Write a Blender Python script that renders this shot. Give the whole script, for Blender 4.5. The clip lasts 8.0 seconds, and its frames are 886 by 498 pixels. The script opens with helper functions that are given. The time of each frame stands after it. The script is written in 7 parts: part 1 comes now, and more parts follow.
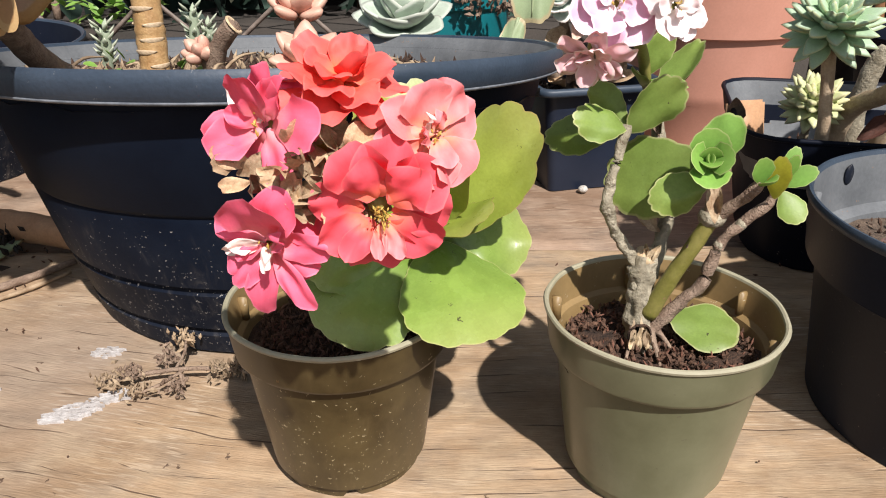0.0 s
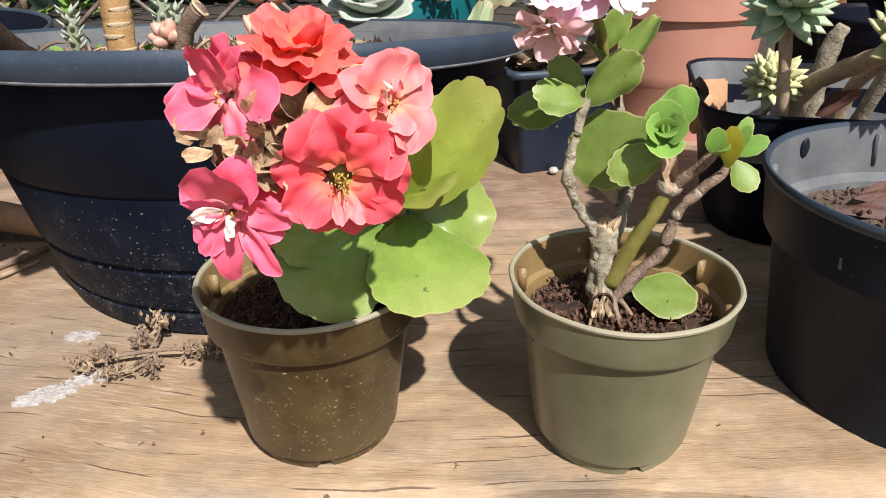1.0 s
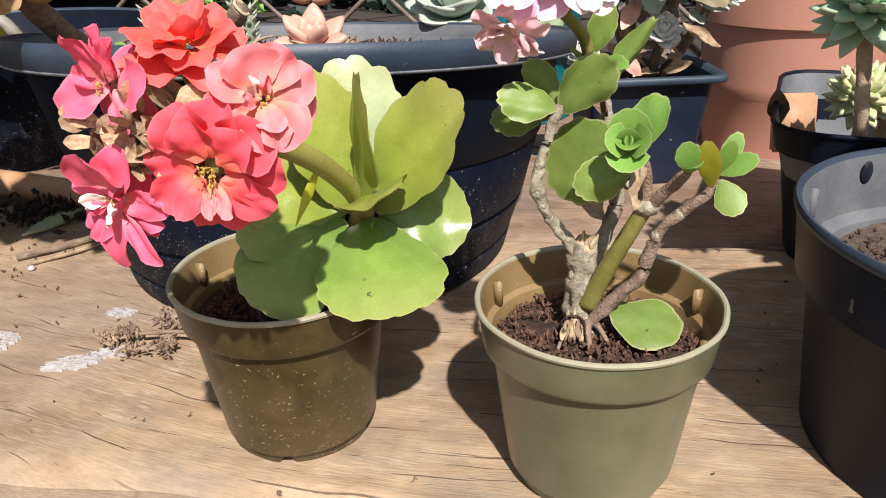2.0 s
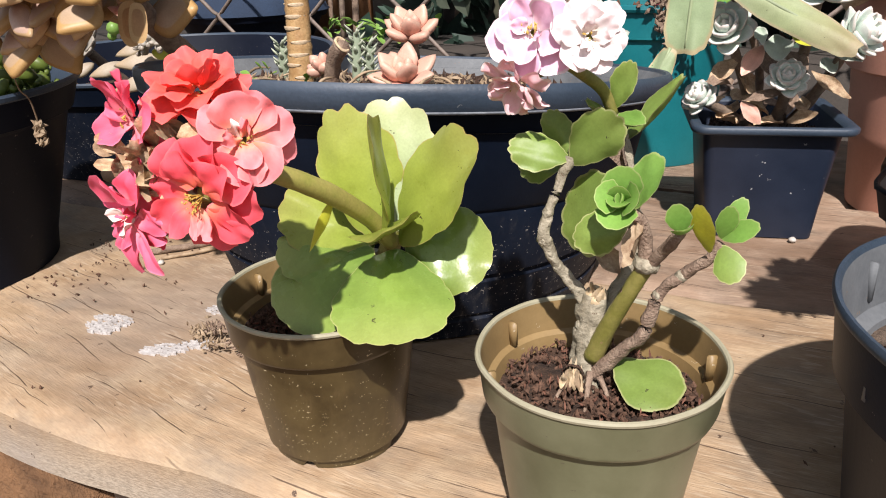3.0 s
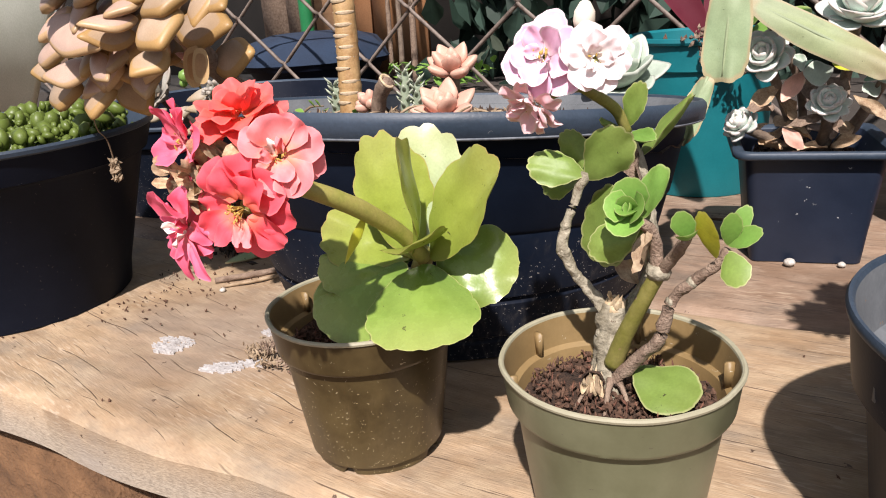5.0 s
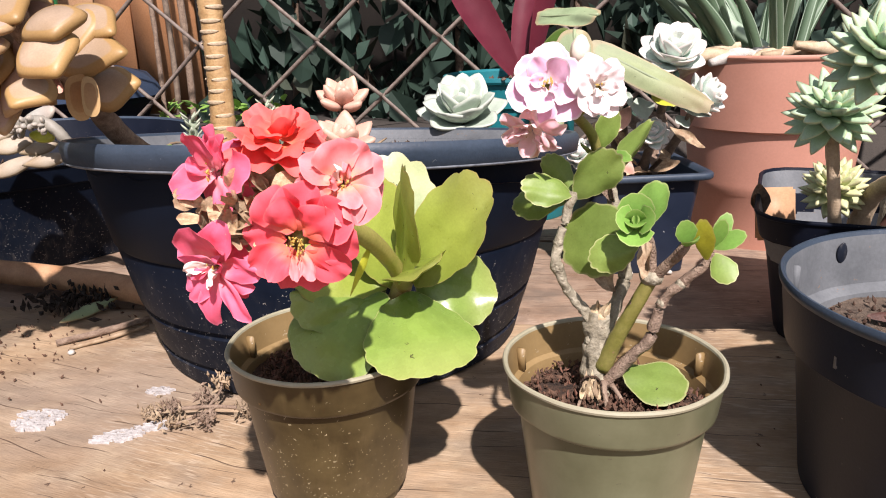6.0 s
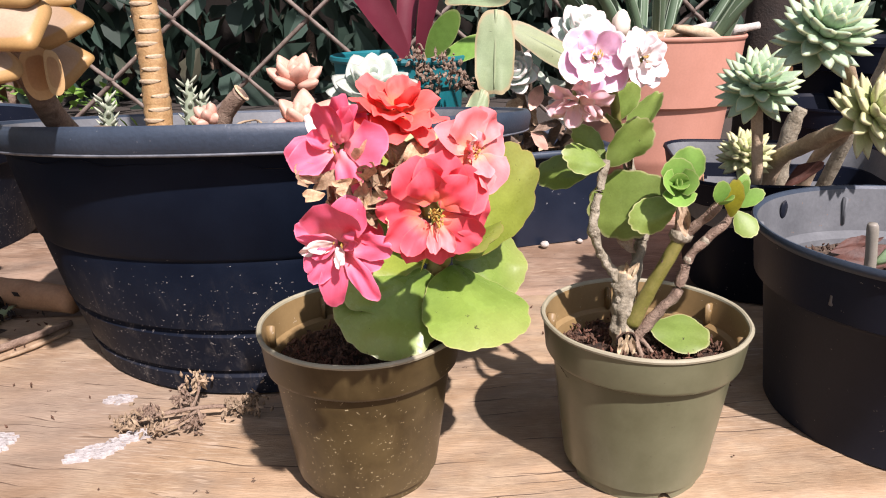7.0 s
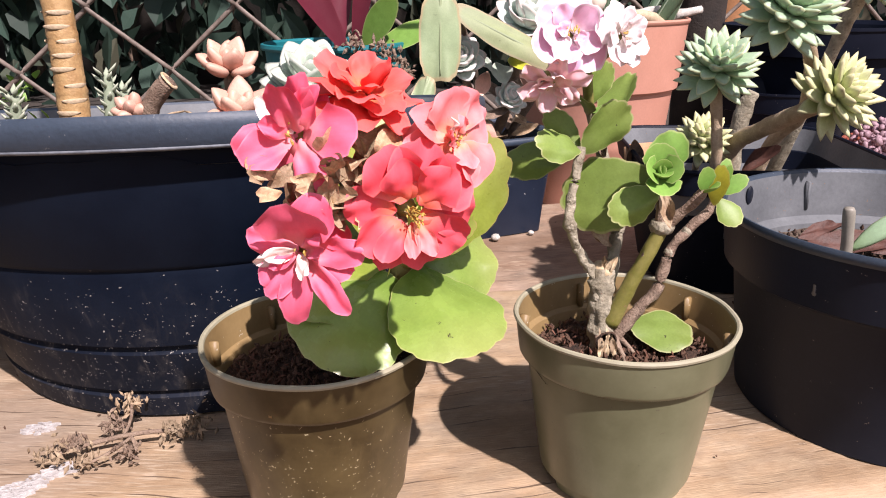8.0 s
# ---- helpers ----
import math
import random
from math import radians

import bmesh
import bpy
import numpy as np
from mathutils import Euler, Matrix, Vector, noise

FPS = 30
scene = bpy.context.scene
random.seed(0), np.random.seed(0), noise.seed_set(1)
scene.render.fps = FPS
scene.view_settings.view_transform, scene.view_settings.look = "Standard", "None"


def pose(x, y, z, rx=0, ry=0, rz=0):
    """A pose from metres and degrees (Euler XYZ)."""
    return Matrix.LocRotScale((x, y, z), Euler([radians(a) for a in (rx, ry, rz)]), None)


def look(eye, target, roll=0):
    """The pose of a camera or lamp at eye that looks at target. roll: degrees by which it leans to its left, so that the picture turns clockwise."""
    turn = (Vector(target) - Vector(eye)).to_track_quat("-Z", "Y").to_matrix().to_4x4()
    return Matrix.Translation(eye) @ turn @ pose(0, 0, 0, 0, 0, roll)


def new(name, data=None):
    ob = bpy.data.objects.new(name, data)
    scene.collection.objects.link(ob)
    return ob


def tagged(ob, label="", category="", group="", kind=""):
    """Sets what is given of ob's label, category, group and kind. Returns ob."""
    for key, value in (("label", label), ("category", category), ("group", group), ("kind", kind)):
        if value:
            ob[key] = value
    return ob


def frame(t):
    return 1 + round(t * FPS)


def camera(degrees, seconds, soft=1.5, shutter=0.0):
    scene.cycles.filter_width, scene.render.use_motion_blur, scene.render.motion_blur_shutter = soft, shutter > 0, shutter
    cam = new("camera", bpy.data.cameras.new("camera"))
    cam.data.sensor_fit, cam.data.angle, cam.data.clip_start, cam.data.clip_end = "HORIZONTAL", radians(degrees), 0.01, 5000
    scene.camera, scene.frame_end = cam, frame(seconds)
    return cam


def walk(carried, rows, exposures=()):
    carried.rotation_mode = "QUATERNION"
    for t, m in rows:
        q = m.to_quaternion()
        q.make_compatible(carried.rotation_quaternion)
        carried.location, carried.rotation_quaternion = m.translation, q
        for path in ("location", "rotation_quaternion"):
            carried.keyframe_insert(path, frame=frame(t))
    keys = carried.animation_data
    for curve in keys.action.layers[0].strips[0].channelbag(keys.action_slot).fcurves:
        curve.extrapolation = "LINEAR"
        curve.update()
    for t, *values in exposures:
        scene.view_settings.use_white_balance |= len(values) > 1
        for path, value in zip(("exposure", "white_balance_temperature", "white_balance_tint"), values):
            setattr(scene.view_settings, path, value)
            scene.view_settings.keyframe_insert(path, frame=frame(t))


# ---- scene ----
cam = camera(61.7, 8.0, 1.05)
METRES, EYE, TILT, LEAN, TURN = 0.5716, 0.258, -25.2, 0.4, 0.0
ROWS = [
    (0.0, 0.0, 0.0, 0.0, -0.0, 0.0, -0.0),
    (0.5, 0.0049, -0.0071, -0.01, -0.76, 0.45, 0.64),
    (1.0, 0.0102, -0.014, -0.0135, -1.59, -0.76, 1.02),
    (1.5, 0.0659, -0.0103, 0.0049, 4.36, 0.86, 0.74),
    (3.0, 0.2777, 0.0252, 0.012, 23.21, -0.0, -8.85),
    (3.5, 0.3161, 0.0201, 0.0318, 26.85, 0.76, -8.28),
    (4.0, 0.3172, 0.0162, 0.0469, 28.43, 0.79, -9.18),
    (5.5, 0.2935, -0.0488, -0.0522, 21.58, 4.45, -6.59),
    (6.0, 0.135, -0.067, -0.0416, 9.27, 7.51, -2.73),
    (6.5, -0.0013, -0.0863, -0.0473, 1.37, 7.31, 1.15),
    (7.0, -0.0648, -0.0778, -0.0542, -4.57, 6.49, 2.41),
    (7.5, -0.098, -0.0298, -0.0518, -7.65, 5.74, 4.35),
    (8.0, -0.0839, -0.0128, -0.0397, -9.52, 5.59, 4.73),
]
walk_rows = [(t, pose(0, 0, EYE, TILT, LEAN, TURN) @ pose(METRES * x, METRES * y, METRES * z, 90 + pitch, roll, yaw)) for t, x, y, z, yaw, pitch, roll in ROWS]
walk_rows += [
    (1.7, look((0.057, -0.001, 0.254), (-0.179, 1.792, -0.600), -2.4)),
    (2.8, look((0.152, 0.020, 0.244), (-0.555, 1.712, -0.554), -2.7)),
    (4.2, look((0.180, 0.021, 0.272), (-0.785, 1.610, -0.463), -4.0)),
    (5.3, look((0.188, -0.022, 0.245), (-0.752, 1.630, -0.378), -5.0)),
]
walk_rows.sort(key=lambda row: row[0])
walk(cam, walk_rows, [(0.0, 0.44, 6500, 10), (1.5, 0.44, 6500, 11), (3.0, 0.48, 6500, 12), (4.0, 0.5, 6500, 12), (5.5, 0.57, 6500, 15), (6.5, 0.67, 6500, 19), (8.0, 0.64, 6500, 22)])

# ---- light ----
SUN = Vector((0.036, -0.09, 0.12)).normalized()
world = bpy.data.worlds.new("sky")
scene.world = world
world.use_nodes = True
wn = world.node_tree
sky = wn.nodes.new("ShaderNodeTexSky")
sky.sky_type, sky.sun_disc = "NISHITA", False
sky.sun_elevation = math.asin(SUN.z)
sky.sun_rotation = math.atan2(SUN.x, SUN.y)
haze = wn.nodes.new("ShaderNodeHueSaturation")
haze.inputs["Saturation"].default_value = 0.5
wn.links.new(sky.outputs[0], haze.inputs["Color"])
wn.links.new(haze.outputs[0], wn.nodes["Background"].inputs[0])
wn.nodes["Background"].inputs[1].default_value = 0.077
sun_data = bpy.data.lights.new("sun", "SUN")
sun_data.energy, sun_data.angle, sun_data.color = 5.0, radians(1.1), (1.0, 0.945, 0.9)
sun = new("sun", sun_data)
sun.matrix_basis = look(SUN * 5, (0, 0, 0))


# ---- materials ----
def nodes_of(name):
    m = bpy.data.materials.new(name)
    m.use_nodes = True
    t = m.node_tree
    return m, t, t.nodes["Principled BSDF"], t.nodes["Material Output"]


def noise_node(t, vec, scale, detail=5.0, rough=0.6, distort=0.0):
    n = t.nodes.new("ShaderNodeTexNoise")
    n.inputs["Scale"].default_value, n.inputs["Detail"].default_value = scale, detail
    n.inputs["Roughness"].default_value, n.inputs["Distortion"].default_value = rough, distort
    t.links.new(vec, n.inputs["Vector"])
    return n.outputs["Fac"]


def ramp(t, fac, stops):
    r = t.nodes.new("ShaderNodeValToRGB")
    while len(r.color_ramp.elements) < len(stops):
        r.color_ramp.elements.new(0.5)
    for e, (p, c) in zip(r.color_ramp.elements, stops):
        e.position = p
        e.color = (*c, 1) if len(c) == 3 else c
    t.links.new(fac, r.inputs[0])
    return r.outputs[0]


def grey(v):
    return (v, v, v)


def mixed(t, fac, a, b, mode="MIX"):
    n = t.nodes.new("ShaderNodeMix")
    n.data_type, n.blend_type = "RGBA", mode
    for sock, v in ((n.inputs[0], fac), (n.inputs[6], a), (n.inputs[7], b)):
        if isinstance(v, bpy.types.NodeSocket):
            t.links.new(v, sock)
        elif isinstance(v, tuple):
            sock.default_value = (*v, 1)
        else:
            sock.default_value = v
    return n.outputs[2]


def coords(t, kind="Object", scale=(1, 1, 1)):
    c = t.nodes.new("ShaderNodeTexCoord")
    if scale == (1, 1, 1):
        return c.outputs[kind]
    m = t.nodes.new("ShaderNodeMapping")
    m.inputs["Scale"].default_value = scale
    t.links.new(c.outputs[kind], m.inputs["Vector"])
    return m.outputs[0]


def bumped(t, p, height, strength, distance):
    b = t.nodes.new("ShaderNodeBump")
    b.inputs["Strength"].default_value, b.inputs["Distance"].default_value = strength, distance
    t.links.new(height, b.inputs["Height"])
    t.links.new(b.outputs[0], p.inputs["Normal"])


def rough_map(t, p, fac, lo, hi):
    r = t.nodes.new("ShaderNodeMapRange")
    r.inputs["To Min"].default_value, r.inputs["To Max"].default_value = lo, hi
    t.links.new(fac, r.inputs["Value"])
    t.links.new(r.outputs[0], p.inputs["Roughness"])


def speck_mask(t, v, scale, rarity, splash):
    """Scattered squiggly flecks of dried dirt, thicker below the splash height."""
    warp = t.nodes.new("ShaderNodeTexNoise")
    warp.inputs["Scale"].default_value = 420
    t.links.new(v, warp.inputs["Vector"])
    add = t.nodes.new("ShaderNodeVectorMath")
    add.operation = "MULTIPLY_ADD"
    t.links.new(warp.outputs["Color"], add.inputs[0])
    add.inputs[1].default_value = (0.009, 0.009, 0.004)
    t.links.new(v, add.inputs[2])
    cell = t.nodes.new("ShaderNodeTexVoronoi")
    cell.inputs["Scale"].default_value = scale
    t.links.new(add.outputs[0], cell.inputs["Vector"])
    sep = t.nodes.new("ShaderNodeSeparateColor")
    t.links.new(cell.outputs["Color"], sep.inputs[0])
    dot = ramp(t, cell.outputs["Distance"], [(0.13, grey(1)), (0.2, grey(0))])
    some = sep.outputs[0]
    if splash:
        z = t.nodes.new("ShaderNodeSeparateXYZ")
        t.links.new(v, z.inputs[0])
        low = t.nodes.new("ShaderNodeMapRange")
        low.inputs["From Min"].default_value, low.inputs["From Max"].default_value = splash * 0.5, splash
        low.inputs["To Min"].default_value, low.inputs["To Max"].default_value = 0.0, -0.56
        t.links.new(z.outputs[2], low.inputs["Value"])
        s = t.nodes.new("ShaderNodeMath")
        t.links.new(some, s.inputs[0])
        t.links.new(low.outputs[0], s.inputs[1])
        some = s.outputs[0]
    keep = ramp(t, some, [(rarity, grey(0)), (min(0.99, rarity + 0.03), grey(1))])
    return mixed(t, 1.0, dot, keep, "MULTIPLY")


def dusted(t, v, col, tone, top):
    """A dried splash film with a ragged upper edge and streaks down the wall."""
    streak = noise_node(t, coords(t, "Object", (1, 1, 0.35)), 120, 6, 0.7, 0.6)
    cloud = noise_node(t, v, 24, 4, 0.6)
    z = t.nodes.new("ShaderNodeSeparateXYZ")
    t.links.new(v, z.inputs[0])
    rise = t.nodes.new("ShaderNodeMath")
    rise.operation = "MULTIPLY_ADD"
    t.links.new(cloud, rise.inputs[0])
    rise.inputs[1].default_value = -top * 0.9
    t.links.new(z.outputs[2], rise.inputs[2])
    low = t.nodes.new("ShaderNodeMapRange")
    low.inputs["From Min"].default_value, low.inputs["From Max"].default_value = -top * 0.5, top * 0.5
    low.inputs["To Min"].default_value, low.inputs["To Max"].default_value = 0.75, 0.0
    t.links.new(rise.outputs[0], low.inputs["Value"])
    crust = ramp(t, streak, [(0.5, grey(0.06)), (0.6, grey(0.25)), (0.72, grey(1))])
    return mixed(t, mixed(t, 1.0, low.outputs[0], crust, "MULTIPLY"), col, tone)


def surface(name, a, b, scale=60, fine=700, rough=(0.45, 0.75), bump=0.3, depth=0.0006, specks=None, speck_scale=260, speck_at=0.7, splash=None, vary=0.0, spec=0.5, grain=0.35, dust=None):
    """Two-tone surface with grain, optional light specks."""
    m, t, p, _ = nodes_of(name)
    v = coords(t)
    big = noise_node(t, v, scale)
    small = noise_node(t, v, fine, 3)
    col = ramp(t, big, [(0.3, a), (0.7, b)])
    col = mixed(t, grain, col, ramp(t, small, [(0.3, grey(0.45)), (0.7, grey(1.0))]), "MULTIPLY")
    if dust:
        col = dusted(t, v, col, *dust)
    if specks:
        col = mixed(t, speck_mask(t, v, speck_scale, speck_at, splash), col, specks)
    if vary:
        info = t.nodes.new("ShaderNodeObjectInfo")
        hsv = t.nodes.new("ShaderNodeHueSaturation")
        r = t.nodes.new("ShaderNodeMapRange")
        r.inputs["To Min"].default_value, r.inputs["To Max"].default_value = 1 - vary, 1 + vary
        t.links.new(info.outputs["Random"], r.inputs["Value"])
        t.links.new(r.outputs[0], hsv.inputs["Value"])
        t.links.new(col, hsv.inputs["Color"])
        col = hsv.outputs[0]
    t.links.new(col, p.inputs["Base Color"])
    rough_map(t, p, big, *rough)
    p.inputs["Specular IOR Level"].default_value = spec
    bumped(t, p, small, bump, depth)
    return m


def leafy(name, base, edge, rib, edge_at=0.86, rough=0.38, glow=0.25, scale=90, blush=None, vary=0.12, spec=0.5, dots=False, veins=0.0):
    """Fleshy leaf or petal; u runs from the middle to the edge, v from base to tip."""
    m, t, p, out = nodes_of(name)
    v = coords(t)
    uv = t.nodes.new("ShaderNodeSeparateXYZ")
    t.links.new(coords(t, "UV"), uv.inputs[0])
    big = noise_node(t, v, scale, 4)
    small = noise_node(t, v, 900, 3)
    col = mixed(t, ramp(t, big, [(0.35, grey(0)), (0.7, grey(1))]), base, tuple(min(1, c * 1.35 + 0.01) for c in base))
    wide = noise_node(t, v, scale * 0.35, 3)
    col = mixed(t, ramp(t, wide, [(0.42, grey(0)), (0.72, grey(0.6))]), col, tuple(min(0.95, c * 1.18 + 0.02) for c in base))
    col = mixed(t, ramp(t, uv.outputs[1], [(0.0, grey(0.75)), (0.45, grey(0))]), col, rib)
    if blush:
        col = mixed(t, ramp(t, uv.outputs[1], [(0.55, grey(0)), (1.0, grey(0.8))]), col, blush)
    wob = t.nodes.new("ShaderNodeMath")
    wob.operation = "MULTIPLY_ADD"
    t.links.new(big, wob.inputs[0])
    wob.inputs[1].default_value = 0.06
    t.links.new(uv.outputs[0], wob.inputs[2])
    rim = t.nodes.new("ShaderNodeMath")
    t.links.new(wob.outputs[0], rim.inputs[0])
    rim.inputs[1].default_value = -0.036 if edge_at > 1 else 0.0
    col = mixed(t, ramp(t, rim.outputs[0], [(min(0.97, edge_at - 0.04), grey(0)), (min(1.0, edge_at + 0.02), grey(0.8))]), col, edge)
    col = mixed(t, 0.1 if veins else 0.2, col, ramp(t, small, [(0.35, grey(0.5)), (0.65, grey(1.0))]), "MULTIPLY")
    if veins:
        streak = noise_node(t, coords(t, "Object", (1, 0.06, 0.2)), 800, 3)
        col = mixed(t, ramp(t, streak, [(0.42, grey(veins)), (0.6, grey(0))]), col, tuple(c * 0.8 for c in base))
    if dots:
        col = mixed(t, speck_mask(t, v, 330, 0.955, None), col, (0.05, 0.04, 0.02))
        pale = noise_node(t, v, 26, 5, 0.7)
        col = mixed(t, ramp(t, pale, [(0.55, grey(0)), (0.7, grey(0.45))]), col, tuple(min(0.8, c * 1.3 + 0.1) for c in base))
    info = t.nodes.new("ShaderNodeObjectInfo")
    hsv = t.nodes.new("ShaderNodeHueSaturation")
    r = t.nodes.new("ShaderNodeMapRange")
    r.inputs["To Min"].default_value, r.inputs["To Max"].default_value = 1 - vary, 1 + vary
    t.links.new(info.outputs["Random"], r.inputs["Value"])
    t.links.new(r.outputs[0], hsv.inputs["Value"])
    t.links.new(col, hsv.inputs["Color"])
    t.links.new(hsv.outputs[0], p.inputs["Base Color"])
    p.inputs["Specular IOR Level"].default_value = spec
    rough_map(t, p, big, rough - 0.08, rough + 0.14)
    bumped(t, p, mixed(t, 0.6, big, wide) if dots else big, 0.6 if dots else 0.25, 0.0016 if dots else 0.0008)
    tr = t.nodes.new("ShaderNodeBsdfTranslucent")
    t.links.new(hsv.outputs[0], tr.inputs[0])
    mix = t.nodes.new("ShaderNodeMixShader")
    mix.inputs[0].default_value = glow
    t.links.new(p.outputs[0], mix.inputs[1])
    t.links.new(tr.outputs[0], mix.inputs[2])
    t.links.new(mix.outputs[0], out.inputs[0])
    return m


def grained(t, scale=(1, 1, 1)):
    """Wood coordinates: the grain runs along x and slants off towards the far left end."""
    c = t.nodes.new("ShaderNodeTexCoord")
    sep = t.nodes.new("ShaderNodeSeparateXYZ")
    t.links.new(c.outputs["Object"], sep.inputs[0])
    shift = t.nodes.new("ShaderNodeMath")
    shift.operation = "ADD"
    shift.inputs[1].default_value = 0.06
    t.links.new(sep.outputs[0], shift.inputs[0])
    left = t.nodes.new("ShaderNodeMath")
    left.operation = "SMOOTH_MIN"
    left.inputs[1].default_value, left.inputs[2].default_value = 0.0, 0.12
    t.links.new(shift.outputs[0], left.inputs[0])
    y = t.nodes.new("ShaderNodeMath")
    y.operation = "MULTIPLY_ADD"
    y.inputs[1].default_value = 0.24
    t.links.new(left.outputs[0], y.inputs[0])
    t.links.new(sep.outputs[1], y.inputs[2])
    put = t.nodes.new("ShaderNodeCombineXYZ")
    t.links.new(sep.outputs[0], put.inputs[0])
    t.links.new(y.outputs[0], put.inputs[1])
    t.links.new(sep.outputs[2], put.inputs[2])
    m = t.nodes.new("ShaderNodeMapping")
    m.inputs["Scale"].default_value = scale
    t.links.new(put.outputs[0], m.inputs["Vector"])
    return m.outputs[0]


def checks(t, count, bend_by, thin, rare, seed):
    """Drying cracks along x: thin wandering lines, broken into short runs."""
    bent = noise_node(t, grained(t, (1, 0.04, 1)), 5.0 + seed, 3, 0.5)
    y = t.nodes.new("ShaderNodeSeparateXYZ")
    t.links.new(grained(t, (1, count, 1)), y.inputs[0])
    flow = t.nodes.new("ShaderNodeMath")
    flow.operation = "MULTIPLY_ADD"
    t.links.new(bent, flow.inputs[0])
    flow.inputs[1].default_value = bend_by
    t.links.new(y.outputs[1], flow.inputs[2])
    tri = t.nodes.new("ShaderNodeMath")
    tri.operation = "PINGPONG"
    tri.inputs[1].default_value = 0.5
    t.links.new(flow.outputs[0], tri.inputs[0])
    ragged = noise_node(t, coords(t, "Object", (1, 1, 1)), 260.0, 2)
    thick = t.nodes.new("ShaderNodeMath")
    thick.operation = "MULTIPLY_ADD"
    t.links.new(ragged, thick.inputs[0])
    thick.inputs[1].default_value = -thin * 1.5
    t.links.new(tri.outputs[0], thick.inputs[2])
    line = ramp(t, thick.outputs[0], [(0.0, grey(1)), (thin, grey(0))])
    runs = noise_node(t, grained(t, (11, count * 1.0, 1)), 1.0 + 0.07 * seed, 3)
    return mixed(t, 1.0, line, ramp(t, runs, [(rare, grey(0)), (rare + 0.06, grey(1))]), "MULTIPLY")


def wood(name, light, dark, stain, sawn=None):
    """Weathered plank, grain along x, with fine drying checks; sawn: colour of the bleached front edge."""
    m, t, p, _ = nodes_of(name)
    grain = noise_node(t, grained(t, (2.6, 30, 30)), 3.0, 8, 0.58, 0.5)
    fibre = noise_node(t, grained(t, (34, 330, 330)), 3.0, 4, 0.6)
    patch = noise_node(t, coords(t, "Object", (1, 1.7, 1)), 13.0, 6, 0.62)
    mottle = noise_node(t, coords(t, "Object", (1, 1.4, 1)), 48.0, 5, 0.65)
    zone = noise_node(t, coords(t), 11.0, 2)
    col = ramp(t, grain, [(0.25, dark), (0.6, light)])
    col = mixed(t, ramp(t, mottle, [(0.42, grey(0)), (0.68, grey(0.55))]), col, tuple(min(0.85, c * 1.28 + 0.03) for c in light))
    col = mixed(t, ramp(t, patch, [(0.46, grey(0)), (0.64, grey(0.85))]), col, stain)
    tea = noise_node(t, coords(t, "Object", (1, 1.5, 1)), 5.5, 4, 0.55)
    col = mixed(t, ramp(t, tea, [(0.46, grey(0)), (0.62, grey(0.6))]), col, tuple(c * k for c, k in zip(dark, (0.84, 0.78, 0.68))))
    bleach = noise_node(t, grained(t, (60, 500, 500)), 1.0, 3, 0.5)
    where = noise_node(t, coords(t), 7.0, 3)
    pale = mixed(t, 1.0, ramp(t, bleach, [(0.55, grey(0)), (0.63, grey(0.7))]), ramp(t, where, [(0.46, grey(0)), (0.58, grey(1))]), "MULTIPLY")
    col = mixed(t, pale, col, (0.5, 0.39, 0.28))
    sand = noise_node(t, coords(t, "Object", (1, 1.3, 1)), 21.0, 5, 0.7)
    col = mixed(t, ramp(t, sand, [(0.48, grey(0)), (0.66, grey(0.6))]), col, tuple(min(0.8, c * k) for c, k in zip(light, (1.2, 1.3, 1.38))))
    spot = t.nodes.new("ShaderNodeVectorMath")
    spot.operation = "DISTANCE"
    t.links.new(coords(t), spot.inputs[0])
    spot.inputs[1].default_value = (-0.25, 0.39, 0.0)
    near = t.nodes.new("ShaderNodeMath")
    near.operation = "MULTIPLY_ADD"
    t.links.new(zone, near.inputs[0])
    near.inputs[1].default_value = 0.2
    t.links.new(spot.outputs["Value"], near.inputs[2])
    col = mixed(t, ramp(t, near.outputs[0], [(0.12, grey(0.6)), (0.24, grey(0))]), col, (0.27, 0.215, 0.175))
    col = mixed(t, 0.28, col, ramp(t, fibre, [(0.3, grey(0.4)), (0.62, grey(1.0))]), "MULTIPLY")
    if sawn:
        zz = t.nodes.new("ShaderNodeSeparateXYZ")
        t.links.new(coords(t, "Object", (1, 1, 1)), zz.inputs[0])
        low = t.nodes.new("ShaderNodeMath")
        low.operation = "MULTIPLY_ADD"
        t.links.new(mottle, low.inputs[0])
        low.inputs[1].default_value = 0.012
        t.links.new(zz.outputs[2], low.inputs[2])
        up = t.nodes.new("ShaderNodeMapRange")
        up.inputs["From Min"].default_value, up.inputs["From Max"].default_value = -0.026, 0.003
        t.links.new(low.outputs[0], up.inputs["Value"])
        face = ramp(t, fibre, [(0.35, tuple(c * 0.62 for c in sawn)), (0.62, sawn)])
        face = mixed(t, ramp(t, patch, [(0.45, grey(0)), (0.65, grey(0.6))]), face, (0.36, 0.31, 0.27))
        col = mixed(t, up.outputs[0], face, col)
    line = checks(t, 62, 2.6, 0.02, 0.52, 0.0)
    fine = checks(t, 131, 5.0, 0.022, 0.57, 3.0)
    cracks = mixed(t, 1.0, line, fine, "LIGHTEN")
    if sawn:
        cracks = mixed(t, 1.0, cracks, ramp(t, up.outputs[0], [(0.6, grey(0)), (0.95, grey(1))]), "MULTIPLY")
    col = mixed(t, mixed(t, 1.0, cracks, grey(0.85), "MULTIPLY"), col, (0.085, 0.05, 0.03))
    dots = speck_mask(t, coords(t), 130, 0.93, None)
    col = mixed(t, dots, col, (0.09, 0.055, 0.035))
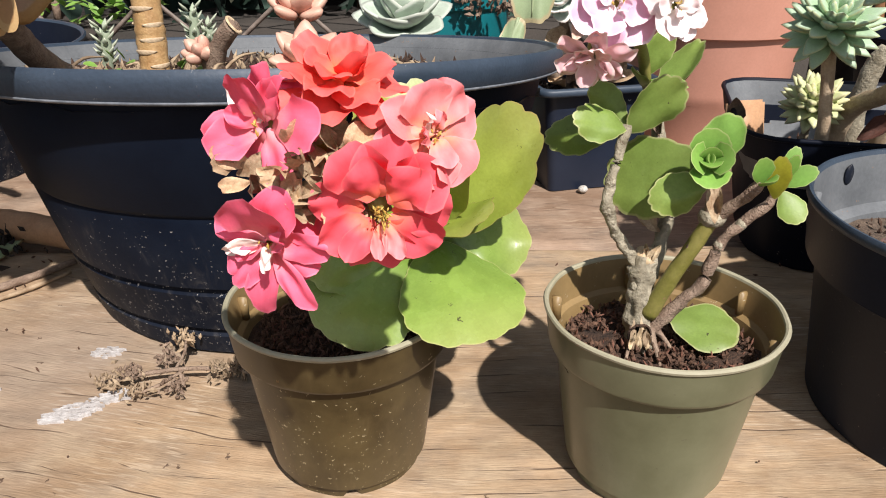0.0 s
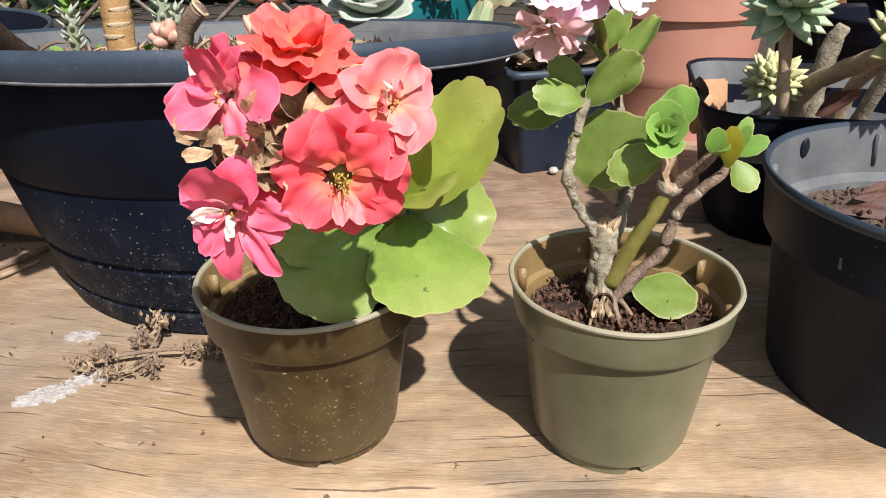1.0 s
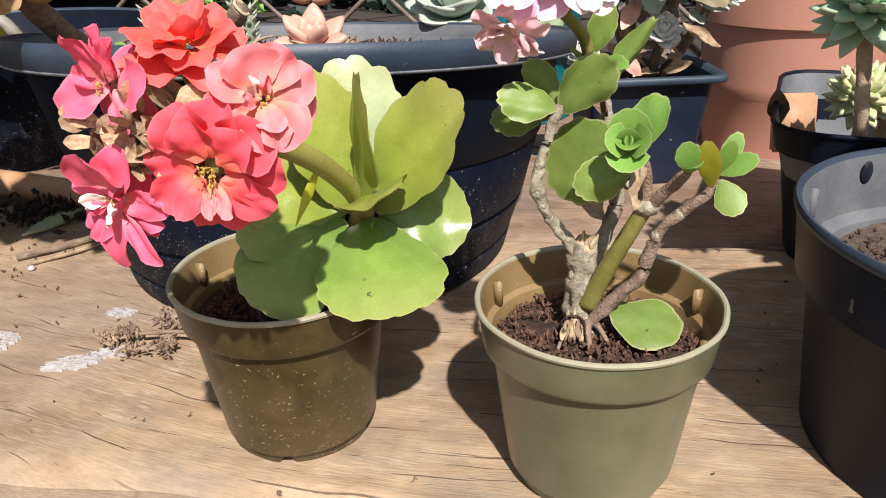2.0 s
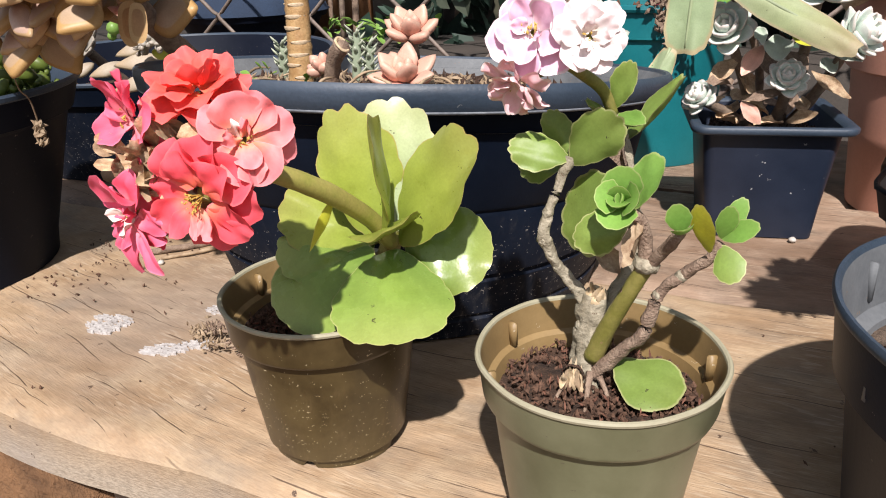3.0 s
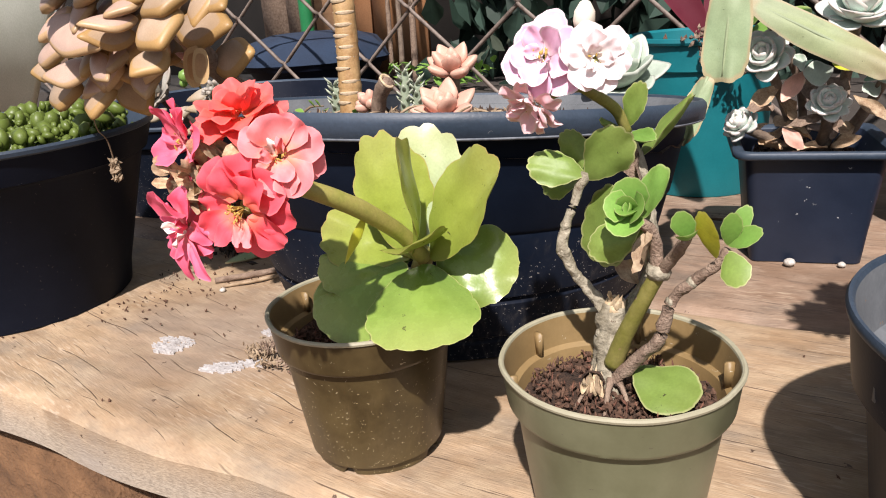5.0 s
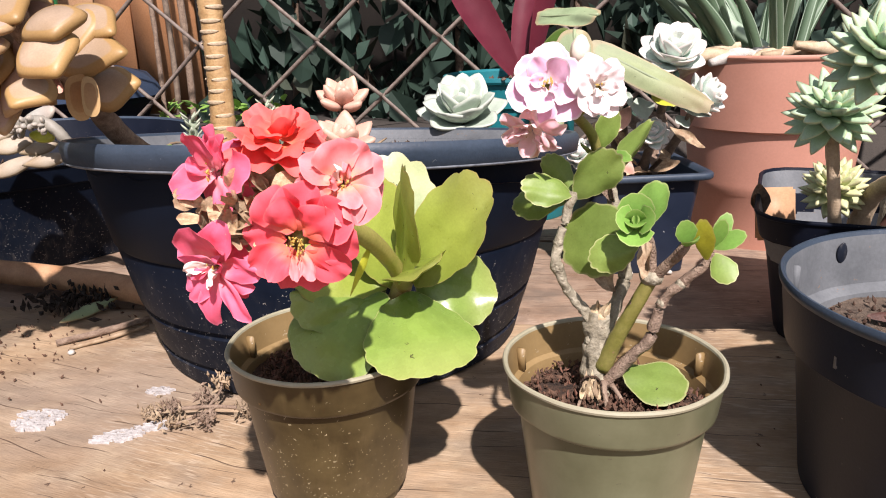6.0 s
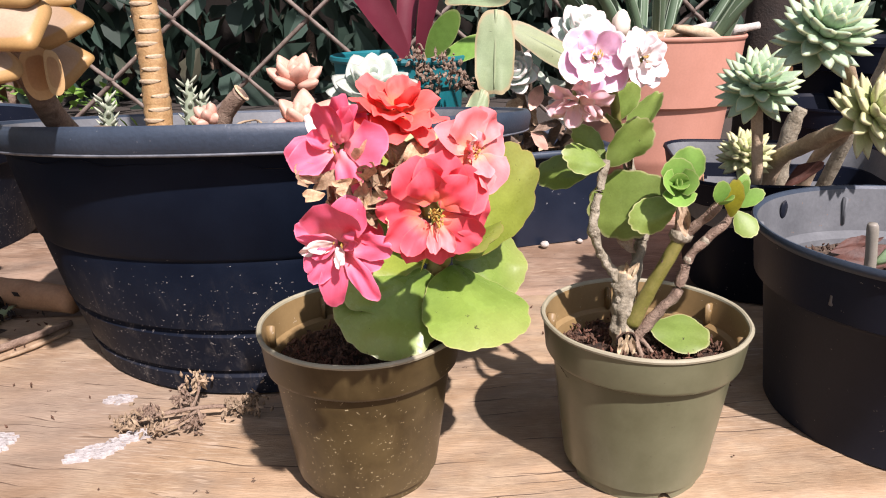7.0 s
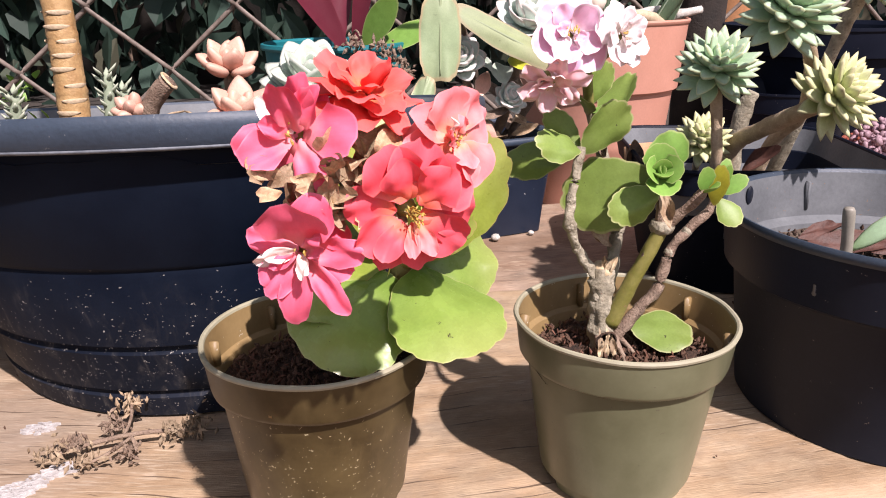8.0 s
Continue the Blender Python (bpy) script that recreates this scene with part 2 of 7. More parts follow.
    t.links.new(col, p.inputs["Base Color"])
    rough_map(t, p, grain, 0.55, 0.8)
    h = mixed(t, 0.35, grain, fibre)
    h = mixed(t, cracks, h, (0.0, 0.0, 0.0))
    bumped(t, p, h, 0.55, 0.0024)
    return m


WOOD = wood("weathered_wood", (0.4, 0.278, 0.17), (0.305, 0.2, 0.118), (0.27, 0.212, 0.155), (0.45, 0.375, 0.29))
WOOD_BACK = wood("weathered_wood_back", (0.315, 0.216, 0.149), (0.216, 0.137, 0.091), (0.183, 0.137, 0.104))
# earth tones lowered so the bench's shade is part of the colour
EARTH_SHADED = surface("red_earth_shaded", (0.105, 0.052, 0.023), (0.225, 0.115, 0.052), 30, 160, (0.85, 0.95), 1.0, 0.008)
OLIVE = surface("olive_plastic", (0.036, 0.0245, 0.0095), (0.098, 0.07, 0.028), 38, 500, (0.24, 0.5), 0.05, 0.0003, (0.45, 0.38, 0.24), 380, 0.52, 0.092, grain=0.12, dust=((0.17, 0.12, 0.06), 0.09))
OLIVE_CLEAN = surface("olive_plastic_clean", (0.112, 0.113, 0.062), (0.185, 0.187, 0.112), 20, 500, (0.24, 0.4), 0.05, 0.0003, (0.1, 0.09, 0.06), 300, 0.96, grain=0.1, dust=((0.22, 0.21, 0.145), 0.05))
# same plastic, with light through the thin wall painted in as orange-brown
OLIVE_IN_LIT = surface("olive_plastic_inside_lit", (0.216, 0.141, 0.058), (0.282, 0.191, 0.083), 40, 500, (0.45, 0.6), 0.12, 0.0004, (0.415, 0.349, 0.249), 300, 0.9, grain=0.15)
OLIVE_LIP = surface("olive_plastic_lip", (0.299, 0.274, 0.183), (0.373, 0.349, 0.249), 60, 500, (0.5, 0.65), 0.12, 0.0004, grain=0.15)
# the blue in this black base stands in for reflected sky
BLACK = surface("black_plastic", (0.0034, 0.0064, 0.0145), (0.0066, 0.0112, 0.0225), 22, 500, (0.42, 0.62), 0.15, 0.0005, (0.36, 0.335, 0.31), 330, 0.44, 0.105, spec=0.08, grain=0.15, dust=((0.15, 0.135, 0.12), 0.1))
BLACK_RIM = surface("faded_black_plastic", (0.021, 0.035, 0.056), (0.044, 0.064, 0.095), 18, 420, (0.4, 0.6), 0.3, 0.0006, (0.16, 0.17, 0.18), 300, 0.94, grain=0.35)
BLACK_CLEAN = surface("dull_black_plastic", (0.0037, 0.0058, 0.0129), (0.0071, 0.0095, 0.0183), 20, 500, (0.4, 0.6), 0.15, 0.0005, (0.166, 0.149, 0.133), 380, 0.95, spec=0.1, grain=0.15)
SEAM = surface("pale_plastic_seam", (0.083, 0.095, 0.116), (0.216, 0.232, 0.257), 120, 500, (0.5, 0.7), 0.2, 0.0004)
GRAPHITE = surface("graphite_plastic", (0.0105, 0.0125, 0.02), (0.019, 0.0235, 0.038), 9, 500, (0.34, 0.55), 0.12, 0.0005, (0.166, 0.149, 0.133), 300, 0.93, spec=0.14, grain=0.15)
DUSTY = surface("dusty_black_plastic", (0.085, 0.092, 0.1), (0.175, 0.185, 0.195), 20, 420, (0.6, 0.8), 0.2, 0.0005, (0.2, 0.125, 0.08), 240, 0.86, grain=0.3)
NAVY = surface("navy_plastic", (0.01, 0.0158, 0.0315), (0.0166, 0.0241, 0.0448), 24, 500, (0.35, 0.55), 0.12, 0.0004, (0.498, 0.498, 0.498), 160, 0.95, spec=0.4, grain=0.15)
TERRA = surface("terracotta_plastic", (0.481, 0.224, 0.158), (0.548, 0.266, 0.195), 16, 420, (0.55, 0.75), 0.12, 0.0004, grain=0.15)
TURQ = surface("turquoise_plastic", (0, 0.12, 0.145), (0.005, 0.174, 0.199), 14, 420, (0.4, 0.6), 0.12, 0.0004, grain=0.15)
SOIL = surface("dark_soil", (0.022, 0.011, 0.006), (0.105, 0.056, 0.034), 240, 900, (0.85, 0.95), 0.9, 0.003)
SOIL_DRY = surface("dry_litter_soil", (0.058, 0.037, 0.025), (0.199, 0.141, 0.1), 190, 900, (0.85, 0.95), 0.9, 0.003)
CRUMB = surface("soil_crumb", (0.035, 0.017, 0.01), (0.15, 0.08, 0.05), 300, 900, (0.85, 0.95), 0.6, 0.001, vary=0.5)
STRAW = surface("dry_straw", (0.216, 0.141, 0.083), (0.415, 0.315, 0.207), 120, 900, (0.7, 0.9), 0.5, 0.0006, vary=0.3)
BARK = surface("pale_bark", (0.17, 0.142, 0.092), (0.47, 0.42, 0.315), 95, 420, (0.65, 0.9), 0.8, 0.0016, (0.12, 0.08, 0.05), 300, 0.72, grain=0.5)
BARK_BROWN = surface("brown_bark", (0.166, 0.104, 0.071), (0.365, 0.266, 0.195), 170, 800, (0.7, 0.9), 0.9, 0.0015)
TANSTEM = surface("tan_succulent_stem", (0.349, 0.249, 0.158), (0.548, 0.432, 0.299), 120, 700, (0.6, 0.85), 0.6, 0.001, (0.232, 0.158, 0.1), 300, 0.8)
TRUNK = surface("golden_bark", (0.349, 0.191, 0.075), (0.548, 0.357, 0.166), 110, 600, (0.4, 0.65), 0.5, 0.001)
SCAR = surface("leaf_scar", (0.42, 0.3, 0.18), (0.6, 0.475, 0.33), 160, 700, (0.6, 0.8), 0.4, 0.0006)
FIBRE = surface("reddish_fibre", (0.1, 0.037, 0.023), (0.249, 0.116, 0.075), 300, 900, (0.85, 0.95), 0.5, 0.0006)
DEADRED = surface("dead_reddish_leaf", (0.05, 0.018, 0.012), (0.13, 0.052, 0.036), 90, 700, (0.5, 0.75), 0.5, 0.001)
CUTWOOD = surface("cut_wood", (0.498, 0.349, 0.191), (0.681, 0.548, 0.373), 260, 900, (0.7, 0.85), 0.5, 0.0006)
GREENSTEM = surface("green_stem", (0.166, 0.158, 0.029), (0.257, 0.224, 0.066), 120, 700, (0.4, 0.6), 0.3, 0.0006, (0.249, 0.166, 0.083), 300, 0.85)
PALESTEM = surface("pale_green_stem", (0.299, 0.299, 0.066), (0.415, 0.349, 0.108), 90, 700, (0.4, 0.55), 0.2, 0.0005)
GRAYSTEM = surface("grey_brown_stem", (0.133, 0.091, 0.066), (0.282, 0.216, 0.158), 120, 700, (0.6, 0.85), 0.6, 0.001)
STONE = surface("white_stone", (0.373, 0.34, 0.299), (0.622, 0.589, 0.539), 200, 800, (0.7, 0.9), 0.4, 0.0006)
LIMEPAINT = surface("old_white_paint", (0.349, 0.315, 0.299), (0.614, 0.589, 0.573), 260, 500, (0.75, 0.9), 0.6, 0.0008)
WIRE = surface("rusty_wire", (0.116, 0.083, 0.066), (0.249, 0.199, 0.166), 90, 700, (0.5, 0.75), 0.5, 0.0006)
# concrete taken down to near-black: the shade beyond the fence is in the colour
CONCRETE_SHADED = surface("old_concrete_shaded", (0.0249, 0.0208, 0.0166), (0.054, 0.043, 0.035), 8, 220, (0.8, 0.95), 0.5, 0.002)
DRYPETAL = surface("dried_petal", (0.299, 0.166, 0.083), (0.614, 0.465, 0.299), 200, 800, (0.6, 0.8), 0.5, 0.0006, vary=0.35)
YELLOW = surface("yellow_anther", (0.415, 0.249, 0.042), (0.664, 0.481, 0.116), 300, 900, (0.5, 0.7), 0.2, 0.0003)
DARKWOOD = surface("dark_wood", (0.0133, 0.0091, 0.0066), (0.0373, 0.0249, 0.0183), 30, 300, (0.75, 0.95), 0.6, 0.002)
PALEBOARD = surface("pale_painted_board", (0.415, 0.448, 0.382), (0.515, 0.548, 0.481), 12, 300, (0.6, 0.8), 0.2, 0.0006)
TANWOOD = surface("smooth_tan_wood", (0.415, 0.216, 0.108), (0.581, 0.349, 0.199), 40, 500, (0.5, 0.7), 0.3, 0.0006)
REDCLAY = surface("red_clay", (0.216, 0.046, 0.025), (0.299, 0.075, 0.042), 20, 400, (0.5, 0.7), 0.2, 0.0006)
LILAC = surface("lilac_beads", (0.282, 0.166, 0.199), (0.415, 0.266, 0.299), 200, 800, (0.5, 0.7), 0.2, 0.0004)
CLOTH = surface("blue_cloth", (0.008, 0.018, 0.042), (0.017, 0.036, 0.075), 12, 300, (0.8, 0.95), 0.4, 0.002)
GREENPLASTIC = surface("green_plastic", (0.012, 0.16, 0.05), (0.018, 0.2, 0.07), 20, 300, (0.35, 0.5), 0.2, 0.0003)
ORANGE = surface("orange_clay", (0.415, 0.183, 0.075), (0.515, 0.257, 0.124), 7, 220, (0.7, 0.9), 0.3, 0.001)

LEAF = leafy("kalanchoe_leaf", (0.325, 0.39, 0.06), (0.58, 0.4, 0.17), (0.21, 0.3, 0.042), 1.05, 0.27, 0.3, 70, (0.44, 0.45, 0.115), dots=True)
# pale copy of the leaf: its whitish shine is painted into the base colour
LEAF_SHEEN = leafy("kalanchoe_sheen_leaf", (0.42, 0.5, 0.27), (0.6, 0.52, 0.3), (0.3, 0.42, 0.22), 1.045, 0.33, 0.2, 60, (0.5, 0.53, 0.25), dots=True)
LEAF_LOW = leafy("kalanchoe_lower_leaf", (0.185, 0.275, 0.048), (0.5, 0.47, 0.2), (0.1, 0.185, 0.03), 1.055, 0.24, 0.22, 60, (0.34, 0.39, 0.11), dots=True)
LEAF_R = leafy("kalanchoe_green_leaf", (0.191, 0.282, 0.054), (0.481, 0.498, 0.216), (0.183, 0.257, 0.058), 0.995, 0.46, 0.26, 80, (0.257, 0.34, 0.075), dots=True)
LEAF_YOUNG = leafy("young_leaf", (0.19, 0.36, 0.066), (0.445, 0.53, 0.2), (0.225, 0.375, 0.085), 0.98, 0.36, 0.28, 80, (0.235, 0.41, 0.08))
LEAF_YEL = leafy("yellowing_leaf", (0.52, 0.53, 0.042), (0.6, 0.56, 0.12), (0.42, 0.47, 0.05), 0.95, 0.38, 0.2, 80, (0.56, 0.54, 0.06))
PETAL_RED = leafy("coral_red_petal", (0.97, 0.095, 0.13), (0.97, 0.18, 0.2), (0.94, 0.3, 0.13), 0.98, 0.5, 0.2, 120, (0.97, 0.155, 0.2), 0.06, 0.22, veins=0.15)
PETAL_PINK = leafy("hot_pink_petal", (0.97, 0.14, 0.235), (0.97, 0.26, 0.38), (0.95, 0.48, 0.45), 0.98, 0.5, 0.2, 120, (0.97, 0.165, 0.28), 0.06, 0.22, veins=0.15)
PETAL_ORANGE = leafy("orange_red_petal", (0.97, 0.115, 0.09), (0.97, 0.2, 0.17), (0.95, 0.36, 0.13), 0.98, 0.5, 0.22, 120, (0.97, 0.17, 0.18), 0.06, 0.22, veins=0.15)
PETAL_SALMON = leafy("salmon_petal", (0.97, 0.25, 0.25), (0.97, 0.37, 0.37), (0.95, 0.52, 0.22), 0.98, 0.5, 0.2, 120, (0.97, 0.3, 0.35), 0.06, 0.22, veins=0.12)
PETAL_BACK = leafy("pale_petal", (0.95, 0.7, 0.64), (0.95, 0.78, 0.74), (0.93, 0.6, 0.5), 0.93, 0.6, 0.18, 60, None, 0.1, 0.2)
PETAL_BLUSH = leafy("blush_petal", (0.92, 0.56, 0.72), (0.96, 0.86, 0.88), (0.94, 0.84, 0.76), 0.93, 0.6, 0.22, 60, (0.91, 0.48, 0.67), 0.04, 0.15, veins=0.1)
PETAL_WHITE = leafy("cream_petal", (0.93, 0.82, 0.81), (0.95, 0.87, 0.86), (0.92, 0.82, 0.64), 0.93, 0.6, 0.25, 60, (0.92, 0.68, 0.71), 0.04, 0.15, veins=0.12)
PETAL_FADE = leafy("faded_pink_petal", (0.91, 0.56, 0.58), (0.94, 0.78, 0.75), (0.94, 0.86, 0.66), 0.9, 0.6, 0.22, 60, (0.9, 0.52, 0.58), 0.06, 0.15, veins=0.15)
GHOST = leafy("ghost_plant_leaf", (0.325, 0.236, 0.162), (0.4, 0.235, 0.075), (0.22, 0.15, 0.095), 0.76, 0.42, 0.08, 50, (0.38, 0.25, 0.135), 0.18, 0.4)
GHOST_PINK = leafy("ghost_plant_pink_leaf", (0.4, 0.275, 0.215), (0.45, 0.295, 0.14), (0.29, 0.185, 0.155), 0.86, 0.38, 0.06, 50, (0.43, 0.29, 0.22), 0.16, 0.45)
PINKSUC = leafy("pink_succulent_leaf", (0.62, 0.33, 0.25), (0.7, 0.44, 0.33), (0.46, 0.25, 0.17), 0.9, 0.45, 0.12, 60)
PALESUC = leafy("pale_echeveria_leaf", (0.415, 0.481, 0.398), (0.548, 0.573, 0.498), (0.282, 0.382, 0.266), 0.92, 0.55, 0.1, 60)
BLUESUC = leafy("blue_echeveria_leaf", (0.56, 0.65, 0.58), (0.76, 0.68, 0.62), (0.4, 0.5, 0.4), 0.92, 0.5, 0.14, 60, (0.68, 0.68, 0.64))
AGAVE = leafy("grey_green_rosette_leaf", (0.33, 0.478, 0.286), (0.6, 0.645, 0.37), (0.24, 0.385, 0.168), 0.96, 0.45, 0.14, 70, (0.44, 0.56, 0.42))
AGAVE_PALE = leafy("yellow_green_rosette_leaf", (0.499, 0.549, 0.264), (0.634, 0.588, 0.334), (0.384, 0.49, 0.194), 0.92, 0.5, 0.14, 70, (0.6, 0.6, 0.36))
WHITESUC = leafy("whitish_succulent_leaf", (0.332, 0.315, 0.274), (0.432, 0.382, 0.315), (0.232, 0.207, 0.166), 0.9, 0.5, 0.08, 60, (0.382, 0.299, 0.241))
TUFT = leafy("spiny_shoot_leaf", (0.36, 0.42, 0.3), (0.55, 0.55, 0.45), (0.28, 0.33, 0.23), 0.9, 0.6, 0.15, 60)
WITHERED = leafy("withered_fleshy_leaf", (0.33, 0.18, 0.075), (0.5, 0.33, 0.15), (0.24, 0.12, 0.05), 0.72, 0.5, 0.1, 60, (0.42, 0.25, 0.1), 0.12, 0.35)
CREAMSUC = leafy("cream_succulent_leaf", (0.36, 0.3, 0.225), (0.43, 0.35, 0.235), (0.3, 0.23, 0.165), 0.88, 0.5, 0.1, 60, (0.4, 0.27, 0.15), 0.16, 0.35)
CACTUS_DRY = leafy("dry_cactus_pad", (0.249, 0.29, 0.141), (0.382, 0.315, 0.191), (0.299, 0.349, 0.216), 0.93, 0.6, 0.1, 40, (0.332, 0.249, 0.137), dots=True)
CACTUS = leafy("flat_cactus_pad", (0.249, 0.324, 0.175), (0.43, 0.33, 0.19), (0.299, 0.349, 0.2), 0.945, 0.5, 0.12, 45, (0.299, 0.365, 0.207), dots=True)
BURGUNDY = leafy("burgundy_leaf", (0.133, 0.01, 0.025), (0.183, 0.025, 0.042), (0.166, 0.025, 0.042), 0.95, 0.4, 0.25, 20)
STRIPED = leafy("striped_green_stem", (0.075, 0.125, 0.075), (0.2, 0.26, 0.18), (0.1, 0.16, 0.09), 0.6, 0.5, 0.05, 30)
STONECROP = leafy("stonecrop_leaf", (0.17, 0.22, 0.035), (0.28, 0.3, 0.07), (0.12, 0.17, 0.03), 0.95, 0.4, 0.2, 300)


def hedge_material():
    m, t, p, out = nodes_of("hedge_leaves_shaded")
    g = t.nodes.new("ShaderNodeNewGeometry")
    # leaf greens kept very dark, so the hedge's shade sits in its colour
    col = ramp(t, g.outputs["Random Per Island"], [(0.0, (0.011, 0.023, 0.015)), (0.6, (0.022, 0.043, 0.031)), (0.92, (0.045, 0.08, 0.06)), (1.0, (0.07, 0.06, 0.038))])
    t.links.new(col, p.inputs["Base Color"])
    p.inputs["Roughness"].default_value = 0.62
    p.inputs["Specular IOR Level"].default_value = 0.3
    return m


HEDGE = hedge_material()


# ---- building blocks ----
PLACE = {}


def thing(name, at, label, category, group="", kind=""):
    ob = new(name)
    ob.empty_display_size = 0.02
    ob.matrix_basis = Matrix.Translation(at)
    PLACE[ob.name] = ob.matrix_basis.copy()
    return tagged(ob, label, category, group, kind)


def part(name, data, material, parent=None, label="", m=None):
    """Link a bmesh or mesh as one object at the world pose m, under a thing or a part."""
    if isinstance(data, bmesh.types.BMesh):
        me = bpy.data.meshes.new(name)
        data.to_mesh(me)
        data.free()
        for f in me.polygons:
            f.use_smooth = True
        me.materials.append(material)
    else:
        me = data
    ob = new(name, me)
    m = m or Matrix.Identity(4)
    PLACE[ob.name] = m.copy()
    if parent:
        ob.parent = parent
        ob.matrix_basis = PLACE[parent.name].inverted() @ m
    else:
        ob.matrix_basis = m
    return tagged(ob, label) if label else ob


def mesh_of(name, bm, material):
    me = bpy.data.meshes.new(name)
    bm.to_mesh(me)
    bm.free()
    for f in me.polygons:
        f.use_smooth = True
    me.materials.append(material)
    return me


def flat_edges(ob, angle=35):
    """Sharp edges where faces meet at more than the angle."""
    me = ob.data
    bm = bmesh.new()
    bm.from_mesh(me)
    for e in bm.edges:
        if len(e.link_faces) == 2 and e.calc_face_angle(0) > radians(angle):
            e.smooth = False
    bm.to_mesh(me)
    bm.free()
    return ob


def lathe(profile, n=72, warp=0.0, seed=0, close=False):
    """Turn (radius, height) pairs round z. warp: unevenness in metres."""
    bm = bmesh.new()
    rings = []
    for r, z in profile:
        ring = []
        for i in range(n):
            a = 2 * math.pi * i / n
            d = warp * noise.noise((3 * math.cos(a) + seed, 3 * math.sin(a), z * 20)) if warp else 0
            ring.append(bm.verts.new(((r + d) * math.cos(a), (r + d) * math.sin(a), z)))
        rings.append(ring)
    for a, b in zip(rings, rings[1:]):
        for i in range(n):
            j = (i + 1) % n
            bm.faces.new((a[i], a[j], b[j], b[i]))
    if close:
        bm.faces.new(list(reversed(rings[0])))
        bm.faces.new(rings[-1])
    bmesh.ops.recalc_face_normals(bm, faces=bm.faces)
    return bm


def bend(points, steps=6):
    """A smooth line (Catmull-Rom) through the points."""
    p = [Vector(q) for q in points]
    p = [2 * p[0] - p[1], *p, 2 * p[-1] - p[-2]]
    out = []
    for i in range(1, len(p) - 2):
        a, b, c, d = p[i - 1:i + 3]
        for k in range(steps):
            s = k / steps
            out.append(0.5 * (2 * b + (c - a) * s + (2 * a - 5 * b + 4 * c - d) * s * s + (3 * b - a - 3 * c + d) * s ** 3))
    out.append(p[-2])
    return out


def tube(points, radii, n=10, steps=6, rough=0.0, seed=0, rings=0.0, ring_step=0.006, smooth=True):
    """A limb along a bent line; rough: knobbly surface, rings: ridges across it."""
    line = bend(points, steps) if smooth else [Vector(q) for q in points]
    bm = bmesh.new()
    up, loops, run = Vector((0.13, 0.21, 1)), [], 0.0
    for i, q in enumerate(line):
        s = i / (len(line) - 1) * (len(radii) - 1)
        k = min(int(s), len(radii) - 2)
        r = radii[k] + (radii[k + 1] - radii[k]) * (s - k)
        d = (line[min(i + 1, len(line) - 1)] - line[max(i - 1, 0)]).normalized()
        run += (q - line[i - 1]).length if i else 0
        x = d.cross(up).normalized() if abs(d.dot(up.normalized())) < 0.97 else d.cross(Vector((1, 0, 0))).normalized()
        y = d.cross(x)
        r *= 1 + rings * max(0, math.cos(2 * math.pi * run / ring_step)) ** 6
        loop = []
        for j in range(n):
            a = 2 * math.pi * j / n
            o = x * math.cos(a) + y * math.sin(a)
            e = 1 + rough * noise.noise((q + o * r * 2) * 160 + Vector((seed, 0, 0)))
            loop.append(bm.verts.new(q + o * r * e))
        loops.append(loop)
    for a, b in zip(loops, loops[1:]):
        for j in range(n):
            bm.faces.new((a[j], a[(j + 1) % n], b[(j + 1) % n], b[j]))
    bm.faces.new(loops[0])
    bm.faces.new(list(reversed(loops[-1])))
    bmesh.ops.recalc_face_normals(bm, faces=bm.faces)
    return bm


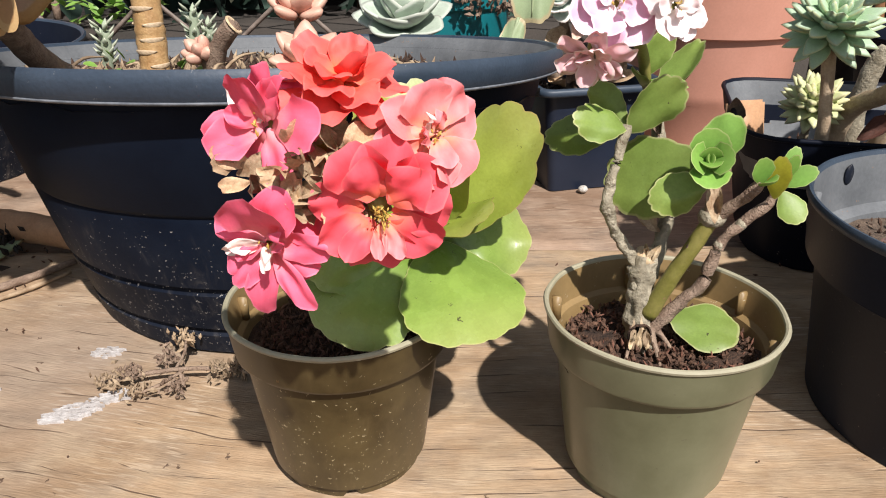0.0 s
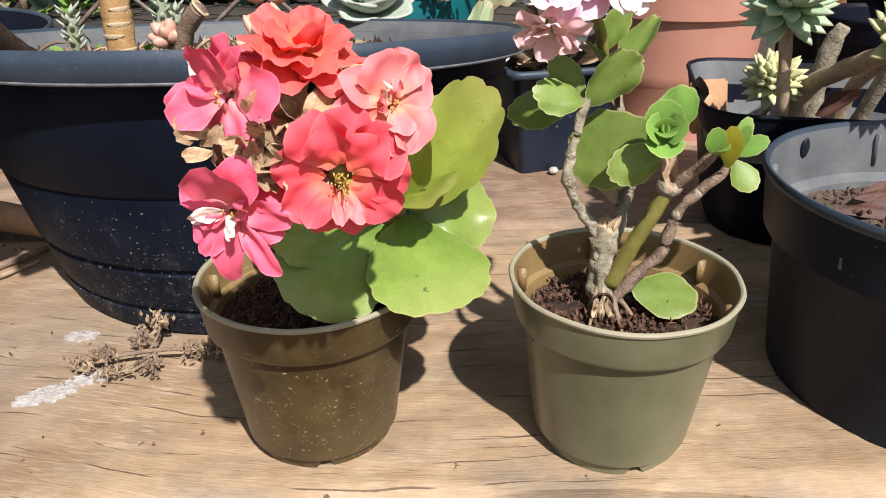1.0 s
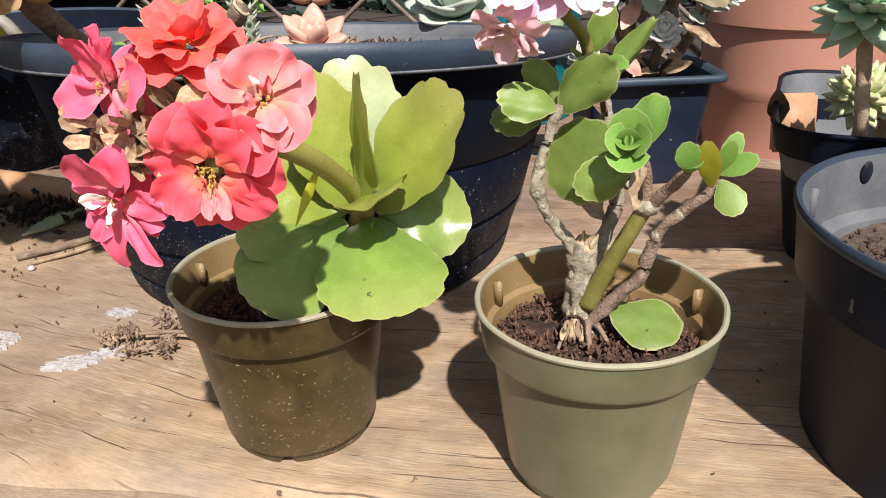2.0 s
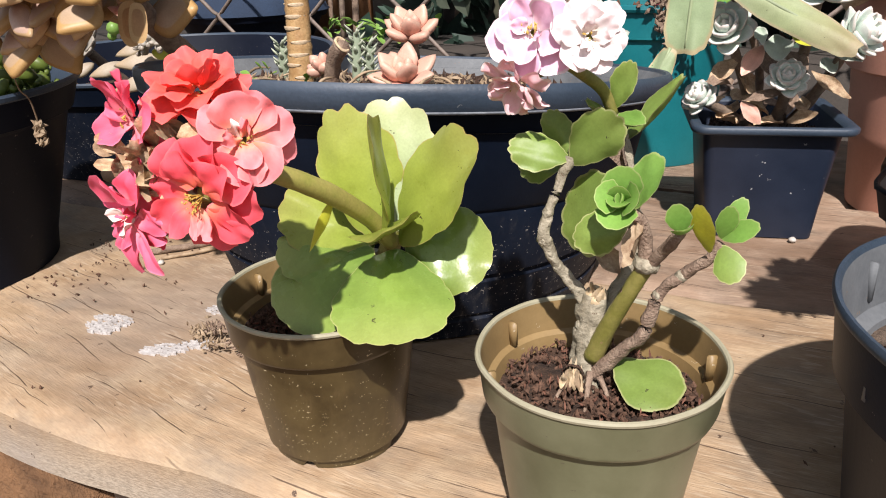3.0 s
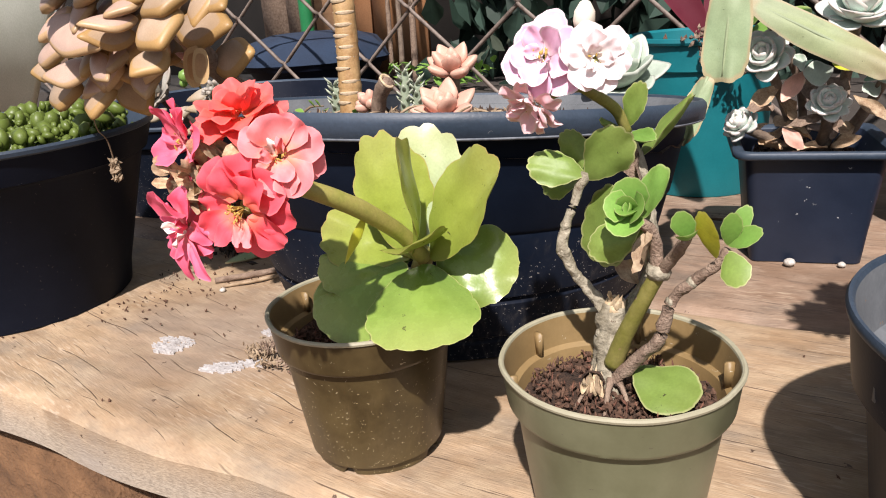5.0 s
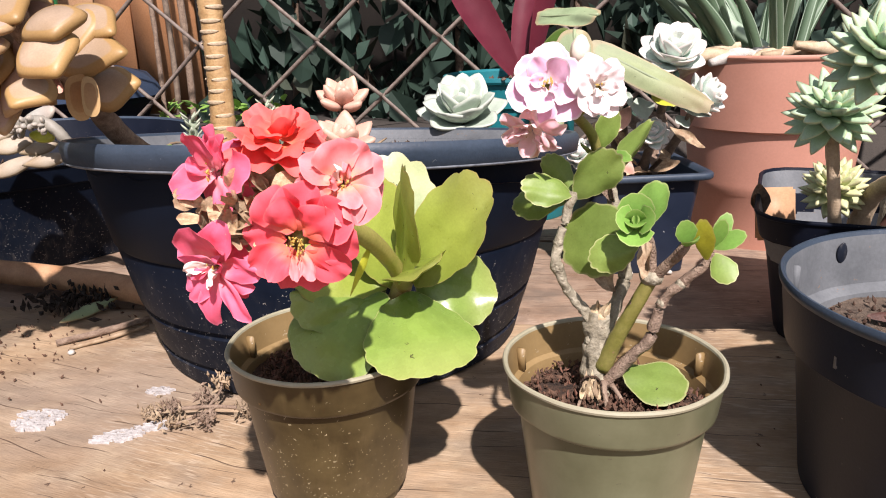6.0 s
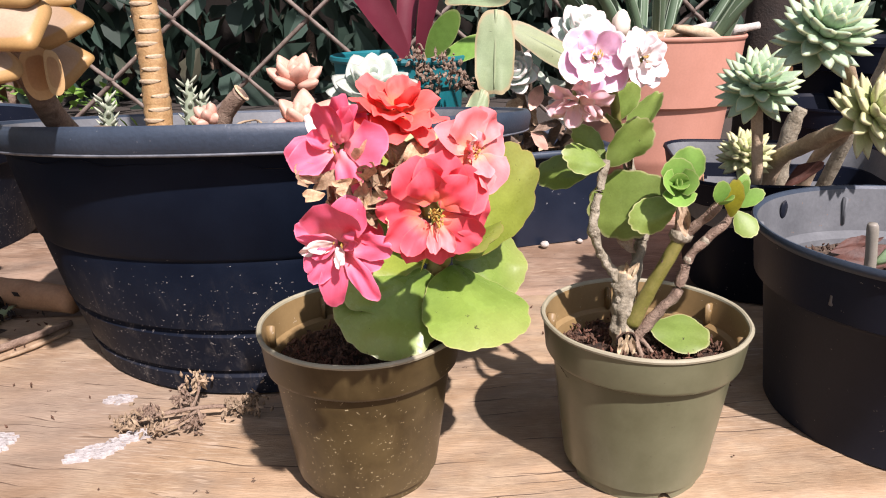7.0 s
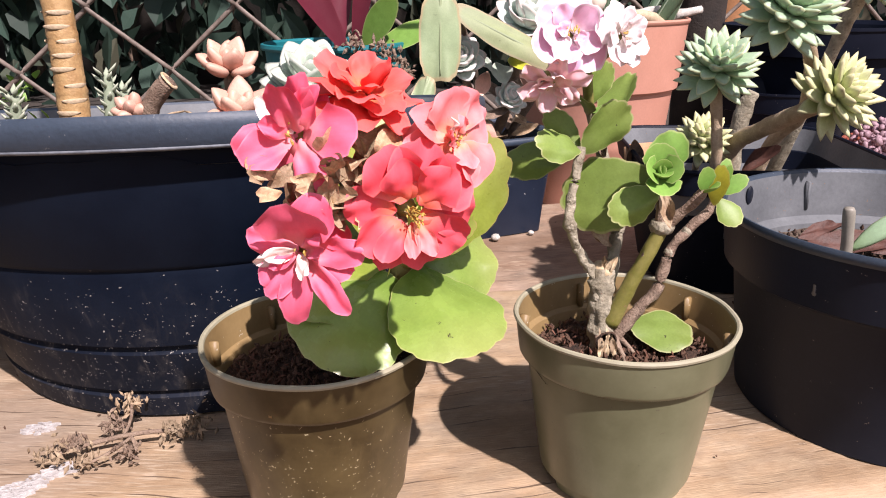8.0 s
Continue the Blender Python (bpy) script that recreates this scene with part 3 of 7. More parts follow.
def blade(L, W, narrow=0.35, point=0.0, scallop=(0, 0.0), cup=0.0, curl=0.0, thick=0.001, fat=False, nth=28, nr=5, wave=0.0, seed=0, square=1.0, rag=0.0):
    """A leaf or petal lying along +y from the origin, upper side +z. narrow: width of the base against the middle; point: tip drawn out;
    cup: edges raised; curl: tip raised (minus: drooping); fat: swollen section."""
    bm = bmesh.new()
    uv = bm.loops.layers.uv.new("uv")
    val = {}

    def place(rho, th, side):
        c, s = math.cos(th), math.sin(th)
        k, amp = scallop
        if square != 1:
            c, s = math.copysign(abs(c) ** square, c), math.copysign(abs(s) ** square, s)
        r = rho * (1 + (amp * (abs(math.sin(k * th / 2)) - 0.6) if c > -0.75 else 0) * rho)
        if rag:
            r *= 1 + rag * rho * (noise.noise((2.2 * c + seed, 2.2 * s, 1)) + 0.6 * noise.noise((6 * c, 6 * s, seed)))
        v = 0.5 + 0.5 * r * c
        width = narrow + (1 - narrow) * min(1, max(0, v) / 0.55) ** 0.8
        x = r * s * W / 2 * width
        y = L * (v + point * max(0, c) ** 6 * rho ** 2)
        if point:
            x *= 1 - min(0.45, 3 * point) * max(0, c) ** 2 * rho
        q, w = 2 * x / W, y / L
        z = cup * W * q * q + curl * L * w * w
        if wave:
            z += wave * noise.noise((q * 1.6 + seed, w * 2.2, seed * 1.7)) * (0.3 + rho)
        t = thick * (math.sqrt(max(0, 1 - rho ** 2)) if fat else (1 - 0.75 * rho ** 3))
        z += t * (0.45 if side > 0 else -0.55)
        p = bm.verts.new((x, y, z))
        val[p] = (rho, w)
        return p

    def grid(side):
        mid = place(0, 0, side)
        rings = []
        for i in range(1, nr):
            rho = (i / nr) ** 0.8
            rings.append([place(rho, 2 * math.pi * j / nth, side) for j in range(nth)])
        return mid, rings

    rim = [place(1, 2 * math.pi * j / nth, 1) for j in range(nth)]
    for side in (1, -1):
        mid, rings = grid(side)
        rings.append(rim)
        for j in range(nth):
            k = (j + 1) % nth
            bm.faces.new((mid, rings[0][j], rings[0][k]))
            for a, b in zip(rings, rings[1:]):
                bm.faces.new((a[j], b[j], b[k], a[k]))
    for f in bm.faces:
        for lo in f.loops:
            lo[uv].uv = val[lo.vert]
    if not fat:
        for j in range(nth):
            bm.edges.get((rim[j], rim[(j + 1) % nth])).smooth = False
    bmesh.ops.recalc_face_normals(bm, faces=bm.faces)
    return bm


def aim(base, tip, face, roll=0.0):
    """Pose for a blade: from base towards tip, upper side towards face."""
    y = (Vector(tip) - Vector(base)).normalized()
    f = Vector(face)
    z = (f - y * f.dot(y)).normalized()
    x = y.cross(z)
    m = Matrix((x, y, z)).transposed().to_4x4()
    m.translation = Vector(base)
    return m @ Matrix.Rotation(radians(roll), 4, "Y")


def leaf(parent, base, tip, face, W, material, name="leaf", label="", **how):
    curl = how.get("curl", 0.0)
    L = (Vector(tip) - Vector(base)).length / math.sqrt(1 + curl * curl)
    return part(name, blade(L, W, **how), material, parent, label, aim(base, tip, face) @ Matrix.Rotation(-math.atan(curl), 4, "X"))


def whorl(parent, centre, axis, rows, material, name="leaf", turn=137.5, start=0.0, jitter=0.0, base_out=0.0, **how):
    """A rosette: rows of (count, tilt above the ground plane, length, width, lift); leaves of a row share a mesh."""
    z = Vector(axis).normalized()
    x = z.orthogonal().normalized()
    y = z.cross(x)
    a, made = start, []
    for count, tilt, L, W, lift in rows:
        me = mesh_of(name, blade(L, W, **how), material)
        for i in range(count):
            a += 360.0 / count if turn is None else turn
            r = radians(a + random.uniform(-1, 1) * jitter * 8)
            out = x * math.cos(r) + y * math.sin(r)
            e = radians(tilt + random.uniform(-1, 1) * jitter * 6)
            d = out * math.cos(e) + z * math.sin(e)
            base = Vector(centre) + z * lift + out * base_out
            made.append(part(name, me, material, parent, "", aim(base, base + d, z * math.cos(e) - out * math.sin(e))))
        a += 180.0 / count if turn is None else 0
    return made


def bits(name, spots, size, material, parent=None, label="", seed=1, stretch=2.0):
    """Many small lumps as one mesh: (x, y, z) places, lumps of the given size."""
    rnd = random.Random(seed)
    verts, faces = [], []
    for q in spots:
        s = size * rnd.uniform(0.5, 1.4)
        m = Euler((rnd.uniform(0, 6), rnd.uniform(0, 6), rnd.uniform(0, 6))).to_matrix()
        k = len(verts)
        for v in ((1, 0, 0), (-1, 0, 0), (0, 1, 0), (0, -1, 0), (0, 0, 1), (0, 0, -1)):
            w = Vector(v) * s * rnd.uniform(0.7, 1.2)
            w.x *= stretch
            verts.append(Vector(q) + m @ w)
        for f in ((0, 2, 4), (2, 1, 4), (1, 3, 4), (3, 0, 4), (2, 0, 5), (1, 2, 5), (3, 1, 5), (0, 3, 5)):
            faces.append([k + i for i in f])
    me = bpy.data.meshes.new(name)
    me.from_pydata(verts, [], faces)
    me.materials.append(material)
    return tagged(part(name, me, material, parent, label), kind="stuff")


def beads(name, spots, size, material, parent=None, label="", seed=1):
    """Many small round leaves as one mesh."""
    rnd = random.Random(seed)
    ball = bmesh.new()
    bmesh.ops.create_icosphere(ball, subdivisions=1, radius=1)
    ball.verts.ensure_lookup_table()
    vs, fs = [v.co.copy() for v in ball.verts], [[v.index for v in f.verts] for f in ball.faces]
    ball.free()
    verts, faces = [], []
    for q in spots:
        s, k = size * rnd.uniform(0.6, 1.2), len(verts)
        m = Euler((rnd.uniform(0, 6), rnd.uniform(0, 6), rnd.uniform(0, 6))).to_matrix()
        verts += [Vector(q) + m @ Vector((v.x * s * 1.3, v.y * s, v.z * s * 0.7)) for v in vs]
        faces += [[k + i for i in f] for f in fs]
    me = bpy.data.meshes.new(name)
    me.from_pydata(verts, [], faces)
    for f in me.polygons:
        f.use_smooth = True
    me.materials.append(material)
    return tagged(part(name, me, material, parent, label), kind="stuff")


def disc_spots(cx, cy, z, r, count, seed, rise=0.003):
    rnd = random.Random(seed)
    out = []
    for _ in range(count):
        a, q = rnd.uniform(0, 2 * math.pi), r * math.sqrt(rnd.random())
        out.append((cx + q * math.cos(a), cy + q * math.sin(a), z + rnd.uniform(-0.3, 1) * rise))
    return out


def soil_disc(r, seed, rise=0.004, n=40):
    bm = bmesh.new()
    rings = []
    mid = bm.verts.new((0, 0, rise * noise.noise((seed, 0, 0))))
    for i in range(1, 11):
        ring = []
        for j in range(n):
            a, q = 2 * math.pi * j / n, r * i / 10
            x, y = q * math.cos(a), q * math.sin(a)
            ring.append(bm.verts.new((x, y, rise * (noise.noise((x * 60 + seed, y * 60, 0)) + 0.6 * noise.noise((x * 170, y * 170, seed))))))
        rings.append(ring)
    for j in range(n):
        bm.faces.new((mid, rings[0][j], rings[0][(j + 1) % n]))
        for a, b in zip(rings, rings[1:]):
            bm.faces.new((a[j], b[j], b[(j + 1) % n], a[(j + 1) % n]))
    return bm


def slab(x0, x1, y0, y1, z0, z1, wear=0.004, seed=0, nx=90, ny=24, worn=0.007):
    """A worn plank: subdivided top with chipped long edges."""
    bm = bmesh.new()

    def sheet(z, top):
        g = []
        for i in range(nx + 1):
            row = []
            for j in range(ny + 1):
                x, v = x0 + (x1 - x0) * i / nx, j / ny
                y = y0 + (y1 - y0) * v
                e = min(v, 1 - v) * (y1 - y0)
                drop = -wear * max(0, 1 - e / worn) ** 2 * (1 + 1.6 * noise.noise((x * 9 + seed, y * 30, 3)))
                dy = wear * 1.6 * noise.noise((x * 7 + seed, v * 3, 7)) if j in (0, ny) else 0
                h = 0.0012 * noise.noise((x * 12, y * 60, seed)) + 0.0008 * noise.noise((x * 30, y * 160, seed))
                row.append(bm.verts.new((x, y + dy, z + ((drop + h) if top else 0))))
            g.append(row)
        return g
    a, b = sheet(z1, True), sheet(z0, False)
    for g in (a, b):
        for i in range(nx):
            for j in range(ny):
                bm.faces.new((g[i][j], g[i + 1][j], g[i + 1][j + 1], g[i][j + 1]))
    for j in (0, ny):
        for i in range(nx):
            bm.faces.new((a[i][j], a[i + 1][j], b[i + 1][j], b[i][j]))
    for i in (0, nx):
        for j in range(ny):
            bm.faces.new((a[i][j], a[i][j + 1], b[i][j + 1], b[i][j]))
    bmesh.ops.recalc_face_normals(bm, faces=bm.faces)
    return bm


def box(x0, x1, y0, y1, z0, z1, bevel=0.002):
    bm = bmesh.new()
    bmesh.ops.create_cube(bm, size=1)
    for v in bm.verts:
        v.co = Vector(((x0 + x1) / 2 + v.co.x * (x1 - x0), (y0 + y1) / 2 + v.co.y * (y1 - y0), (z0 + z1) / 2 + v.co.z * (z1 - z0)))
    if bevel:
        bmesh.ops.bevel(bm, geom=bm.edges[:], offset=bevel, segments=2, affect="EDGES")
    return bm


# ---- the setting ----
ground = part("ground", box(-60, 60, -60, 60, -0.62, -0.6, 0), EARTH_SHADED)
tagged(ground, "bare reddish earth under and round the bench, bench shade darkened into its colour", "ground", kind="structure")

bench = thing("bench", (0, 0.25, 0), "weathered brown wooden bench of thick sawn planks with drying cracks", "bench", kind="structure")
flat_edges(part("plank", slab(-1.0, 0.72, 0.248, 0.552, -0.04, 0.0, 0.0055, 2, 300, 90, 0.012), WOOD, bench), 38)
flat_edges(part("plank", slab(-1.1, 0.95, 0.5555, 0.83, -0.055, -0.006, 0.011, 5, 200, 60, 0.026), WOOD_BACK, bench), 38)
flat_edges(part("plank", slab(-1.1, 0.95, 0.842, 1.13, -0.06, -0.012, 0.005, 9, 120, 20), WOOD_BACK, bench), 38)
part("leg", tube([(-0.186, 0.308, -0.605), (-0.188, 0.308, -0.3), (-0.186, 0.309, -0.041)], [0.044, 0.042, 0.041], 20, 8, 0.1, 6), GRAYSTEM, bench, "grey weathered round post under the plank")
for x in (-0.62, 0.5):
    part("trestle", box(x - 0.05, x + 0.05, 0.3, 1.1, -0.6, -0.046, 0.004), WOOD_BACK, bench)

support = part("support_block", box(-0.62, -0.222, 0.272, 0.36, -0.6, -0.042, 0.006), EARTH_SHADED)
tagged(support, "rough orange-brown clay block carrying the bench", "support block", kind="structure")
ledge = part("wall_ledge", box(-3.2, 3.2, 1.36, 1.75, -0.6, 0.045, 0.008), CONCRETE_SHADED)
tagged(ledge, "low concrete ledge behind the wire fence, painted near-black for shade", "ledge", kind="structure")
# added backdrop; its near-black colour stands for deep shade between the leaves
shade_backdrop = part("wall_back", box(-3.2, 3.2, 2.3, 2.4, -0.6, 2.2, 0.01), CONCRETE_SHADED)
tagged(shade_backdrop, "near-black backdrop wall added behind the hedge to stand for deep shade", "wall", kind="structure")


def chain_link(x0, columns, y, z_mid, dx, dz, rows):
    fence = thing("wire_fence", (x0, y, z_mid - dz * rows), "rusty diamond-mesh wire fence behind the bench", "fence", kind="structure")
    rnd = random.Random(4)
    for k in range(columns):
        pts = []
        for i in range(-rows, rows + 1):
            right = (i + k) % 2 == 0
            x = x0 + dx * (k + (1 if right else 0)) + rnd.uniform(-0.003, 0.003)
            z = z_mid + dz * i
            s = 0.0045 if right else -0.0045
            inner = -dx * 0.06 if right else dx * 0.06
            pts += [(x + inner, y + s, z - dz * 0.06), (x, y, z), (x + inner, y - s, z + dz * 0.06)]
        part("wire", tube(pts, [0.0038, 0.0038], 6, smooth=False), WIRE, fence)
    return fence


# two wires meet at every node: column k spans x0 + k dx to x0 + (k + 1) dx
chain_link(-0.357 - 0.108 * 16, 34, 1.225, 0.222 - 0.095, 0.108, 0.095, 6)


def hedge():
    rnd = random.Random(11)
    verts, faces = [], []
    for _ in range(4200):
        x, z = rnd.uniform(-0.74, 1.9), rnd.uniform(-0.02, 0.95)
        y = 1.5 + 0.24 * rnd.random() + 0.06 * noise.noise((x * 4, z * 4, 0))
        if noise.noise((x * 5, z * 5, 9)) < -0.28 and rnd.random() < 0.75:
            continue
        s = rnd.uniform(0.028, 0.07)
        m = Euler((rnd.uniform(0.5, 2.2), rnd.uniform(-0.7, 0.7), rnd.uniform(-2.2, 2.2))).to_matrix()
        k = len(verts)
        for v in ((0, 0, 0), (0.42, 0.45, 0.1), (0.5, 0.8, 0.12), (0, 1.5, -0.12), (-0.5, 0.8, 0.12), (-0.42, 0.45, 0.1), (0, 0.75, -0.04)):
            verts.append(Vector((x, y, z)) + m @ (Vector(v) * s))
        for f in ((0, 1, 6), (1, 2, 6), (2, 3, 6), (3, 4, 6), (4, 5, 6), (5, 0, 6)):
            faces.append([k + i for i in f])
    me = bpy.data.meshes.new("hedge")
    me.from_pydata(verts, [], faces)
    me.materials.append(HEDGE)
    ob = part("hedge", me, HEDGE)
    return tagged(ob, "dense hedge of oval leaves behind the fence, shade painted into their dark greens", "hedge", kind="stuff")


hedge()
rnd = random.Random(21)
branches = thing("hedge_branches", (0.3, 1.75, 0.045), "bare brown branches inside the hedge", "branches")
for i in range(14):
    x = -0.55 + i * 0.17 + rnd.uniform(-0.05, 0.05)
    part("branch", tube([(x, 1.7, 0.04), (x + rnd.uniform(-0.06, 0.06), 1.69, 0.35), (x + rnd.uniform(-0.15, 0.15), 1.7, 0.9)], [0.012, 0.009, 0.004], 7, 5, 0.2, i), BARK_BROWN, branches)


# ---- pots ----
def round_pot(name, at, outer, lip, inner, mats, label, category="plant pot", lean=0.0, n=72, group="", notch=0):
    """A turned plastic pot: body, lip and inside as parts. lean: how much the rim falls towards the back, in metres per metre."""
    pot = thing(name, at, label, category, group)
    top = max(z for _, z in lip)
    for nm, profile, material in (("body", outer, mats[0]), ("lip", lip, mats[1]), ("inside", inner, mats[2])):
        bm = lathe(profile, n, 0.0006, at[0] * 10)
        if lean:
            for v in bm.verts:
                v.co.z *= 1 + lean * v.co.y / top
        if notch and nm == "body":
            for v in bm.verts:
                a = math.degrees(math.atan2(v.co.y, v.co.x)) % (360 / notch)
                if v.co.z < 0.001 and a < 14:
                    v.co.z += 0.0042
        flat_edges(part(nm, bm, material, pot, "", Matrix.Translation(at)), 40)
    return pot


SMALL_OUT = [(0.0, 0.004), (0.0325, 0.004), (0.033, 0.0), (0.0352, 0.0002), (0.0358, 0.0062), (0.0384, 0.0072), (0.0388, 0.009), (0.043, 0.04), (0.0467, 0.0692), (0.0493, 0.0698), (0.0504, 0.0706), (0.0508, 0.0722), (0.0528, 0.0882)]
SMALL_LIP = [(0.0528, 0.0882), (0.0538, 0.0887), (0.0541, 0.0898), (0.0536, 0.0907), (0.0526, 0.0909), (0.0517, 0.0903), (0.0514, 0.0892)]
SMALL_IN = [(0.0514, 0.0892), (0.0494, 0.0742), (0.0478, 0.0732), (0.0468, 0.0725), (0.045, 0.064), (0.036, 0.012), (0.0, 0.012)]


def inner_ribs(pot, at, angles, r, z0, z1, material):
    for a in angles:
        m = Matrix.Translation(at) @ Matrix.Rotation(radians(a), 4, "Z")
        part("rib", box(r - 0.0032, r + 0.0015, -0.0012, 0.0012, z0, z1, 0.0005), material, pot, "", m)


LP, RP = (-0.0496, 0.3057, 0.0), (0.0991, 0.2948, 0.0)
pot_l = round_pot("plant_pot", LP, SMALL_OUT, SMALL_LIP, SMALL_IN, (OLIVE, OLIVE_LIP, OLIVE_IN_LIT), "small olive-brown plastic pot speckled with dirt, holding a red kalanchoe", group="small olive pots", notch=4)
inner_ribs(pot_l, LP, (28, 118, 172, 245, 300), 0.0495, 0.0735, 0.0862, OLIVE_IN_LIT)
pot_r = round_pot("plant_pot", RP, SMALL_OUT, SMALL_LIP, SMALL_IN, (OLIVE_CLEAN, OLIVE_LIP, OLIVE_IN_LIT), "small olive-green plastic pot holding a leggy pink kalanchoe", group="small olive pots", notch=4)
inner_ribs(pot_r, RP, (24, 95, 160, 215, 330), 0.0495, 0.0735, 0.0862, OLIVE_IN_LIT)


def soil(at, r, z, seed, material, crumbs, label, size=0.0011, rise=0.004):
    ob = part("potting_soil", soil_disc(r, seed, rise), material, None, "", Matrix.Translation((at[0], at[1], z)))
    tagged(ob, label, "soil", kind="stuff")
    bits("crumbs", disc_spots(at[0], at[1], z + 0.001, r * 0.95, crumbs, seed, rise), size, CRUMB, ob, "loose crumbs and fibres", seed, 1.9)
    return ob


soil(LP, 0.0462, 0.0665, 3, SOIL, 900, "dark crumbly potting soil in the olive-brown pot")
soil(RP, 0.0462, 0.0665, 7, SOIL, 900, "dark crumbly potting soil in the olive-green pot")

BIG = (-0.118, 0.543, 0.0)
FALL = -0.119
bowl_planter = round_pot("bowl_planter", BIG,
          [(0.0, 0.006), (0.138, 0.006), (0.143, 0.001), (0.151, 0.002), (0.154, 0.014), (0.1525, 0.0155), (0.1525, 0.0175), (0.155, 0.019), (0.1625, 0.043), (0.161, 0.045), (0.161, 0.047), (0.1645, 0.0485), (0.174, 0.088), (0.1735, 0.091), (0.1765, 0.094), (0.186, 0.14), (0.187, 0.1515)],
          [(0.187, 0.1515), (0.1985, 0.1502), (0.2, 0.1515), (0.2012, 0.159), (0.2005, 0.1625), (0.1985, 0.1645), (0.196, 0.1642), (0.1945, 0.162)],
          [(0.1945, 0.162), (0.186, 0.15), (0.1825, 0.138), (0.172, 0.094), (0.158, 0.05), (0.145, 0.02), (0.0, 0.02)],
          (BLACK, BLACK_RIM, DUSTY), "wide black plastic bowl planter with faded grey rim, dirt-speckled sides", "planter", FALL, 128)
bm = lathe([(0.1982, 0.1498), (0.199, 0.1495), (0.1999, 0.15), (0.2002, 0.1508), (0.1996, 0.1511)], 128, 0.0006, BIG[0] * 10)
for v in bm.verts:
    v.co.z *= 1 + FALL * v.co.y / 0.1645
part("rim_seam", bm, SEAM, bowl_planter, "thin pale moulding seam under the rim", Matrix.Translation(BIG))

DARK = (0.289, 0.3325, 0.0)
dark_pot = round_pot("plant_pot", DARK,
                     [(0.0, 0.005), (0.078, 0.005), (0.08, 0.0), (0.083, 0.001), (0.084, 0.01), (0.0925, 0.08), (0.0955, 0.0835), (0.0985, 0.0845), (0.1018, 0.114)],
                     [(0.1018, 0.114), (0.1034, 0.1155), (0.1038, 0.118), (0.1028, 0.1199), (0.1012, 0.1196), (0.1, 0.1175)],
                     [(0.1, 0.1175), (0.096, 0.088), (0.09, 0.084), (0.08, 0.02), (0.0, 0.02)],
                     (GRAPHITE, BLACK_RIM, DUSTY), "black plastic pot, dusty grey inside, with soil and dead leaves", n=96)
inner_ribs(dark_pot, DARK, (88, 150, 205, 35), 0.0985, 0.092, 0.112, DUSTY)
part("drain_slot", lathe([(0.0, 0.0), (0.0035, 0.0), (0.0042, 0.0008), (0.0035, 0.0016), (0.0, 0.0016)], 14), BLACK, dark_pot, "dark oval slot through the wall",
            Matrix.Translation((0.2405, 0.4168, 0.1085)) @ Matrix.Rotation(radians(120), 4, "Z") @ Matrix.Rotation(radians(90), 4, "Y") @ Matrix.Diagonal((1.6, 1, 1, 1)))
soil(DARK, 0.0905, 0.08, 12, SOIL_DRY, 420, "dry brown soil with leaf litter in the black pot", 0.0012, 0.005)


CLAY = (0.305, 0.868, -0.012)
round_pot("terracotta_pot", CLAY,
          [(0.0, 0.005), (0.075, 0.005), (0.077, 0.0), (0.08, 0.001), (0.086, 0.066), (0.0885, 0.07), (0.089, 0.078), (0.0945, 0.132), (0.0955, 0.137), (0.0985, 0.138), (0.1005, 0.1395), (0.1065, 0.212)],
          [(0.1065, 0.212), (0.1082, 0.2135), (0.1088, 0.216), (0.1078, 0.218), (0.1058, 0.2178), (0.1045, 0.215)],
          [(0.1045, 0.215), (0.0985, 0.16), (0.092, 0.132), (0.076, 0.02), (0.0, 0.02)],
          (TERRA, TERRA, TERRA), "large terracotta-coloured plastic pot with a broad collar", n=96)
soil(CLAY, 0.099, 0.188, 17, SOIL_DRY, 600, "bark and dry soil in the terracotta pot", 0.003, 0.008)

TUR = (-0.002, 0.985, -0.012)
round_pot("turquoise_pot", TUR,
          [(0.0, 0.005), (0.07, 0.005), (0.072, 0.0), (0.075, 0.001), (0.0765, 0.008), (0.084, 0.15), (0.086, 0.152), (0.0885, 0.153), (0.09, 0.182)],
          [(0.09, 0.182), (0.0945, 0.183), (0.096, 0.186), (0.095, 0.19), (0.0925, 0.191), (0.089, 0.188)],
          [(0.089, 0.188), (0.0855, 0.16), (0.08, 0.14), (0.072, 0.02), (0.0, 0.02)],
          (TURQ, TURQ, TURQ), "turquoise plastic pot with a rolled rim", n=80)
soil(TUR, 0.084, 0.16, 19, SOIL_DRY, 300, "dry soil in the turquoise pot", 0.003, 0.006)

LEFTP = (-0.51, 0.37, 0.0)
round_pot("plant_pot", LEFTP,
          [(0.0, 0.005), (0.094, 0.005), (0.096, 0.0), (0.1, 0.001), (0.103, 0.02), (0.134, 0.128), (0.137, 0.131), (0.1395, 0.132), (0.147, 0.154)],
          [(0.147, 0.154), (0.1495, 0.1555), (0.15, 0.1585), (0.1485, 0.1605), (0.146, 0.16), (0.1445, 0.157)],
          [(0.1445, 0.157), (0.134, 0.133), (0.128, 0.118), (0.099, 0.02), (0.0, 0.02)],
          (BLACK_CLEAN, BLACK_RIM, BLACK_RIM), "black plastic pot filled with low green stonecrop", n=96)
soil(LEFTP, 0.13, 0.13, 23, SOIL_DRY, 300, "soil under the stonecrop", 0.003, 0.006)

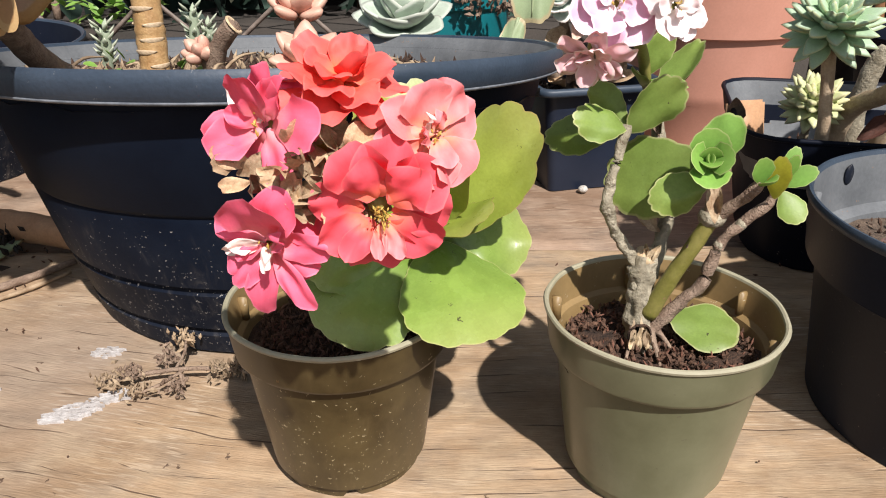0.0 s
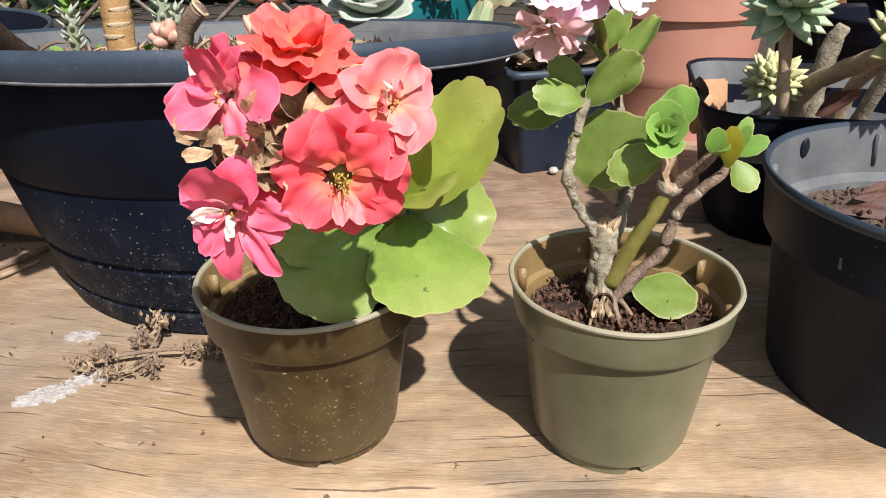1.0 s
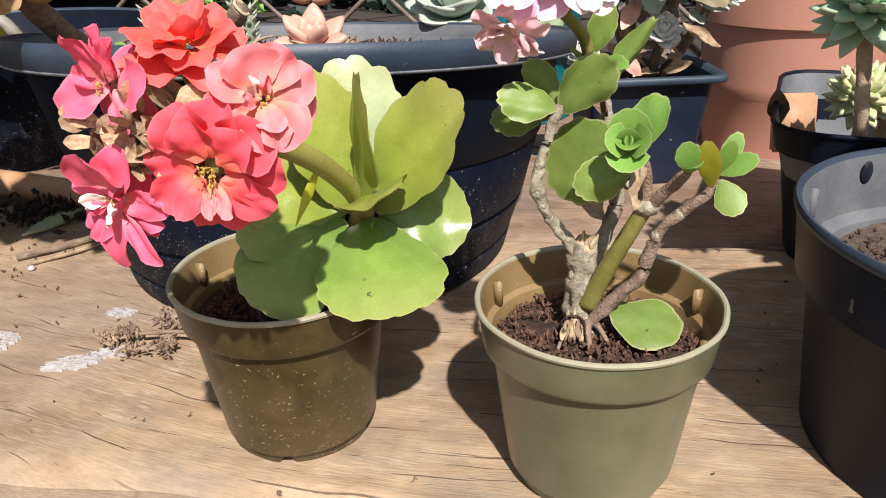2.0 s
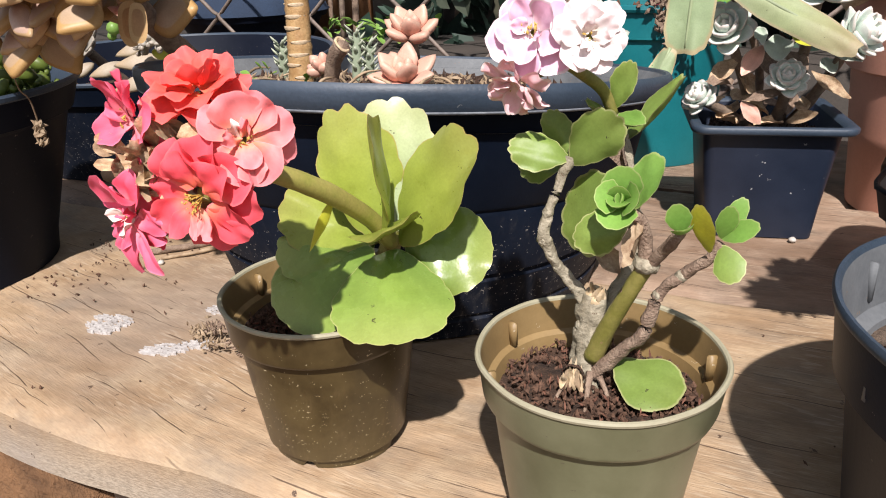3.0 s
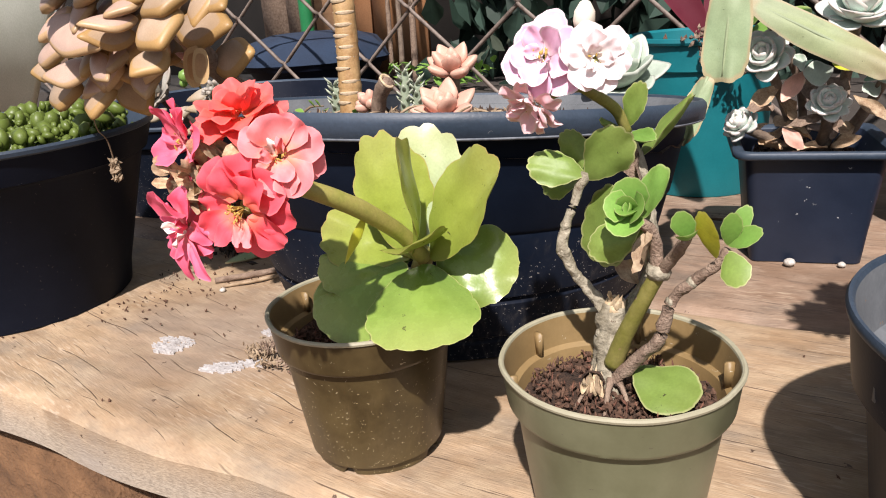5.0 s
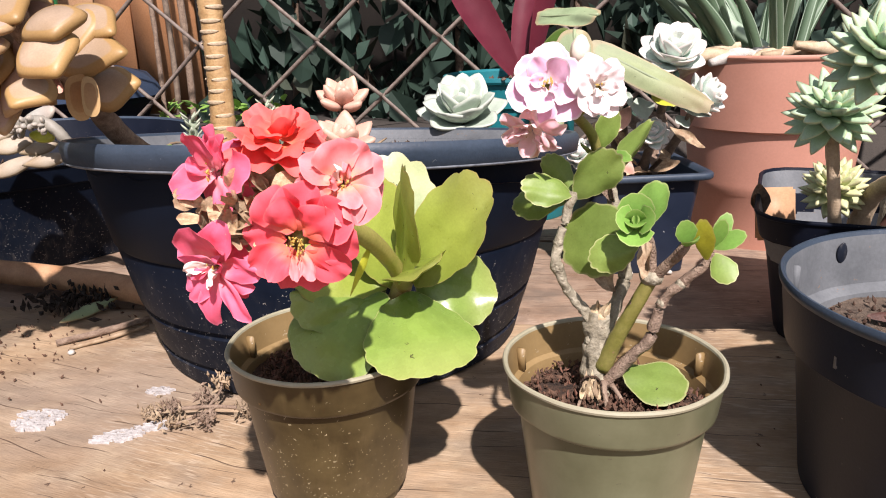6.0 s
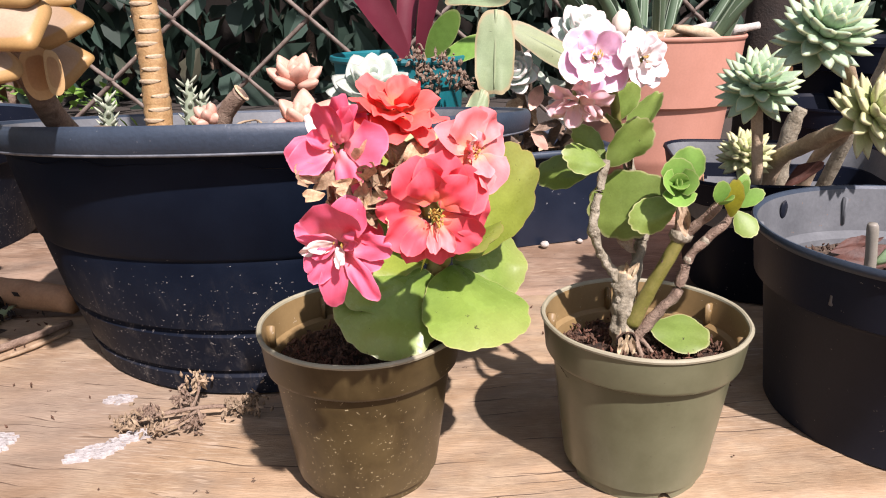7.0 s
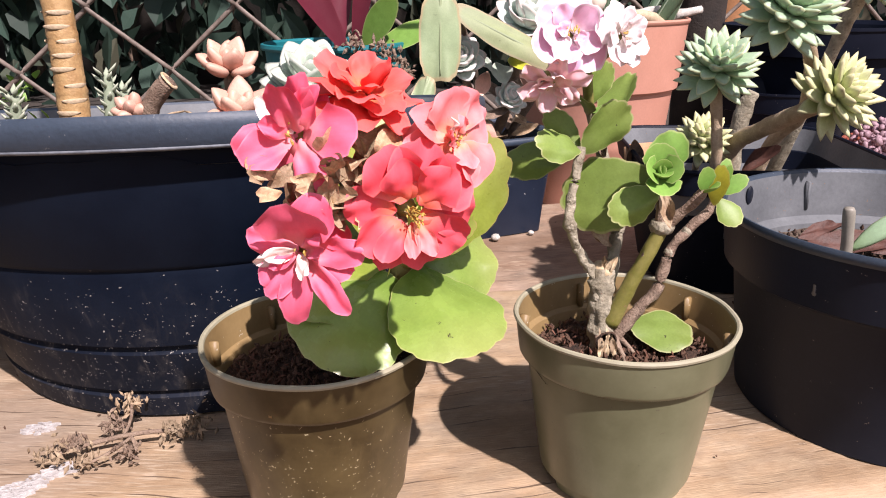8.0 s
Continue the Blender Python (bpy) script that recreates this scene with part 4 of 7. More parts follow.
# pot made oversize: its black wall fills the deeply shaded gap on its left
MIDP = (-0.64, 0.812, -0.006)
round_pot("plant_pot", MIDP,
          [(0.0, 0.005), (0.188, 0.005), (0.19, 0.0), (0.194, 0.001), (0.22, 0.096), (0.223, 0.098), (0.2255, 0.099), (0.232, 0.12)],
          [(0.232, 0.12), (0.2345, 0.1215), (0.235, 0.124), (0.2335, 0.126), (0.231, 0.1255), (0.229, 0.123)],
          [(0.229, 0.123), (0.221, 0.1), (0.217, 0.09), (0.192, 0.02), (0.0, 0.02)],
          (BLACK, BLACK_RIM, BLACK_CLEAN), "black plastic pot with pale succulents, widened to stand for the deep shade beside it", n=80)
soil(MIDP, 0.204, 0.06, 25, SOIL, 500, "soil in the pot of pale succulents", 0.003, 0.006)


def frustum_ring(loops):
    """Rounded-square shells: loops of (half side, corner radius, height)."""
    bm = bmesh.new()
    rings = []
    for h, c, z in loops:
        ring = []
        for q in range(4):
            for k in range(5):
                a = radians(90 * q + 90 * k / 4)
                sx, sy = ((1, 1), (-1, 1), (-1, -1), (1, -1))[q]
                ring.append(bm.verts.new((sx * (h - c) + c * math.cos(a), sy * (h - c) + c * math.sin(a), z)))
        rings.append(ring)
    for a, b in zip(rings, rings[1:]):
        for i in range(len(a)):
            j = (i + 1) % len(a)
            bm.faces.new((a[i], a[j], b[j], b[i]))
    bmesh.ops.recalc_face_normals(bm, faces=bm.faces)
    return bm


NURS = (0.327, 0.568, 0.0)
nursery = thing("nursery_pot", NURS, "square black plastic nursery pot, grey inside, with branching rosettes", "plant pot")
nm = Matrix.Translation(NURS) @ Matrix.Rotation(radians(-14), 4, "Z")
flat_edges(part("body", frustum_ring([(0.001, 0.0005, 0.006), (0.074, 0.05, 0.006), (0.075, 0.05, 0.0), (0.078, 0.052, 0.001), (0.0915, 0.036, 0.086), (0.0955, 0.034, 0.088), (0.099, 0.032, 0.106)]), BLACK_CLEAN, nursery, "", nm))
part("lip", frustum_ring([(0.099, 0.032, 0.106), (0.1003, 0.033, 0.1068), (0.1003, 0.033, 0.1085), (0.099, 0.032, 0.1095), (0.0975, 0.031, 0.109), (0.097, 0.031, 0.107)]), BLACK_CLEAN, nursery, "", nm)
part("inside", frustum_ring([(0.097, 0.031, 0.107), (0.093, 0.034, 0.088), (0.075, 0.05, 0.012), (0.001, 0.0005, 0.012)]), DUSTY, nursery, "dusty grey inside", nm)
soil(NURS, 0.077, 0.062, 15, SOIL_DRY, 220, "dry soil and litter in the nursery pot", 0.0013, 0.006)

SQ = (0.138, 0.747, -0.006)
square_pot = thing("square_pot", SQ, "square navy-black plastic pot with tall trailing succulents", "plant pot")
sqm = Matrix.Translation(SQ) @ Matrix.Rotation(radians(13), 4, "Z") @ Matrix.Diagonal((1.04, 1.04, 1, 1))
flat_edges(part("body", frustum_ring([(0.001, 0.0005, 0.006), (0.04, 0.006, 0.006), (0.041, 0.006, 0.0), (0.0445, 0.007, 0.001), (0.047, 0.008, 0.03), (0.0545, 0.009, 0.1)]), NAVY, square_pot, "", sqm))
part("lip", frustum_ring([(0.0545, 0.009, 0.1), (0.063, 0.012, 0.0995), (0.0645, 0.013, 0.101), (0.0645, 0.013, 0.105), (0.063, 0.012, 0.1065), (0.057, 0.01, 0.106), (0.0545, 0.009, 0.103)]), BLACK_RIM, square_pot, "faded grey rim", sqm)
part("inside", frustum_ring([(0.0545, 0.009, 0.103), (0.05, 0.008, 0.08), (0.042, 0.006, 0.01), (0.001, 0.0005, 0.01)]), NAVY, square_pot, "", sqm)
soil(SQ, 0.049, 0.082, 29, SOIL_DRY, 300, "dry soil in the square pot", 0.002, 0.005)


# ---- red kalanchoe ----
red = thing("kalanchoe_plant", (-0.03, 0.305, 0.066), "kalanchoe with broad green leaves and leaning double coral-red flowers", "plant")
part("stem", tube([(-0.03, 0.306, 0.06), (-0.026, 0.307, 0.085), (-0.014, 0.308, 0.105), (-0.006, 0.306, 0.125)], [0.0055, 0.0055, 0.006, 0.005], 12, 6, 0.12), GREENSTEM, red)
SC = dict(scallop=(13, 0.075), rag=0.05, nth=64, nr=8, thick=0.0026)
LOWSC = dict(SC, scallop=(17, 0.03))
# the broad lower leaves, then the upright ones, then the small ones in the middle
leaf(red, (-0.004, 0.3, 0.1185), (0.0175, 0.2565, 0.0955), (0.16, -0.4, 0.88), 0.0575, LEAF_LOW, narrow=0.72, cup=-0.09, curl=-0.1, wave=0.003, seed=1, **LOWSC)
leaf(red, (-0.014, 0.3, 0.1185), (-0.053, 0.2685, 0.094), (0.05, -0.6, 0.8), 0.056, LEAF_LOW, narrow=0.68, cup=-0.07, curl=-0.1, wave=0.004, seed=2, **LOWSC)
leaf(red, (-0.001, 0.308, 0.121), (0.0395, 0.3215, 0.114), (0.1, -0.75, 0.65), 0.045, LEAF_LOW, narrow=0.62, cup=-0.05, curl=-0.06, wave=0.004, seed=6, **LOWSC)
leaf(red, (0.0, 0.3, 0.123), (0.0345, 0.3055, 0.1785), (-0.38, -0.85, 0.36), 0.043, LEAF, narrow=0.5, cup=0.04, curl=0.03, wave=0.004, seed=3, **SC)
leaf(red, (-0.012, 0.309, 0.118), (-0.034, 0.309, 0.1845), (0.6, -0.55, 0.2), 0.041, LEAF, narrow=0.45, cup=0.1, curl=-0.02, wave=0.003, seed=4, **SC)
leaf(red, (-0.009, 0.314, 0.116), (-0.017, 0.328, 0.186), (0.35, -0.85, 0.4), 0.05, LEAF_SHEEN, narrow=0.45, cup=0.1, curl=-0.03, wave=0.004, seed=14, **SC)
leaf(red, (-0.006, 0.301, 0.124), (0.0065, 0.274, 0.189), (-0.82, -0.5, 0.2), 0.036, LEAF, narrow=0.45, cup=0.06, curl=0.04, wave=0.004, seed=5, **SC)
leaf(red, (-0.002, 0.3, 0.133), (0.012, 0.2635, 0.1435), (-0.42, 0.12, 0.88), 0.034, LEAF, narrow=0.55, cup=0.05, curl=0.04, wave=0.002, seed=7, **SC)
leaf(red, (-0.016, 0.308, 0.12), (-0.068, 0.304, 0.137), (0.05, -0.62, 0.78), 0.044, LEAF, narrow=0.5, cup=-0.04, curl=-0.1, wave=0.005, seed=8, **SC)
leaf(red, (-0.016, 0.305, 0.117), (-0.062, 0.287, 0.116), (0.0, -0.5, 0.85), 0.04, LEAF_LOW, narrow=0.6, cup=-0.05, curl=-0.12, wave=0.005, seed=9, **SC)
leaf(red, (-0.02, 0.314, 0.115), (-0.052, 0.343, 0.138), (0.1, -0.6, 0.8), 0.043, LEAF, narrow=0.5, cup=0.05, curl=-0.05, wave=0.005, seed=10, **SC)
part("flower_stalk", tube([(-0.006, 0.304, 0.122), (-0.008, 0.288, 0.14), (-0.012, 0.262, 0.16), (-0.02, 0.238, 0.175), (-0.03, 0.22, 0.185)], [0.0042, 0.0042, 0.0045, 0.004, 0.003], 12, 6, 0.06), PALESTEM, red, "pale yellow-green flower stalk")
leaf(red, (-0.011, 0.266, 0.157), (-0.019, 0.259, 0.137), (0.9, -0.3, 0.2), 0.006, LEAF_YEL, "bract", nth=16, nr=3, thick=0.001, narrow=0.5, point=0.2)


def double_flower(plant, at, face, size, petals, material, pale, seed, anthers=10, smooth=0.0026, hollow=0.0):
    """A double flower. petals: (angle round the face, degrees lifted off its plane, length, width, pale or not)."""
    rnd = random.Random(seed)
    z = Vector(face).normalized()
    x = Vector((0, 0, 1)).cross(z)
    x = x.normalized() if x.length > 0.3 else Vector((1, 0, 0)).cross(z).cross(z).normalized() * -1
    y = z.cross(x)
    at = Vector(at)
    cup = part("flower", tube([at - z * size * 0.75, at - z * size * 0.35, at - z * (0.0008 + hollow * 1.2)], [0.0018, 0.0034, 0.003], 10, 5), PALESTEM, plant)
    for k, (ang, tilt, sl, sw, white) in enumerate(petals):
        r, e = radians(ang + rnd.uniform(-5, 5)), radians(tilt + rnd.uniform(-4, 4))
        out = x * math.cos(r) + y * math.sin(r)
        d = out * math.cos(e) + z * math.sin(e)
        b = at + z * (0.0004 - hollow * 0.6 + 0.0022 * min(1, max(0, tilt) / 45)) + out * (0.0012 + hollow)
        nar = 0.34 if sw > 0.6 else 0.5
        part("petal", blade(size * sl, size * sw, narrow=nar, cup=rnd.uniform(-0.04, 0.2), curl=rnd.uniform(-0.26, 0.12), thick=0.0006, nth=30, nr=6, wave=smooth, seed=rnd.uniform(0, 50), scallop=(rnd.choice((0, 3)), 0.03), rag=0.1),
             pale if white else material, cup, "", aim(b, b + d, z * math.cos(e) - out * math.sin(e) + x * rnd.uniform(-0.12, 0.12)))
    spots = []
    for i in range(anthers):
        r = rnd.uniform(0, 6.28)
        spots.append(at + z * (0.003 + rnd.uniform(0.0, 0.004)) + (x * math.cos(r) + y * math.sin(r)) * rnd.uniform(0.0008, 0.0034))
    for i in range(anthers if hollow else 0):
        r, w = rnd.uniform(0, 6.28), rnd.uniform(0.001, 0.0034)
        o = x * math.cos(r) + y * math.sin(r)
        q = at + z * rnd.uniform(0.003, 0.006) + o * w
        part("stamen", tube([at - z * 0.0015 + o * 0.0008, (at + q) / 2 + o * 0.0006, q], [0.00022, 0.0002, 0.0002], 5, 4), YELLOW, cup, "thin yellow stamen")
        spots.append(q)
    bits("anther_tuft", spots, 0.0005, YELLOW, cup, "yellow anthers", seed, 2.2)
    return cup


def full_ring(seed, rows):
    """Petals in rings: rows of (count, lift, length, width)."""
    rnd = random.Random(seed)
    out, a = [], rnd.uniform(0, 360)
    for n, tilt, sl, sw in rows:
        for i in range(n):
            a += 360 / n
            out.append((a + rnd.uniform(-9, 9), tilt + rnd.uniform(-8, 8), sl * rnd.uniform(0.9, 1.08), sw * rnd.uniform(0.88, 1.1), 0))
        a += 180 / n
    return out


BACK = [(20, -28, 0.85, 0.8, 0), (92, -30, 0.85, 0.85, 0), (164, -26, 0.85, 0.8, 0), (236, -30, 0.85, 0.8, 0), (308, -28, 0.85, 0.8, 0)]
FRONT = [(120, 8, 1.0, 1.12, 0), (78, 12, 1.0, 1.15, 0), (34, 6, 1.02, 1.1, 0), (-4, 0, 1.02, 0.95, 0), (-38, 2, 1.0, 0.85, 0), (-76, -4, 0.98, 0.75, 0), (-112, -2, 0.98, 0.75, 0), (166, -4, 0.9, 0.8, 0),
         (-152, 14, 0.88, 0.8, 0), (-130, 24, 0.78, 0.5, 0), (48, 26, 0.82, 0.85, 0), (100, 26, 0.8, 0.8, 0), (-92, 34, 0.6, 0.3, 1), (-64, 30, 0.66, 0.36, 1)]
LEFT = [(102, 48, 1.0, 0.55, 0), (82, 34, 1.0, 0.6, 0), (60, 42, 0.85, 0.5, 0), (138, 16, 0.85, 0.42, 1), (4, 18, 1.02, 0.92, 0), (196, 10, 1.02, 0.72, 0), (214, 22, 0.95, 0.66, 0), (-72, 6, 0.98, 0.58, 0), (238, -8, 0.9, 0.66, 0), (165, 34, 0.6, 0.4, 0)]
LOW = [(92, 34, 1.05, 1.25, 0), (66, 18, 0.95, 0.9, 0), (182, 34, 0.6, 0.28, 1), (198, 18, 0.78, 0.3, 1), (212, 30, 0.55, 0.26, 0), (160, 12, 0.9, 0.6, 0), (-8, 10, 1.0, 0.62, 0), (-30, 4, 0.9, 0.6, 0), (-58, 14, 1.28, 0.46, 0), (-94, 8, 1.3, 0.6, 0), (-128, 4, 0.95, 0.55, 0), (222, 2, 0.85, 0.6, 0), (-80, 40, 0.5, 0.26, 1), (20, 44, 0.55, 0.4, 0)]
SALMON = [(104, 22, 0.92, 1.12, 0), (62, 12, 0.94, 0.95, 0), (20, 6, 0.98, 0.95, 0), (-18, 2, 0.96, 0.9, 0), (-58, 8, 0.95, 1.0, 0), (-100, 6, 0.9, 0.95, 0), (-142, 4, 0.9, 0.8, 0), (148, 10, 0.95, 0.85, 0), (185, 6, 0.9, 0.8, 0), (-80, 30, 0.6, 0.6, 0), (125, 50, 0.42, 0.3, 1), (70, 55, 0.4, 0.26, 0), (180, 48, 0.45, 0.36, 0)]
double_flower(red, (-0.019, 0.197, 0.1775), (0.12, -0.97, -0.05), 0.0182, FRONT + BACK, PETAL_RED, PETAL_SALMON, 31, 12, hollow=0.0026)
double_flower(red, (-0.0045, 0.2075, 0.1965), (0.5, -0.76, 0.32), 0.0168, SALMON + BACK, PETAL_SALMON, PETAL_BACK, 32, 6)
double_flower(red, (-0.0305, 0.2165, 0.209), (0.14, -0.3, 0.94), 0.0186, full_ring(3, [(7, -4, 1.0, 0.8), (6, 20, 0.9, 0.75), (5, 44, 0.68, 0.6)]), PETAL_ORANGE, PETAL_SALMON, 33, 6)
double_flower(red, (-0.05, 0.207, 0.2), (-0.3, -0.88, 0.32), 0.0185, LEFT + BACK, PETAL_PINK, PETAL_BACK, 34, 6)
double_flower(red, (-0.0515, 0.1995, 0.1675), (-0.22, -0.92, 0.1), 0.0178, LOW + BACK, PETAL_PINK, PETAL_BACK, 35, 5)
for k, (a, b) in enumerate((((-0.03, 0.222, 0.185), (-0.019, 0.208, 0.181)), ((-0.03, 0.222, 0.185), (-0.01, 0.214, 0.195)), ((-0.03, 0.221, 0.186), (-0.033, 0.22, 0.2)), ((-0.03, 0.221, 0.185), (-0.046, 0.212, 0.193)), ((-0.03, 0.221, 0.184), (-0.047, 0.208, 0.172)))):
    part("flower_stalk", tube([a, (Vector(a) + Vector(b)) / 2 + Vector((0, 0.002, 0.001)), b], [0.0022, 0.0018, 0.0018], 8, 4), PALESTEM, red)
rnd = random.Random(8)
for k in range(28):
    b = Vector((-0.037, 0.207, 0.186)) + Vector((rnd.uniform(-0.014, 0.012), rnd.uniform(-0.004, 0.008), rnd.uniform(-0.013, 0.01)))
    d = Vector((rnd.uniform(-1, 1), rnd.uniform(-1, 0.1), rnd.uniform(-0.6, 1))).normalized()
    part("dried_petal", blade(rnd.uniform(0.009, 0.016), rnd.uniform(0.004, 0.008), narrow=0.5, cup=rnd.uniform(0.1, 0.6), curl=rnd.uniform(-0.6, 0.6), thick=0.0004, nth=14, nr=3, wave=0.003, seed=k), DRYPETAL, red, "brown dried petal", aim(b, b + d, (0.2, -0.7, 0.5)))
for k in range(20):
    b = Vector((-0.05, 0.203, 0.186)) + Vector((rnd.uniform(-0.013, 0.015), rnd.uniform(-0.003, 0.006), rnd.uniform(-0.006, 0.006)))
    d = Vector((rnd.uniform(-1, 1), rnd.uniform(-1, 0), rnd.uniform(-0.4, 0.7))).normalized()
    part("dried_petal", blade(rnd.uniform(0.007, 0.013), rnd.uniform(0.005, 0.008), narrow=0.5, cup=rnd.uniform(0.1, 0.6), curl=rnd.uniform(-0.5, 0.5), thick=0.0004, nth=16, nr=3, wave=0.003, seed=k + 40), DRYPETAL, red, "brown dried petal", aim(b, b + d, (0.1, -0.8, 0.4)))
leaf(red, (-0.03, 0.222, 0.183), (-0.016, 0.223, 0.199), (0.1, -0.9, 0.3), 0.016, LEAF_YEL, "bract", nth=30, nr=4, thick=0.001, cup=0.15)
leaf(red, (-0.032, 0.222, 0.182), (-0.033, 0.205, 0.181), (0.1, -0.4, 0.9), 0.007, LEAF_YEL, "bract", nth=20, nr=4, thick=0.001, cup=0.2)

# ---- pink kalanchoe ----
pink = thing("kalanchoe_plant", (0.092, 0.302, 0.066), "leggy kalanchoe with bare woody stems and pale pink double flowers", "plant")
part("trunk", tube([(0.094, 0.301, 0.058), (0.0925, 0.302, 0.07), (0.091, 0.304, 0.085), (0.0915, 0.307, 0.1), (0.0925, 0.309, 0.1085)], [0.0092, 0.007, 0.0058, 0.0062, 0.005], 24, 12, 0.45, 3, 0.05, 0.009), BARK, pink, "stout pale woody trunk with a cut top")
part("cut_face", lathe([(0.0, 0.0022), (0.003, 0.0018), (0.0052, 0.0), (0.0048, -0.002)], 14, 0.0012, 5), CUTWOOD, pink, "pale split wood of an old cut", Matrix.Translation((0.0928, 0.3085, 0.1092)) @ Matrix.Rotation(0.5, 4, "X"))
part("hollow", lathe([(0.0, -0.003), (0.003, -0.0024), (0.0048, 0.0004), (0.0056, 0.0016), (0.0048, 0.002)], 16, 0.0016, 2), SOIL, pink, "torn dark hollow in the trunk", Matrix.Translation((0.0888, 0.2922, 0.0775)) @ Matrix.Rotation(radians(95), 4, "X"))
for k, (x, z, l) in enumerate(((-0.0032, 0.066, 0.012), (-0.001, 0.0675, 0.01), (0.001, 0.066, 0.0125), (0.003, 0.067, 0.009), (0.0042, 0.065, 0.011), (-0.0046, 0.067, 0.008))):
    part("splinter", blade(l, 0.0032, 0.7, 0.2, (0, 0), 0.3, (-0.2, 0.25)[k % 2], 0.0008, nth=12, nr=3, wave=0.002, seed=k), CUTWOOD if k % 3 else STRAW, pink, "pale torn splinter", aim((0.0888 + x, 0.2892, z + 0.004), (0.0888 + x * 0.7, 0.2918 - 0.0012 * (k % 3), z + l + 0.004), (0.1 * x, -1, 0.2)))
rnd = random.Random(77)
for k in range(5):
    part("splinter", blade(rnd.uniform(0.006, 0.011), 0.003, 0.8, 0.2, (0, 0), 0.2, 0.1, 0.0009, nth=12, nr=3, wave=0.002, seed=k), CUTWOOD, pink, "pale torn splinter", aim((0.0925 + rnd.uniform(-0.003, 0.003), 0.3075 + rnd.uniform(-0.003, 0.003), 0.1065), (0.0935 + rnd.uniform(-0.004, 0.005), 0.307 + rnd.uniform(-0.003, 0.003), 0.117), (0, -1, 0.2)))
for k, (x, y, z, r) in enumerate(((0.0985, 0.3005, 0.0805, 0.0042), (0.0875, 0.3035, 0.0955, 0.0032), (0.0845, 0.3085, 0.1105, 0.0038), (0.071, 0.301, 0.135, 0.0041), (0.0765, 0.305, 0.122, 0.0036), (0.0718, 0.303, 0.147, 0.0036), (0.1165, 0.297, 0.101, 0.0039), (0.1205, 0.297, 0.119, 0.0034), (0.129, 0.2975, 0.129, 0.0036), (0.1055, 0.325, 0.126, 0.0038), (0.102, 0.331, 0.149, 0.0036), (0.109, 0.2968, 0.1185, 0.0044))):
    part("node", lathe([(0.0, -r * 1.1), (r * 0.62, -r * 0.8), (r * 0.93, 0.0), (r * 0.7, r * 0.7), (0.0, r * 1.1)], 14, r * 0.35, k), BARK if k < 9 else BARK_BROWN, pink, "", Matrix.Translation((x, y, z)) @ Matrix.Rotation(0.3 * (k % 3 - 1), 4, "Y") @ Matrix.Scale(0.76, 4))
for k, (x, y, x2, y2) in enumerate(((0.097, 0.299, 0.107, 0.289), (0.088, 0.299, 0.082, 0.285), (0.095, 0.296, 0.097, 0.28), (0.1, 0.304, 0.112, 0.302))):
    part("root", tube([(x, y, 0.077), ((x + x2) / 2, (y + y2) / 2, 0.072), (x2, y2, 0.0655)], [0.0019, 0.0012, 0.0007], 8, 5, 0.3, k), BARK_BROWN, pink)
part("branch", tube([(0.0905, 0.307, 0.1015), (0.0845, 0.3085, 0.1105), (0.0765, 0.305, 0.122), (0.071, 0.301, 0.135), (0.0718, 0.303, 0.147), (0.076, 0.3075, 0.16), (0.0785, 0.311, 0.17)], [0.0034, 0.0024, 0.0022, 0.0026, 0.0021, 0.0022, 0.002], 12, 10, 0.6, 9, 0.1, 0.0135), BARK, pink)
part("branch", tube([(0.0945, 0.301, 0.082), (0.101, 0.2985, 0.1), (0.109, 0.2968, 0.118), (0.1155, 0.296, 0.1325)], [0.0046, 0.0039, 0.0036, 0.0034], 14, 7, 0.12, 12), GREENSTEM, pink, "thick green stem")
part("node", lathe([(0.0, -0.0035), (0.0045, -0.003), (0.0056, 0.0), (0.0045, 0.003), (0.0, 0.0035)], 14, 0.0012, 3), BARK, pink, "", Matrix.Translation((0.1155, 0.296, 0.133)))
part("branch", tube([(0.1155, 0.296, 0.133), (0.1145, 0.2955, 0.142), (0.113, 0.293, 0.151), (0.109, 0.29, 0.156)], [0.0032, 0.0028, 0.0026, 0.0024], 10, 6, 0.25, 4), BARK_BROWN, pink)
part("branch", tube([(0.096, 0.299, 0.075), (0.107, 0.2975, 0.089), (0.1165, 0.297, 0.101), (0.1205, 0.297, 0.118), (0.128, 0.2975, 0.128), (0.139, 0.297, 0.139), (0.1425, 0.297, 0.145)], [0.0034, 0.0027, 0.0029, 0.0022, 0.0025, 0.0022, 0.002], 12, 8, 0.6, 7, 0.08, 0.01), BARK_BROWN, pink)
part("branch", tube([(0.1175, 0.2955, 0.134), (0.122, 0.291, 0.141), (0.127, 0.286, 0.149), (0.129, 0.285, 0.153)], [0.0028, 0.0024, 0.0026, 0.002], 10, 6, 0.3, 5), BARK_BROWN, pink)
part("branch", tube([(0.0955, 0.309, 0.098), (0.1025, 0.319, 0.114), (0.1055, 0.325, 0.126), (0.1015, 0.331, 0.15), (0.0955, 0.3345, 0.172), (0.0905, 0.3335, 0.184)], [0.0036, 0.0032, 0.0034, 0.003, 0.0028, 0.0026], 12, 8, 0.5, 15, 0.08, 0.014), BARK, pink)
part("flower_stalk", tube([(0.0905, 0.3335, 0.184), (0.087, 0.328, 0.195), (0.081, 0.315, 0.204), (0.075, 0.304, 0.211)], [0.0026, 0.0026, 0.0025, 0.0022], 10, 6), GREENSTEM, pink, "green flower stalk")
